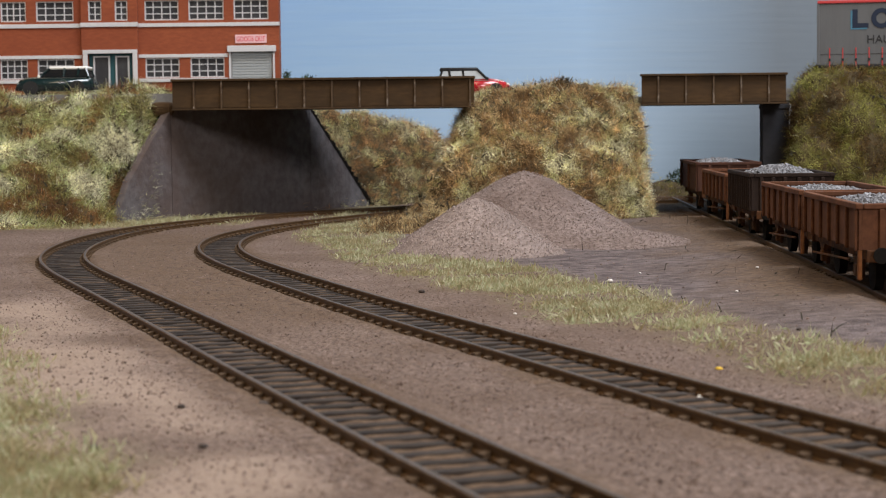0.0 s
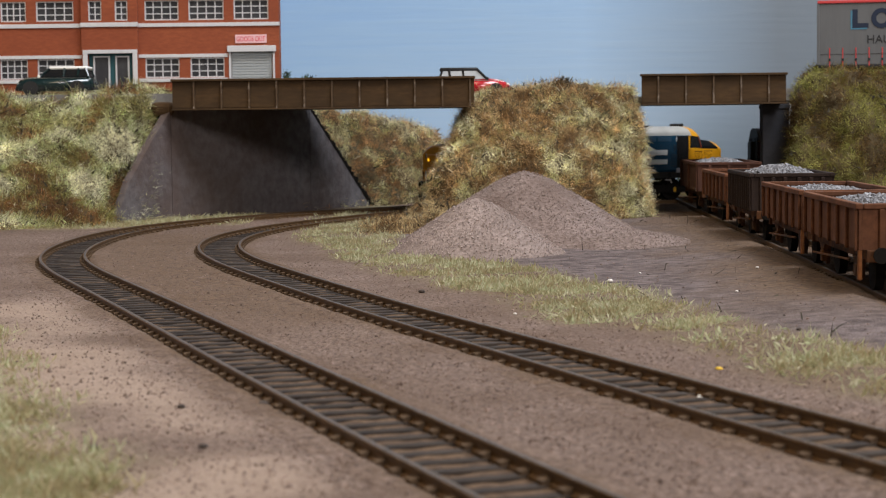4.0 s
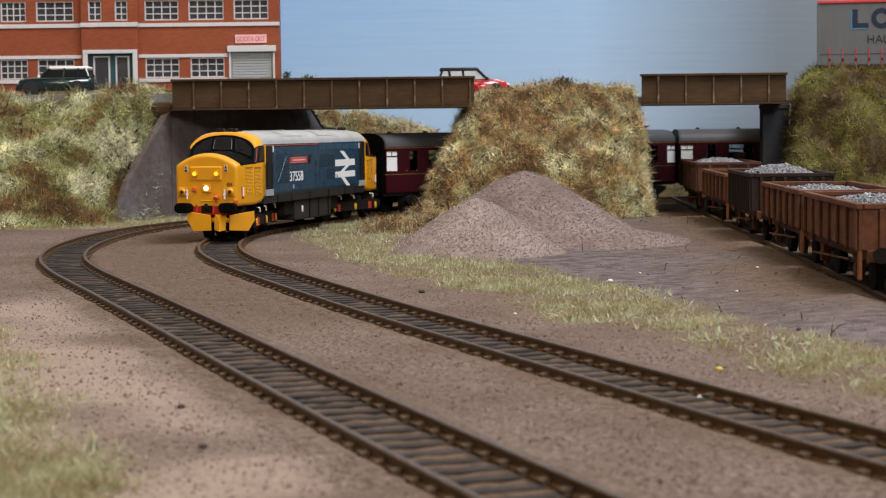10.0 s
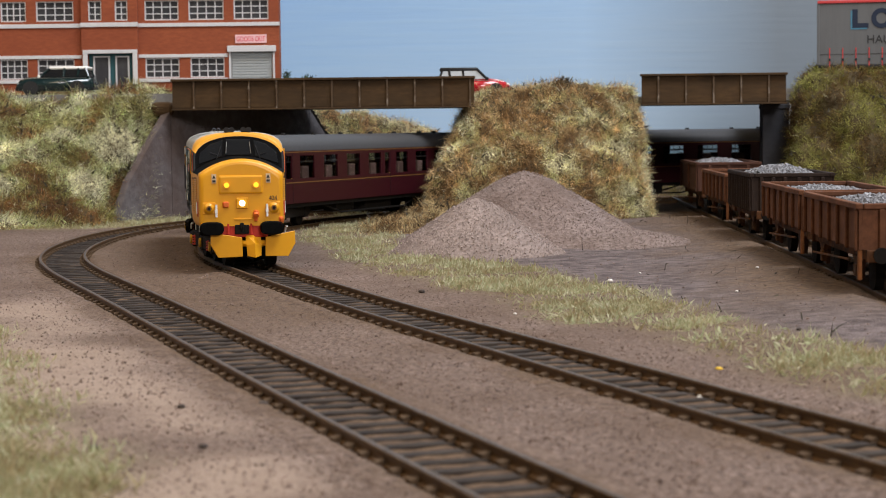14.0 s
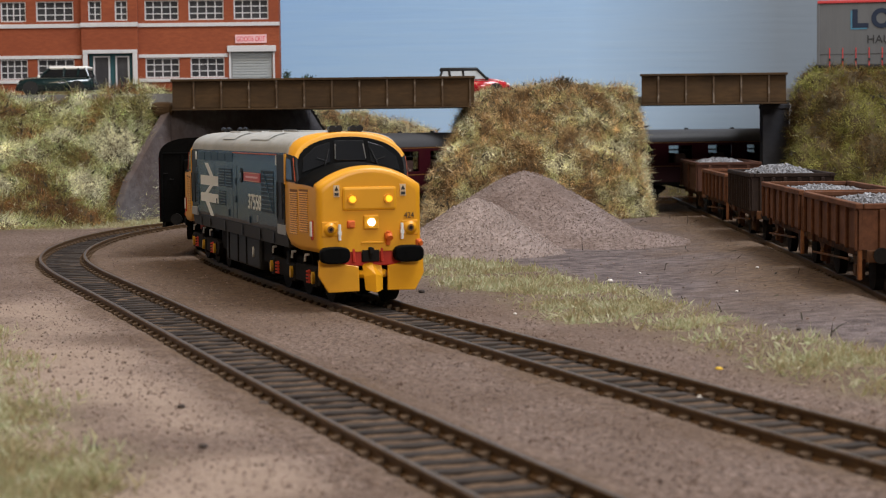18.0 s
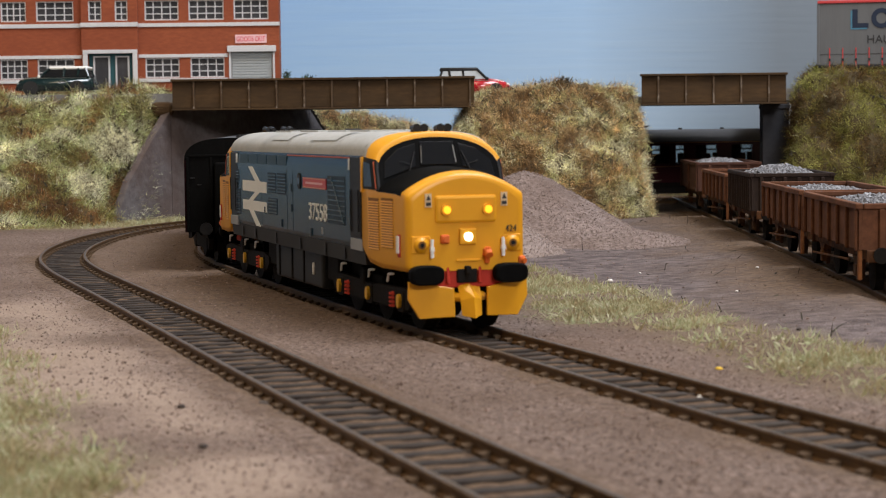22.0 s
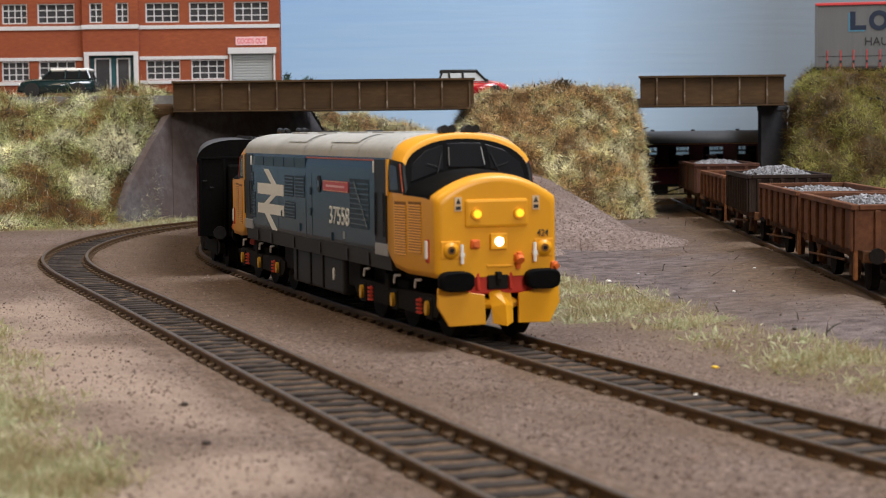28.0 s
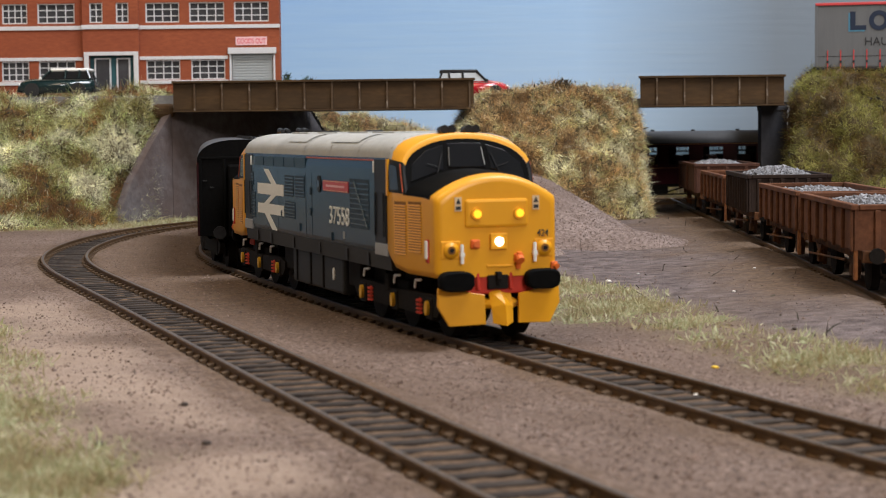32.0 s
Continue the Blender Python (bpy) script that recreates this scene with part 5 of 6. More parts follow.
            put("plough_blade", bm, M_YELLOW, None, "yellow snowplough side blade")
            bm = rod(bmesh.new(), (108, 4.2 * s, 8.6), (109.6, 2.0 * s, 8.6), 1.2, 8)
            put("plough_bracket", bm, M_YELLOW, None)
        bm = bmesh.new()
        loft(bm, [[(109.0, -2.9, 12.0), (109.4, 0, 12.1), (109.0, 2.9, 12.0), (108.0, 0, 12.0)],
                  [(111.0, -2.8, 8.0), (113.2, 0, 8.8), (111.0, 2.8, 8.0), (108.5, 0, 8.0)],
                  [(111.6, -2.6, 4.2), (114.0, 0, 3.6), (111.6, 2.6, 4.2), (108.5, 0, 4.0)]])
        put("plough_centre", bm, M_YELLOW, None, "yellow snowplough wedge")
    else:
        bm = boxed(110, 111.5, -12.5, -9.5, 4.5, 11.5, 0.3)
        put("rear_step", bm, M_ORANGE, None, "orange bracket")
    for s in (-1, 1):
        bm = bmesh.new()
        for k in (0, 1):
            y = (2.2 + 2.0 * k) * s
            rod(bm, (80.5, y, 50.4), (84.6, y, 50.5), 0.7, 10, 1.1)
        box(bm, 81, 82.4, 1.6 * s - 0.2, 4.6 * s + 0.2, 49.2, 50.0) if s > 0 else box(bm, 81, 82.4, -4.8, -1.4, 49.2, 50.0)
        put("horn", bm, M_BLACK, None, "pair of small black horns")


def side_details(loco, s):
    """What sits on one body side; s is the side, +1 for the left."""
    y = 17.75

    def plate(name, u0, u1, z0, z1, material, proud=0.2, label="", parent=None, bevel=0.0):
        return part(name, box(bmesh.new(), u0, u1, min(y * s - 0.3 * s, (y + proud) * s), max(y * s - 0.3 * s, (y + proud) * s), z0, z1, bevel), material, parent or loco, label)

    np_ = plate("nameplate", 19.2, 44.4, 33.6, 36.6, M_PLATE, 0.3, "red nameplate with a pale rim")
    for z in (33.75, 36.3):
        plate("plate_rim", 19.4, 44.2, z, z + 0.15, M_CREAM, 0.36, "", np_)
    plate("plate_text_bar", 22.5, 41.0, 34.8, 35.4, M_SIGN, 0.36, "unreadable pale lettering", np_)
    rot = pose(0, 0, 0, 0, 0, 0) if s < 0 else pose(0, 0, 0, 0, 0, 180)
    lettering("37558", 4.9, M_WHITE, 19.6, "running_number", loco, Matrix.Translation((35 * MM, (y + 0.1) * s * MM, 27.1 * MM)) @ rot, "tall white running number")
    plate("data_panel", 38.5, 40.4, 21.0, 23.0, M_GREYSTEP, 0.1, "small pale data panel")
    g = plate("grille_window", 45.6, 63.4, 24.5, 37.6, M_BLUE_DK, 0.1, "dark louvred window")
    bm = rod(bmesh.new(), (50, (y + 0.3) * s, 37.2), (62.4, (y + 0.3) * s, 24.9), 0.18, 5)
    part("diagonal_bar", bm, M_BLUE, g)
    for k in range(9):
        z = 25.4 + 1.35 * k
        plate("louvre_slat", 46.0, 63.0, z, z + 0.4, M_BLUE, 0.16, "", g)
    bm = rod(bmesh.new(), (14.6, (y - 0.2) * s, 35.4), (14.6, (y + 0.35) * s, 35.4), 1.9, 20)
    for v in bm.verts:
        v.co.z = 35.4 + (v.co.z - 35.4) * 1.25
    po = part("porthole", bm, M_BLACK, loco, "black-rimmed oval porthole")
    bm = rod(bmesh.new(), (14.6, (y + 0.2) * s, 35.4), (14.6, (y + 0.45) * s, 35.4), 1.1, 16)
    part("porthole_glass", bm, M_GLASS_DK, po)
    for u0, u1, z0, z1 in ((-25.3, -14.6, 30.8, 37.1), (-12.8, -2.0, 30.8, 37.2), (-25.3, -13.2, 24.2, 29.3), (-70.5, -66.5, 33.0, 37.5), (-70.5, -64.5, 22.5, 31.0)):
        gr = plate("side_grille", u0, u1, z0, z1, M_BLUE_DK, 0.12, "dark louvred grille")
        k = 0
        while z0 + 0.5 + k * 1.0 < z1 - 0.4:
            plate("louvre_slat", u0 + 0.3, u1 - 0.3, z0 + 0.4 + k, z0 + 0.75 + k, M_BLUE, 0.2, "", gr)
            k += 1
    for k in range(5):
        u = -65.0 + 13.0 * k
        plate("cantrail_vent", u + 0.5, u + 12.2, 39.6, 42.6, M_VENT, 0.12, "slightly paler roof-edge vent")
    plate("lining", 0.5, 79.0, 42.6, 42.95, M_STRIPE, 0.16, "thin orange-red cantrail line")
    for u0, u1, z0, z1 in ((6, 6.4, 20.5, 38.5), (-0.9, -0.5, 20.5, 38.5), (-34.3, -34.0, 20.5, 38.5)):
        plate("panel_joint", u0, u1, z0, z1, M_BLUE_DK, 0.05)
    for u, z in ((4.5, 32), (4.5, 26), (27, 20), (-8, 21), (-30, 24)):
        plate("door_catch", u, u + 1.2, z, z + 2.2, M_BLUE_DK, 0.3)
    for u in (60, 40, 12, -18, -46, -64):
        plate("jacking_point", u, u + 2.0, 15.4, 18.6, M_BLACK, -0.1)
    # two white arrows, one over the other
    lo, hi = (-61.0, -27.0)
    for name, z0, z1 in (("arrow_bar", 30.5, 34.0), ("arrow_bar", 24.4, 27.6)):
        plate(name, lo, hi, z0, z1, M_WHITE, 0.12, "white bar of the emblem")

    def stroke(p, q, w):
        bm = bmesh.new()
        o = [(p[0] - w, p[1]), (p[0] + w, p[1]), (q[0] + w, q[1]), (q[0] - w, q[1])]
        prism(bm, o, min(y * s, (y + 0.12) * s), max(y * s, (y + 0.12) * s))
        part("arrow_stroke", bm, M_WHITE, loco, "white diagonal of the emblem")
    if s < 0:
        stroke((-49.5, 38.6), (-39.5, 34.0), 3.1)
        stroke((-39.8, 30.5), (-49.3, 27.6), 3.1)
        stroke((-48.6, 24.4), (-38.8, 19.6), 3.1)
    else:
        stroke((-38.5, 38.6), (-48.5, 34.0), 3.1)
        stroke((-48.2, 30.5), (-38.7, 27.6), 3.1)
        stroke((-39.4, 24.4), (-49.2, 19.6), 3.1)


# darkened yellow: shade between the slats and round the tail lens
M_SLOTSHADE = mat("shade_ochre", (0.22, 0.085, 0.004), rough=0.6)
M_AXLE = mat("axlebox_yellow", (0.70, 0.38, 0.02), rough=0.5)
M_SPRING = mat("spring_red", (0.60, 0.05, 0.02), rough=0.5)
M_GREYSTEP = mat("pale_grey_step", (0.30, 0.31, 0.33), rough=0.55)
M_VENT = mat("vent_blue", (0.020, 0.062, 0.105), (0.03, 0.075, 0.12), rough=0.5)
LOCO = locomotive()


# ---- coaches ----
def coach():
    c = thing("passenger_coach", "dark maroon passenger coach with a grey roof and gold lining", "railway coach", group="coaches of the train")
    half, hw = 127.0, 17.4
    bays = [(-121.5, 4.1), (-105, 3.0), (-86, 8.0), (-59, 8.0), (-32, 8.0), (-12, 3.0), (4, 8.0), (31, 8.0), (58, 8.0), (85, 8.0), (105, 3.0), (121.5, 4.1)]
    za, zb = 25.2, 36.9
    for s in (-1, 1):
        y0, y1 = sorted((s * (hw - 0.9), s * hw))
        bm = bmesh.new()
        box(bm, -half, half, y0, y1, 12.5, za)
        box(bm, -half, half, y0, y1, zb, 39.4)
        edges = [-half]
        for u, w in bays:
            edges += [u - w, u + w]
        edges.append(half)
        for a, b in zip(edges[::2], edges[1::2]):
            box(bm, a, b, y0, y1, za, zb)
        side = part("body_side", bm, M_MAROON, c, "maroon side with open window bays")
        for z in (23.0, 38.6):
            part("lining", boxed(-half, half, y0 - 0.08 if s < 0 else y1, y0 if s < 0 else y1 + 0.08, z, z + 0.35), M_GOLD, side, "thin gold line")
        for u, w in bays:
            white = abs(u) > 120
            pane = part("window_pane", boxed(u - w, u + w, s * (hw - 0.55) - 0.1, s * (hw - 0.55) + 0.1, za, zb), M_WHITE if white else M_GLASS, side, "frosted white pane" if white else "clear window")
            pane.visible_shadow = white
            bm = bmesh.new()
            box(bm, u - w, u + w, s * (hw - 0.4) - 0.2, s * (hw - 0.4) + 0.2, 33.6, 34.1)
            box(bm, u - 0.2, u + 0.2, s * (hw - 0.4) - 0.2, s * (hw - 0.4) + 0.2, 34.1, zb)
            part("window_bar", bm, M_BLACK, side, "dark sliding-light bar")
        for u in (-109, -101, -16, 101, 109):
            part("door_edge", boxed(u - 0.12, u + 0.12, s * hw - 0.15, s * hw + 0.12, 13, 38), M_BLACK, side)
            part("door_handle", boxed(u + 1.2, u + 2.2, s * hw - 0.1, s * hw + 0.4, 25.0, 25.5), M_GOLD, side)
    bm = bmesh.new()
    roof = arch(17.4, 39.2, 47.6, 16, 0.72)
    loft(bm, [[(u, y, z) for y, z in roof] for u in (-half, -60, 0, 60, half)], closed=False)
    part("roof", bm, M_COACH_ROOF, c, "dull grey curved roof", True)
    for u in (-110, -88, -52, -20, 18, 50, 84, 112):
        bm = bmesh.new()
        rod(bm, (u, 3, 47.0), (u, 3, 48.6), 1.6, 12, 1.2)
        part("roof_vent", bm, M_BLACK, c, "small dark roof ventilator")
    part("floor", boxed(-half + 1, half - 1, -16.8, 16.8, 12.6, 14.2), M_UNDER, c)
    for u in (-86, -59, -32, 4, 31, 58, 85):
        for y in (-11.5, 11.5):
            part("seat", boxed(u - 3.8, u + 3.8, y - 5.0, y + 5.0, 14.3, 31.5, 0.8), M_SEAT, c, "brown high-backed seat pair")
    for f in (-1, 1):
        bm = bmesh.new()
        o = [(y, z) for y, z in roof] + [(-17.4, 12.5), (17.4, 12.5)]
        vs = [bm.verts.new((f * half, y, z)) for y, z in o]
        vb = [bm.verts.new((f * (half - 1.2), y, z)) for y, z in o]
        bm.faces.new(vs)
        bm.faces.new(vb[::-1])
        for i in range(len(o)):
            j = (i + 1) % len(o)
            bm.faces.new((vs[j], vs[i], vb[i], vb[j]))
        bmesh.ops.recalc_face_normals(bm, faces=bm.faces)
        end = part("end_wall", bm, M_COACHEND, c, "black coach end")
        part("gangway", boxed(min(f * half, f * (half + 3.2)), max(f * half, f * (half + 3.2)), -6.2, 6.2, 12.5, 38.5, 0.7), M_COACHEND, end, "black corridor connection")
        for y in (-9.5, 9.5):
            bm = bmesh.new()
            rod(bm, (f * half, y, 13.8), (f * (half + 3.0), y, 13.8), 1.0, 10)
            rod(bm, (f * (half + 3.0), y, 13.8), (f * (half + 3.8), y, 13.8), 2.4, 16)
            part("buffer", bm, M_BLACK, end, "black buffer")
        for y in (-16.2, -7.4, 7.4, 16.2):
            part("end_rib", boxed(min(f * half, f * (half + 0.6)), max(f * half, f * (half + 0.6)), y - 0.5, y + 0.5, 12.8, 40.5, 0.15), M_COACHEND, end)
        part("end_rib", boxed(min(f * half, f * (half + 0.6)), max(f * half, f * (half + 0.6)), -15.5, 15.5, 40.6, 41.4, 0.15), M_COACHEND, end)
        for y in (-12, -14.5, 12, 14.5):
            part("end_step", boxed(min(f * half, f * (half + 0.7)), max(f * half, f * (half + 0.7)), y - 0.8, y + 0.8, 18 + abs(y), 18.5 + abs(y)), M_BLACK, end)
    for s in (-1, 1):
        part("sole_bar", boxed(-half, half, 15.6 * s - 0.6, 15.6 * s + 0.6, 10.4, 12.6), M_UNDER, c)
        part("truss_box", boxed(-26, 8, 9 * s - 4, 9 * s + 4, 5.4, 12.5, 0.5), M_UNDER, c)
        part("truss_box", boxed(22, 44, 9 * s - 4, 9 * s + 4, 6.4, 12.5, 0.5), M_UNDER, c)
        bm = bmesh.new()
        rod(bm, (-62, 14 * s, 10.6), (-40, 14 * s, 5.5), 0.5, 6)
        rod(bm, (-40, 14 * s, 5.5), (40, 14 * s, 5.5), 0.5, 6)
        rod(bm, (40, 14 * s, 5.5), (62, 14 * s, 10.6), 0.5, 6)
        part("truss_rod", bm, M_UNDER, c)
    for u in (93, -93):
        bogie(c, u, 17, 6.2, "bogie", M_UNDER, 13.2)
    return c


COACHES = [coach()]
for _ in range(4):
    COACHES.append(copy_thing(COACHES[0], mpose(0, 0, 0)))


# ---- brick building ----
def building():
    b = thing("brick_building", "two-storey orange brick works with white bands and gridded windows", "building", mpose(0, 1200, 0))
    z0, z1 = 74.6, 158.0
    up = ZR

    def opening_wall(name, x0, x1, y0, y1, holes):
        """A wall with openings right through it: (x0, x1, z0, z1) each, in rows."""
        bm = bmesh.new()
        zs = sorted({z0, z1, *[h[2] for h in holes], *[h[3] for h in holes]})
        for a, c in zip(zs, zs[1:]):
            row = sorted([h for h in holes if h[2] <= a and h[3] >= c])
            x = x0
            for h in row:
                if h[0] > x:
                    box(bm, x, h[0], y0, y1, a, c)
                x = h[1]
            if x < x1:
                box(bm, x, x1, y0, y1, a, c)
        return part(name, bm, M_BRICK, b, "orange-red brick wall")

    lower = [(-287.2, -269.2), (-262.9, -238.8), (-192.6, -170.4), (-163.2, -141.0), (-316, -294), (-346, -323)]
    upper = [(-286.2, -269.7), (-263.1, -238.8), (-192.5, -170.4), (-163.9, -141.0), (-134.5, -111.9), (-316, -294), (-346, -323)]
    za0, za1, zb0, zb1 = 84.9 + up, 97.8 + up, 122.2 + up, 135.2 + up
    goods = (-136.9, -109.7, z0, 102.0 + up)
    holes_r = [(a, c, za0, za1) for a, c in lower if a > -200] + [(a, c, zb0, zb1) for a, c in upper if a > -200] + [goods]
    holes_l = [(a, c, za0, za1) for a, c in lower if a < -200] + [(a, c, zb0, zb1) for a, c in upper if a < -200]
    opening_wall("front_wall", -197.0, -105.2, 0, 3, holes_r)
    opening_wall("front_wall", -420, -233.2, 0, 3, holes_l)
    mid_up = [(-228.6, -220.0), (-211.3, -203.1)]
    opening_wall("porch_wall", -233.4, -196.8, -3, 1, [(a, c, zb0, zb1) for a, c in mid_up] + [(-229.4, -200.4, z0, 101.2 + up)])
    part("end_wall", boxed(-108.2, -105.3, 3.2, 13, z0, z1), M_BRICK, b)
    part("back_wall", boxed(-420, -105.4, 13.2, 16, z0, z1 - 0.2), M_BRICK, b)
    part("roof", boxed(-420, -105, -1, 17, z1, z1 + 3), M_TRIM, b)

    def window(x0, x1, a, c, y, cols, rows=3):
        w = part("window", boxed(x0, x1, y + 2.0, y + 2.3, a, c), M_PANE, b, "dark window with white glazing bars")
        fr = bmesh.new()
        box(fr, x0, x1, y + 0.6, y + 2.0, a, a + 0.8)
        box(fr, x0, x1, y + 0.6, y + 2.0, c - 0.7, c)
        box(fr, x0, x0 + 0.7, y + 0.6, y + 2.0, a + 0.8, c - 0.7)
        box(fr, x1 - 0.7, x1, y + 0.6, y + 2.0, a + 0.8, c - 0.7)
        part("frame", fr, M_TRIM, w, "white window frame")
        for i in range(1, cols):
            x = x0 + (x1 - x0) * i / cols
            part("glazing_bar", boxed(x - 0.3, x + 0.3, y + 1.0, y + 1.9, a + 0.8, c - 0.7), M_TRIM, w)
        for i in range(1, rows):
            z = a + (c - a) * i / rows
            part("glazing_bar", boxed(x0 + 0.7, x1 - 0.7, y + 1.2, y + 1.85, z - 0.3, z + 0.3), M_TRIM, w)

    for x0, x1 in lower:
        window(x0, x1, za0, za1, 0, 4)
    for x0, x1 in upper:
        window(x0, x1, zb0, zb1, 0, 4)
    for x0, x1 in mid_up:
        window(x0, x1, zb0, zb1, -3, 2)
    # white bands
    for x0, x1, za, zc, y in ((-420, -233.5, 118.0, 120.6, -0.9), (-233.9, -196.4, 118.2, 121.0, -4.0), (-196.7, -104.6, 118.0, 120.4, -0.9),
                              (-420, -233.6, 98.0, 100.2, -0.8), (-196.7, -139.0, 98.0, 100.2, -0.8), (-420, -233.6, 82.2, 84.6, -0.8), (-196.7, -139.0, 82.2, 84.6, -0.8)):
        part("white_band", boxed(x0, x1, y, y + 0.85, za + up, zc + up, 0.15), M_TRIM, b, "white string course")
    # porch surround and doors
    for x0, x1, za, zc in ((-232.6, -229.5, z0, 101.0 + up), (-200.3, -197.2, z0, 101.0 + up), (-232.6, -197.2, 101.0 + up, 103.4 + up)):
        part("porch_surround", boxed(x0, x1, -3.9, -3.0, za, zc, 0.15), M_TRIM, b, "white porch surround")
    part("porch_recess", boxed(-229.4, -200.4, 1.2, 1.6, z0, 101 + up), M_TEAL, b, "teal panel behind the doors")
    for x0, x1 in ((-226.4, -215.6), (-212.0, -203.0)):
        d = part("door", boxed(x0 + 1.0, x1 - 1.0, -0.4, 0.2, z0 + 1, 98.6 + up), M_PANE, b, "glazed door with a white frame")
        for a, c, e, f in ((x0, x0 + 1.0, z0, 99.4 + up), (x1 - 1.0, x1, z0, 99.4 + up), (x0 + 1.0, x1 - 1.0, 98.6 + up, 99.4 + up), (x0 + 1.0, x1 - 1.0, z0, z0 + 1)):
            part("door_frame", boxed(a, c, -0.8, 0.4, e, f), M_TRIM, d)
        part("handle", boxed((x0 + x1) / 2 + 2.4, (x0 + x1) / 2 + 2.8, -1.2, -0.5, z0 + 9, z0 + 14), M_SILVER, d)
    # goods door
    sh = part("roller_shutter", boxed(goods[0], goods[1], 1.6, 2.0, z0, goods[3]), M_SHUTTER, b, "grey roller shutter")
    for k in range(17):
        z = z0 + 1 + k * 1.8
        part("shutter_slat", boxed(goods[0] + 0.6, goods[1] - 0.6, 1.1, 1.7, z, z + 1.35, 0.2), M_SHUTTER, sh)
    part("lintel", boxed(-138.9, -107.3, -2.4, 0.0, 101.2 + up, 105.2 + up, 0.25), M_TRIM, b, "white concrete lintel")
    for x in (-138.0, -109.4):
        part("jamb", boxed(x, x + 1.2, -0.8, 0.0, z0, 101.1 + up), M_TRIM, b)
    sg = part("sign_board", boxed(-133.8, -113.3, -0.7, 0.0, 106.9 + up, 112.3 + up, 0.1), M_SIGN, b, "pale pink sign with red letters")
    lettering("GOODS OUT", 3.3, M_SIGNRED, 18.6, "lettering", sg, Matrix.Translation((-123.5 * MM, -0.72 * MM, (109.6 + up) * MM)))
    return b


building()


# ---- cars ----
def hatchback(name, label, x, y, length, paint, roof_paint, facing, level):
    k = length / 48.0
    c = thing(name, label, "car", mpose(x, y, level) @ pose(0, 0, 0, 0, 0, 0 if facing > 0 else 180) @ Matrix.Diagonal((1, 1, 1.14 if facing > 0 else 1.0, 1)))

    def s(o):
        return [(a * k, b * k) for a, b in o]

    lower = [(-23.4, 3.4), (-23.8, 8.8), (-22.4, 11.4), (9.0, 11.6), (17.5, 10.9), (22.4, 8.8), (23.9, 6.0), (24.0, 3.6), (21.0, 2.6), (-21.0, 2.6)]
    bm = prism(bmesh.new(), s(lower), -10 * k, 10 * k)
    bmesh.ops.bevel(bm, geom=list(bm.edges), offset=1.1 * k, segments=3, affect="EDGES")
    part("body", bm, paint, c, "glossy painted body", True)
    bm = bmesh.new()
    loft(bm, [[(-21.8 * k, -9.2 * k, 11.2 * k), (8.8 * k, -9.2 * k, 11.3 * k), (8.8 * k, 9.2 * k, 11.3 * k), (-21.8 * k, 9.2 * k, 11.2 * k)],
              [(-19.6 * k, -7.8 * k, 16.4 * k), (2.6 * k, -7.8 * k, 16.6 * k), (2.6 * k, 7.8 * k, 16.6 * k), (-19.6 * k, 7.8 * k, 16.4 * k)]])
    gl = part("glasshouse", bm, M_CARGLASS if paint == M_CARR else M_GLASS_DK, c, "plain-coloured windows")
    bm = boxed(-21.2 * k, 3.6 * k, -8.3 * k, 8.3 * k, 15.6 * k, 17.8 * k, 1.0 * k)
    part("roof", bm, roof_paint, c, "contrasting roof panel", True)
    for ya in (-1, 1):
        for p, q in (((-14.5, 11.2), (-15.2, 16.4)), ((-21.6, 11.2), (-19.4, 16.6)), ((-6.0, 11.3), (-6.4, 16.6)), ((8.9, 11.3), (2.8, 16.6))):
            bm = rod(bmesh.new(), (p[0] * k, 9.25 * ya * k, p[1] * k), (q[0] * k, 7.95 * ya * k, q[1] * k), 0.75 * k, 6)
            part("pillar", bm, roof_paint if paint == M_CARR else paint, gl)
        for u in (-14.2, 14.6):
            bm = rod(bmesh.new(), (u * k, 6.6 * ya * k, 4.1 * k), (u * k, 10.1 * ya * k, 4.1 * k), 4.1 * k, 22)
            w = part("wheel", bm, M_TYRE, c, "black tyre")
            bm = rod(bmesh.new(), (u * k, 10.0 * ya * k, 4.1 * k), (u * k, 10.4 * ya * k, 4.1 * k), 2.4 * k, 12)
            part("rim", bm, M_GREYL, w, "silver wheel rim")
            bm = bmesh.new()
            rod(bm, (u * k, 9.7 * ya * k, 4.3 * k), (u * k, 10.08 * ya * k, 4.3 * k), 4.7 * k, 22)
            part("wheel_arch", bm, M_TYRE, c)
        bm = rod(bmesh.new(), (21.4 * k, 7.2 * ya * k, 7.4 * k), (22.9 * k, 7.6 * ya * k, 7.2 * k), 1.6 * k, 14)
        part("headlight", bm, M_WHITE, c, "round clear headlight")
        bm = boxed(8.2 * k, 10.0 * k, ya * 10.2 * k - 0.7 * k, ya * 10.2 * k + 0.7 * k, 10.8 * k, 12.4 * k, 0.4 * k)
        part("door_mirror", bm, roof_paint, c)
        part("door_handle", boxed(-6 * k, -3.6 * k, ya * 10 * k - 0.2, ya * 10 * k + 0.25, 8.4 * k, 8.9 * k), M_SILVER, c)
        part("side_trim", boxed(-20 * k, 20 * k, ya * 9.9 * k - 0.2, ya * 9.9 * k + 0.25, 10.4 * k, 10.65 * k), M_SILVER, c, "thin bright waist trim")
    part("bumper", boxed(22.6 * k, 24.4 * k, -8.5 * k, 8.5 * k, 3.0 * k, 4.6 * k, 0.4 * k), M_TYRE, c)
    part("bumper", boxed(-24.4 * k, -22.8 * k, -8.5 * k, 8.5 * k, 3.0 * k, 4.8 * k, 0.4 * k), M_TYRE, c)
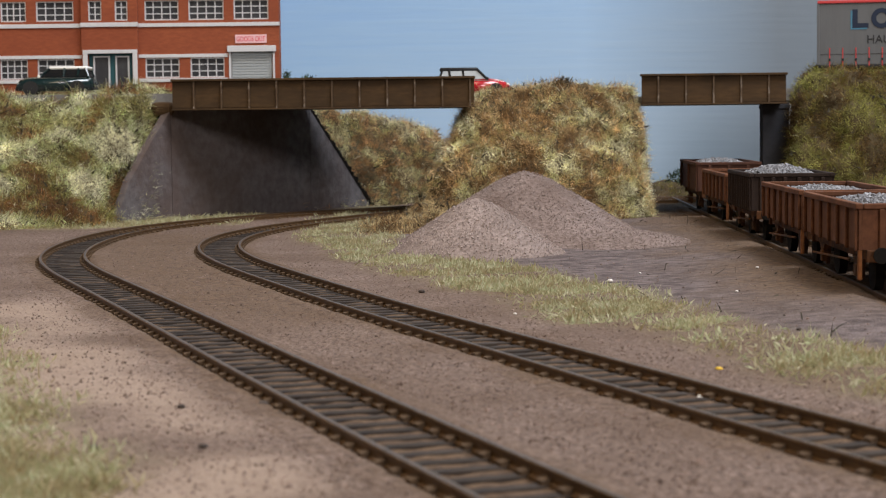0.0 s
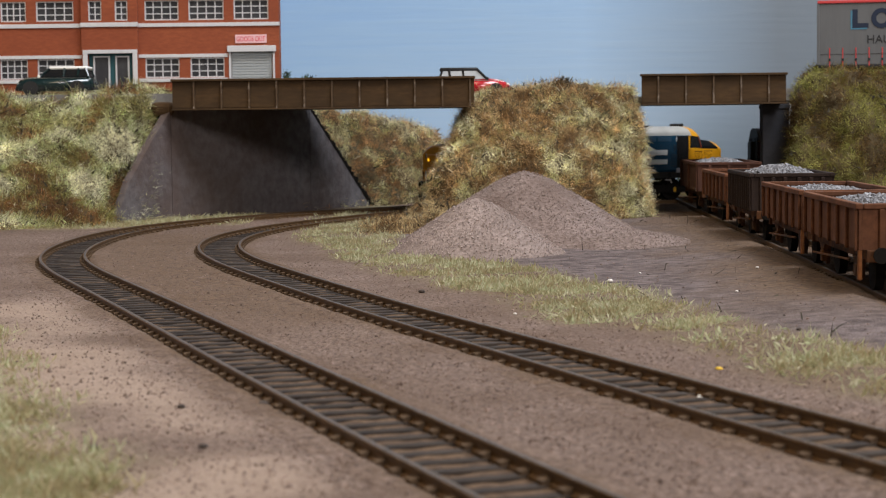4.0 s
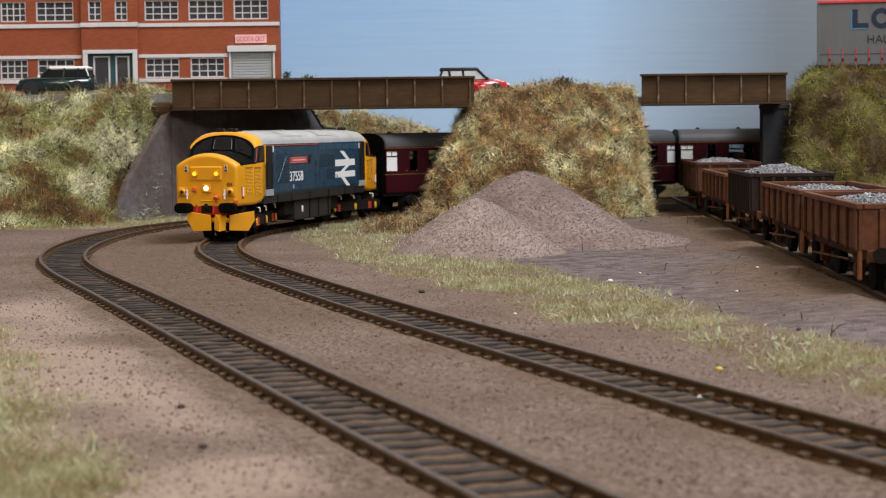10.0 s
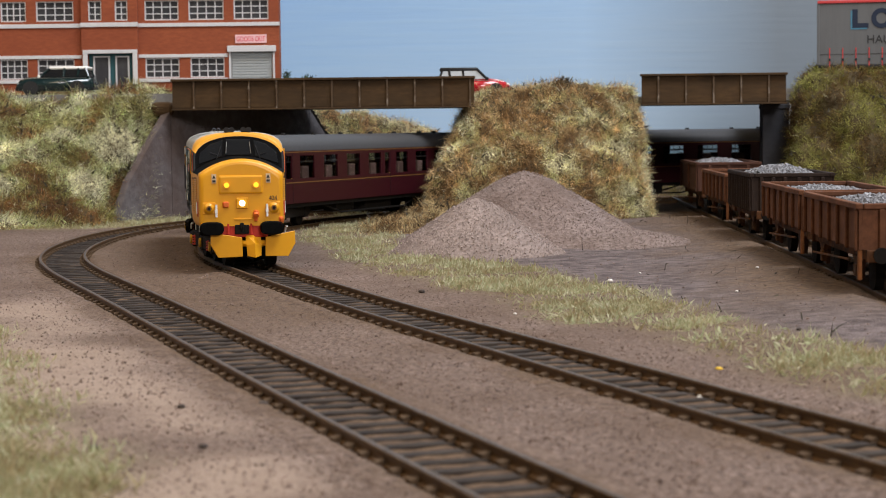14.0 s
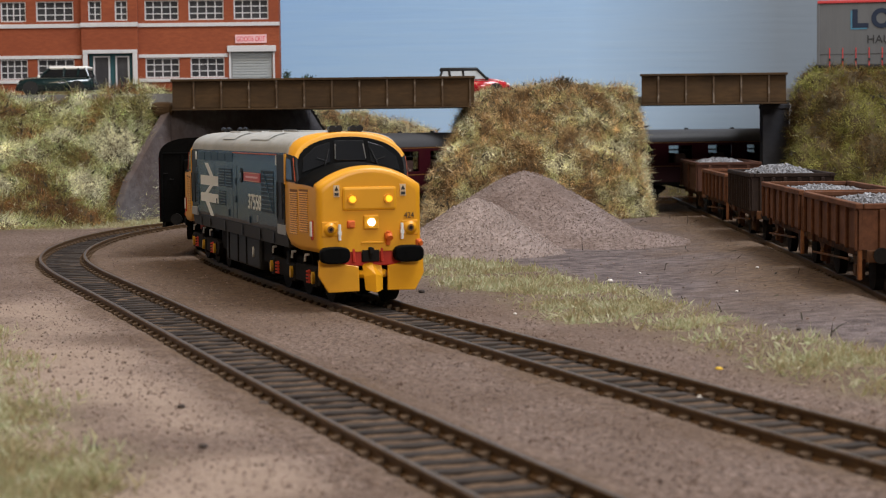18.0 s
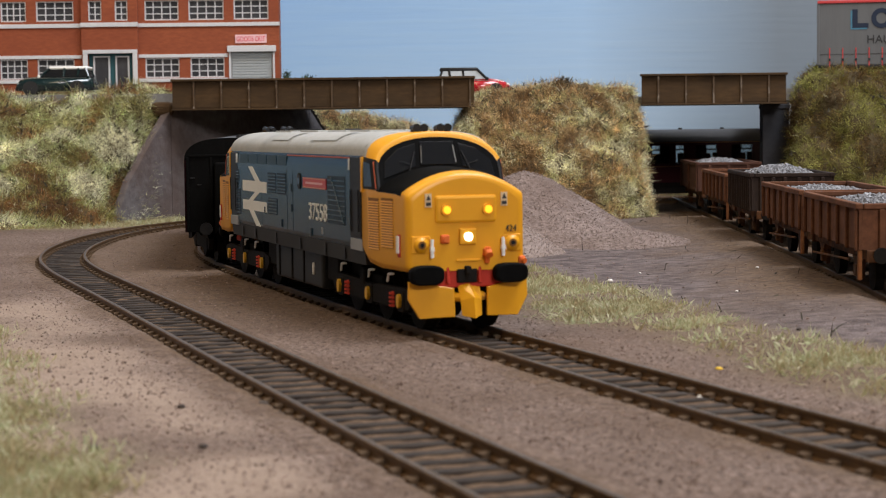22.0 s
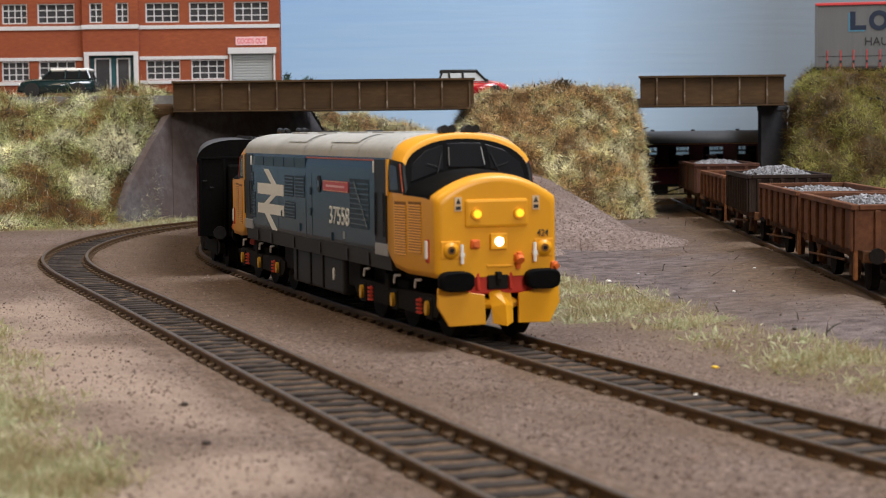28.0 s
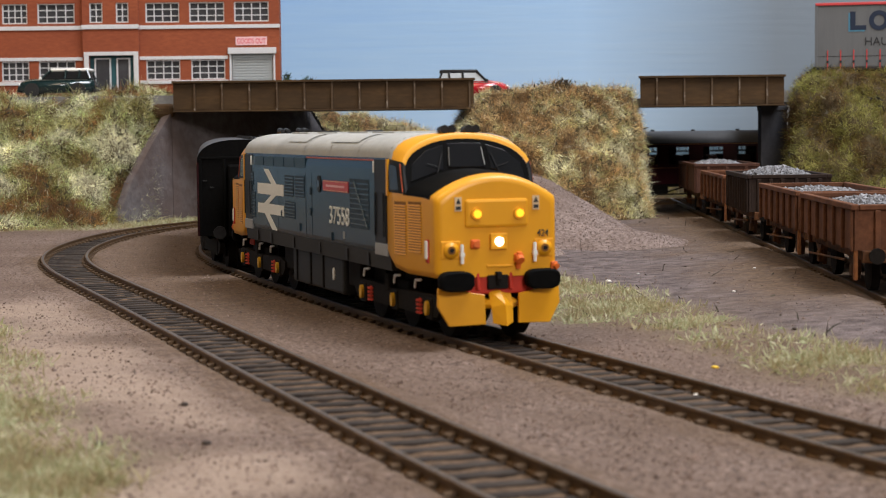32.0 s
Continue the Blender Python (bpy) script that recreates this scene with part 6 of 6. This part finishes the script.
    return c


# opaque pale colour stands for sky light through the red car's windows
M_CARGLASS = mat("pale_sky_window", (0.40, 0.43, 0.45), (0.5, 0.53, 0.55), fine=120, rough=0.1)
hatchback("hatchback_car", "small dark green hatchback with a white roof before the works", -235.0, 1126, 47.0, M_CARG, M_WHITE, -1, 76.3)
hatchback("hatchback_car", "small red hatchback with a black roof crossing the bridge", 19.6, 1140, 46.2, M_CARR, M_BLACK, 1, 71.2)


# ---- lorry trailer ----
def trailer():
    t = thing("lorry_trailer", "grey curtain-sided lorry trailer with navy lettering on the bank", "lorry trailer", mpose(235.5, 1150, 75.2, -11.8))
    part("curtain_side", boxed(0, 160, 0, 1.0, 15.2, 53.0), M_TRAILER, t, "grey curtain side")
    part("body", boxed(0.6, 160, 1.1, 32, 15.0, 53.2, 0.4), M_TRAILER, t)
    part("top_rail", boxed(-0.4, 160, -0.8, 32.5, 53.2, 55.0, 0.3), M_PLATE, t, "red top rail")
    part("bottom_rail", boxed(0, 160, -0.4, 32, 13.4, 15.0, 0.2), M_GREYL, t)
    part("corner_post", boxed(-0.6, 1.0, -0.5, 1.0, 15.0, 53.2, 0.2), M_TRAILER, t)
    for k in range(11):
        x = 7.2 + k * 8.0
        st = part("curtain_strap", boxed(x - 0.28, x + 0.28, -0.45, 0.0, 13.6, 25.6), M_PLATE, t, "red curtain strap")
        part("strap_buckle", boxed(x - 0.6, x + 0.6, -0.7, -0.1, 17.6, 19.0), M_GREYL, st)
    part("strap_band", boxed(0, 160, -0.12, 0.0, 21.4, 21.7), M_GREYL, t)
    # letters as plain block shapes
    bm = bmesh.new()
    box(bm, 21.0, 24.2, -0.3, 0, 37.8, 49.2)
    box(bm, 24.2, 30.8, -0.3, 0, 37.8, 40.6)
    part("lettering", bm, M_NAVY, t, "navy block letter")
    bm = bmesh.new()
    box(bm, 19.9, 20.9, -0.2, 0, 36.8, 48.4)
    box(bm, 20.9, 29.9, -0.2, 0, 36.8, 37.7)
    part("letter_edge", bm, M_CYAN, t, "pale blue letter shadow")
    bm = bmesh.new()
    n = 28
    ro, ri = [], []
    for i in range(n):
        a = 2 * math.pi * i / n
        ro.append((38.6 + 6.2 * math.cos(a), 43.5 + 6.2 * math.sin(a)))
        ri.append((38.6 + 3.2 * math.cos(a), 43.5 + 3.4 * math.sin(a)))
    vo = [[bm.verts.new((x, y, z)) for x, z in r] for r in (ro, ri) for y in (-0.3, 0.0)]
    for i in range(n):
        j = (i + 1) % n
        bm.faces.new((vo[0][i], vo[0][j], vo[2][j], vo[2][i]))
        bm.faces.new((vo[0][i], vo[0][j], vo[1][j], vo[1][i]))
        bm.faces.new((vo[2][i], vo[2][j], vo[3][j], vo[3][i]))
    part("lettering", bm, M_NAVY, t, "navy ring letter")
    lettering("HAU", 5.0, M_GREYL, 14.0, "lettering", t, Matrix.Translation((37.1 * MM, -0.1 * MM, 30.6 * MM)), "dark grey capitals")
    for x in (104, 118, 132):
        for y in (4, 28):
            w = part("wheel", rod(bmesh.new(), (x, y - 2.4, 6.2), (x, y + 2.4, 6.2), 6.2, 20), M_TYRE, t, "black tyre")
            part("rim", rod(bmesh.new(), (x, y - 2.7, 6.2), (x, y + 2.7, 6.2), 3.0, 12), M_SILVER, w)
    part("chassis_rail", boxed(4, 156, 8, 24, 9.0, 13.3, 0.3), M_UNDER, t)
    for y in (6, 26):
        part("landing_leg", boxed(30, 32.5, y - 1.2, y + 1.2, 0, 13.3, 0.2), M_UNDER, t)
    part("under_box", boxed(3.5, 20, 2, 30, 9.6, 13.3, 0.5), M_UNDER, t)
    return t


trailer()


# ---- wagons in the siding ----
def stones(rng, n, half_l, half_w, z, h, size):
    p = []
    while len(p) < n:
        x, y = rng.uniform(-half_l, half_l), rng.uniform(-half_w, half_w)
        k = max(0.0, 1 - (x / half_l) ** 2) * max(0.0, 1 - (y / half_w) ** 2)
        p.append((x, y, z + h * k ** 0.7 + rng.uniform(-0.5, 0.4)))
    return grains(p, rng, size, M_STONE)


def wagon(name, label, y0, y1, z_top, paint, ribs, load, seed, z_low=13.5, tall=False):
    """An open wagon along the siding from station y0 to y1; x runs along it."""
    half = (y1 - y0) / 2 - 4.0
    yc = (y0 + y1) / 2
    xc = 121 + (yc - 530) * 0.0437 + 17.2
    w = thing(name, label, "goods wagon", mpose(xc, yc, ZR, 90 - 2.5), group="wagons in the siding")
    hw = 17.1
    rng = np.random.default_rng(seed)
    for s in (-1, 1):
        y0_, y1_ = sorted((s * (hw - 0.9), s * hw))
        sd = part("side_panel", boxed(-half, half, y0_, y1_, z_low, z_top), paint, w, "rusty side panel")
        part("top_lip", boxed(-half - 0.4, half + 0.4, min(s * (hw - 1.2), s * (hw + 1.1)), max(s * (hw - 1.2), s * (hw + 1.1)), z_top - 1.5, z_top + 0.3, 0.35), paint, sd, "folded top lip")
        for k in range(ribs):
            x = -half + 1.4 + (2 * half - 2.8) * k / (ribs - 1)
            bm = bmesh.new()
            d = 1.1 if not tall else 1.0
            prism(bm, [(x - 0.55, z_low - 0.4), (x + 0.55, z_low - 0.4), (x + 0.55, z_top - 1.5), (x - 0.55, z_top - 1.5)], min(s * hw, s * (hw + d)), max(s * hw, s * (hw + d)))
            bmesh.ops.bevel(bm, geom=list(bm.edges), offset=0.25, segments=1, affect="EDGES")
            part("rib", bm, paint, sd)
        part("sole_bar", boxed(-half - 1, half + 1, s * 13.2 - 0.8, s * 13.2 + 0.8, 10.2, z_low), M_RUSTFRAME, w, "dark rusty sole bar")
        for a in (-half * 0.62, half * 0.62):
            bm = bmesh.new()
            prism(bm, [(a - 4.2, 10.4), (a - 1.6, 3.6), (a + 1.6, 3.6), (a + 4.2, 10.4)], min(s * 12.2, s * 13.4), max(s * 12.2, s * 13.4))
            part("axle_guard", bm, M_RUSTFRAME, w, "rusty axle guard")
            bm = boxed(a - 2.1, a + 2.1, min(s * 12.6, s * 15.0), max(s * 12.6, s * 15.0), 4.4, 8.2, 0.4)
            part("axlebox", bm, M_RUSTFRAME, w)
            bm = bmesh.new()
            for i in range(4):
                box(bm, a - 5.4 + i * 0.9, a + 5.4 - i * 0.9, min(s * 13.0, s * 14.6), max(s * 13.0, s * 14.6), 10.0 - i * 0.55, 10.5 - i * 0.55)
            part("leaf_spring", bm, M_RUSTFRAME, w)
            bm = bmesh.new()
            rod(bm, (a, 7.0 * s, 6.2), (a, 9.6 * s, 6.2), 6.2, 22)
            part("wheel", bm, M_UNDER, w, "dark spoked wheel")
        bm = bmesh.new()
        rod(bm, (-half * 0.5, 15.4 * s, 9.0), (half * 0.9, 15.4 * s, 6.6), 0.4, 6)
        part("brake_lever", bm, M_RUSTFRAME, w)
        # orange-stained drop legs below the end corner
        if s > 0 and ribs == 7:
            part("end_strut", boxed(-half + 0.4, -half + 2.4, 16.0, 17.2, 4.6, z_low, 0.3), M_STRUT, w, "orange rusted end strut")
    for f in (-1, 1):
        x0_, x1_ = sorted((f * (half - 0.9), f * half))
        en = part("end_panel", boxed(x0_, x1_, -hw + 0.95, hw - 0.95, z_low, z_top), paint, w, "rusty end panel")
        part("top_lip", boxed(min(f * (half - 1.2), f * (half + 0.9)), max(f * (half - 1.2), f * (half + 0.9)), -hw + 1.3, hw - 1.3, z_top - 1.4, z_top + 0.25, 0.3), paint, en)
        for y in (-10.5, 0, 10.5) if not tall else (-13, -8, -3, 3, 8, 13):
            part("end_rib", boxed(min(f * half, f * (half + 1.2)), max(f * half, f * (half + 1.2)), y - 0.8, y + 0.8, z_low, z_top - 1.5, 0.2), paint, en)
        part("headstock", boxed(min(f * (half - 1), f * (half + 1.4)), max(f * (half - 1), f * (half + 1.4)), -15, 15, 9.8, z_low - 0.02, 0.3), M_RUSTFRAME, w)
        for y in (-11.2, 11.2):
            bm = bmesh.new()
            rod(bm, (f * (half + 1), y, 12.0), (f * (half + 3.6), y, 12.0), 1.2, 12)
            rod(bm, (f * (half + 3.4), y, 12.0), (f * (half + 4.2), y, 12.0), 2.4, 18)
            part("buffer", bm, M_UNDER, w, "black buffer")
        part("coupling", boxed(min(f * (half + 1.4), f * (half + 3.8)), max(f * (half + 1.4), f * (half + 3.8)), -0.9, 0.9, 9.4, 11.4, 0.3), M_UNDER, w)
    part("floor", boxed(-half + 0.8, half - 0.8, -hw + 1, hw - 1, z_low, z_low + 1.0), paint, w)
    if load:
        part("load_bed", boxed(-half + 1.2, half - 1.2, -hw + 1.3, hw - 1.3, z_low + 1.0, z_top - 3.6), M_STONE, w)
        ob = new("ballast_load", stones(rng, 3600, half - 1.6, hw - 1.6, z_top - 3.6, load, 0.62))
        ob.parent = w
        tagged(ob, "heaped pale grey ballast stones", kind="stuff")
    return w


M_STRUT = mat("orange_rust", (0.16, 0.055, 0.016), (0.24, 0.088, 0.024), fine=400, rough=0.9)
wagon("open_wagon", "orange-brown ribbed open wagon with grey ballast, standing in the siding", 528, 636, 26.8, M_RUST_A, 7, 3.6, 11)
wagon("open_wagon", "orange-brown ribbed open wagon with a low ballast load", 638, 746, 26.9, M_RUST_A, 7, 3.0, 12)
wagon("mineral_wagon", "dark brown close-ribbed mineral wagon heaped with grey ballast", 778, 868, 29.2, M_RUST_B, 13, 6.0, 13, tall=True)
wagon("open_wagon", "orange-brown ribbed open wagon, nearly empty, coupled in the siding", 873, 992, 26.5, M_RUST_A, 7, 0, 14)
wagon("mineral_wagon", "plain brown mineral wagon with some ballast, below a bridge", 1017, 1129, 29.3, M_RUST_C, 3, 4.6, 15)


# ---- bushes and small litter on the ground ----
def clump(name, label, x, y, z, r, n, seed, material=M_BUSH, size=1.4):
    rng = np.random.default_rng(seed)
    d = rng.normal(size=(n, 3))
    d /= np.linalg.norm(d, axis=1)[:, None]
    p = d * rng.uniform(0.2, 1.0, (n, 1)) ** 0.6 * np.array(r)
    p[:, 2] = np.abs(p[:, 2])
    c = thing(name, label, "bush", mpose(x, y, z))
    ob = new("foliage", fibre_mesh(p, p / (np.linalg.norm(p, axis=1)[:, None] + 1e-6) + np.array([0, 0, 0.4]), rng, size * 1.6, size * 0.35, material, 0.8))
    ob.parent = c
    bm = bmesh.new()
    for _ in range(6):
        q = rng.normal(size=3) * np.array(r) * 0.5
        rod(bm, (0, 0, -1), (q[0], q[1], abs(q[2]) + 0.5), 0.35, 5, 0.12)
    part("stems", bm, M_TWIG, c)
    return c


clump("bush", "dark green bush at the corner of the works", -99, 1184, 75.2, (5, 3, 16), 420, 21, size=1.6)
clump("bush", "low dark green hedge behind the bridge", -88, 1186, 75.2, (9, 3, 13.5), 520, 22, size=1.4)
clump("bush", "tiny dark bush on the crest of the bank", 72, 1088, 76.5, (6.5, 3, 6), 240, 23, M_TWIG, 1.3)
clump("bush", "tiny dark tuft on the crest of the bank", 40, 1088, 76, (3, 2, 2.5), 40, 24, M_TWIG, 0.8)
clump("bush", "dark bush beside the pier", 175, 1362, 12, (9, 5, 9), 200, 26, M_BUSH, 1.6)
clump("bush", "dark heather tuft at the foot of the bank", -30, 1000, 0, (7, 5, 3.5), 60, 27, M_TWIG, 0.9)
clump("bush", "brown dead tuft between bank and heap", -16, 985, 0, (12, 8, 4), 80, 28, M_TWIG, 0.9)



def pebble(name, label, x, y, r, material, squash=0.7, seed=0):
    bm = bmesh.new()
    bmesh.ops.create_icosphere(bm, subdivisions=2, radius=r)
    for v in bm.verts:
        k = 1 + 0.22 * noise.noise(v.co * (1.2 / r) + Vector((seed, 0, 0)))
        v.co *= k
        v.co.z = v.co.z * squash + r * squash * 0.8 + ground_height(x, y)
        v.co.x += x
        v.co.y += y
    me = mesh_of(bm, material, True)
    return tagged(new(name, me), label, "pebble")


M_PEBBLE = mat("pale_pebble", (0.62, 0.58, 0.54), (0.70, 0.66, 0.62), rough=0.7)
M_DARKP = mat("dark_pebble", (0.05, 0.038, 0.032), (0.08, 0.06, 0.05), rough=0.9)
M_TAN = mat("tan_pebble", (0.45, 0.25, 0.12), (0.5, 0.3, 0.15), rough=0.8)
M_YBIT = mat("yellow_fleck", (0.75, 0.48, 0.03), rough=0.6)
pebble("bead", "tiny round white bead between the rails", 50, 356, 0.8, M_WHITE, 1.0)
pebble("fleck", "bright yellow fleck on the soil", 59, 391, 0.9, M_YBIT, 0.4)
for k, (x, y, r, m_) in enumerate(((-109, 867, 1.2, M_PEBBLE), (-68, 478, 1.1, M_PEBBLE), (-12, 343, 1.6, M_PEBBLE), (-31, 352, 1.0, M_PEBBLE), (-35, 350, 1.7, M_DARKP), (-7, 584, 1.6, M_DARKP), (-46, 452, 0.9, M_TAN),
                                   (-50, 470, 0.9, M_PEBBLE), (56, 614, 1.6, M_PEBBLE), (-20, 365, 0.8, M_PEBBLE), (-103, 838, 0.9, M_PEBBLE), (-94, 830, 1.0, M_DARKP), (26, 398, 0.9, M_PEBBLE), (36, 384, 0.9, M_TAN),
                                   (-58, 300, 1.5, M_DARKP), (-50, 345, 1.2, M_DARKP), (-40, 300, 1.3, M_DARKP), (20, 512, 0.9, M_PEBBLE), (88, 452, 1.0, M_DARKP), (90, 560, 0.9, M_PEBBLE), (110, 640, 1.0, M_PEBBLE), (70, 650, 0.8, M_PEBBLE))):
    pebble("pebble", {"pale_pebble": "small pale stone on the ground", "dark_pebble": "small dark clod on the ground", "tan_pebble": "small tan stone on the ballast"}[m_.name], x, y, r * 0.65, m_, 0.6, k)


def litter():
    rng = np.random.default_rng(31)
    p = []
    while len(p) < 260:
        y = rng.uniform(330, 1000)
        x = rng.uniform(-0.2, 0.26) * y
        z3 = zones(x, y)
        if rng.random() < 0.25 * z3[0] + 0.6 * z3[1]:
            p.append((x, y, ground_height(x, y) + 0.3))
    p = np.array(p)
    ob = new("twig_litter", fibre_mesh(p, np.tile((0.0, 0, 0.05), (len(p), 1)), rng, 4.0, 0.22, M_TWIG, 1.0))
    tagged(ob, "scattered dark twigs and dead leaves", "twigs", kind="stuff")


litter()


# ---- what moves ----
LOCO_S = ((0.0, 1346.2), (1.0, 1280.2), (2.0, 1214.1), (3.0, 1147.3), (3.5, 1113.2), (4.5, 1046.6), (5.5, 980.2), (6.0, 947.4), (6.5, 916.0), (7.0, 889.3), (7.5, 865.9), (8.0, 844.9),
          (8.5, 824.3), (9.0, 803.3), (9.5, 782.7), (10.0, 762.7), (10.5, 742.0), (11.0, 720.5), (11.5, 699.0), (12.0, 677.0), (12.5, 656.3), (13.0, 633.6), (13.5, 608.8), (14.0, 583.0),
          (14.5, 557.6), (15.0, 533.6), (15.5, 511.3), (16.0, 490.8), (16.5, 472.1), (17.0, 455.4), (17.5, 440.3), (18.0, 426.5), (18.5, 413.2), (19.0, 400.5), (19.5, 388.8), (20.0, 378.3),
          (20.5, 369.1), (21.0, 361.3), (21.5, 354.2), (22.0, 347.2), (22.5, 340.5), (23.0, 334.4), (23.5, 329.8), (24.0, 327.4), (24.5, 326.5), (25.0, 326.5), (32.0, 326.5))


def spot(s):
    s = min(max(s, 0.0), len(LINE_B) - 1.001)
    i = int(s)
    f = s - i
    return LINE_B[i] * (1 - f) + LINE_B[i + 1] * f


def rows_of(behind, bogie_half):
    """Poses of a vehicle whose middle is that far behind the locomotive's, and of its two bogies in its own space."""
    rows, lead, trail = [], [], []
    for t, s in LOCO_S:
        a, b = spot(s + behind - bogie_half), spot(s + behind + bogie_half)
        yaw = math.atan2(a[1] - b[1], a[0] - b[0])
        rows.append((t, pose((a[0] + b[0]) / 2 * MM, (a[1] + b[1]) / 2 * MM, ZR * MM, 0, 0, math.degrees(yaw))))
        for q, out, u in ((a, lead, bogie_half), (b, trail, -bogie_half)):
            own = math.atan2(-math.cos(q[2]), -math.sin(q[2]))
            turn = (own - yaw + math.pi) % (2 * math.pi) - math.pi
            out.append((t, pose(u * MM, 0, 0, 0, 0, math.degrees(turn))))
    return rows, lead, trail


def motions():
    for k, vehicle in enumerate([LOCO] + COACHES):
        half = 73.0 if k == 0 else 93.0
        behind = 0.0 if k == 0 else 265.0 + (k - 1) * 262.0
        rows, lead, trail = rows_of(behind, half)
        walk(vehicle, rows)
        pair = sorted([o for o in vehicle.children if o.name.startswith("bogie")], key=lambda o: -o.matrix_basis.translation.x)
        walk(pair[0], lead)
        walk(pair[1], trail)


motions()
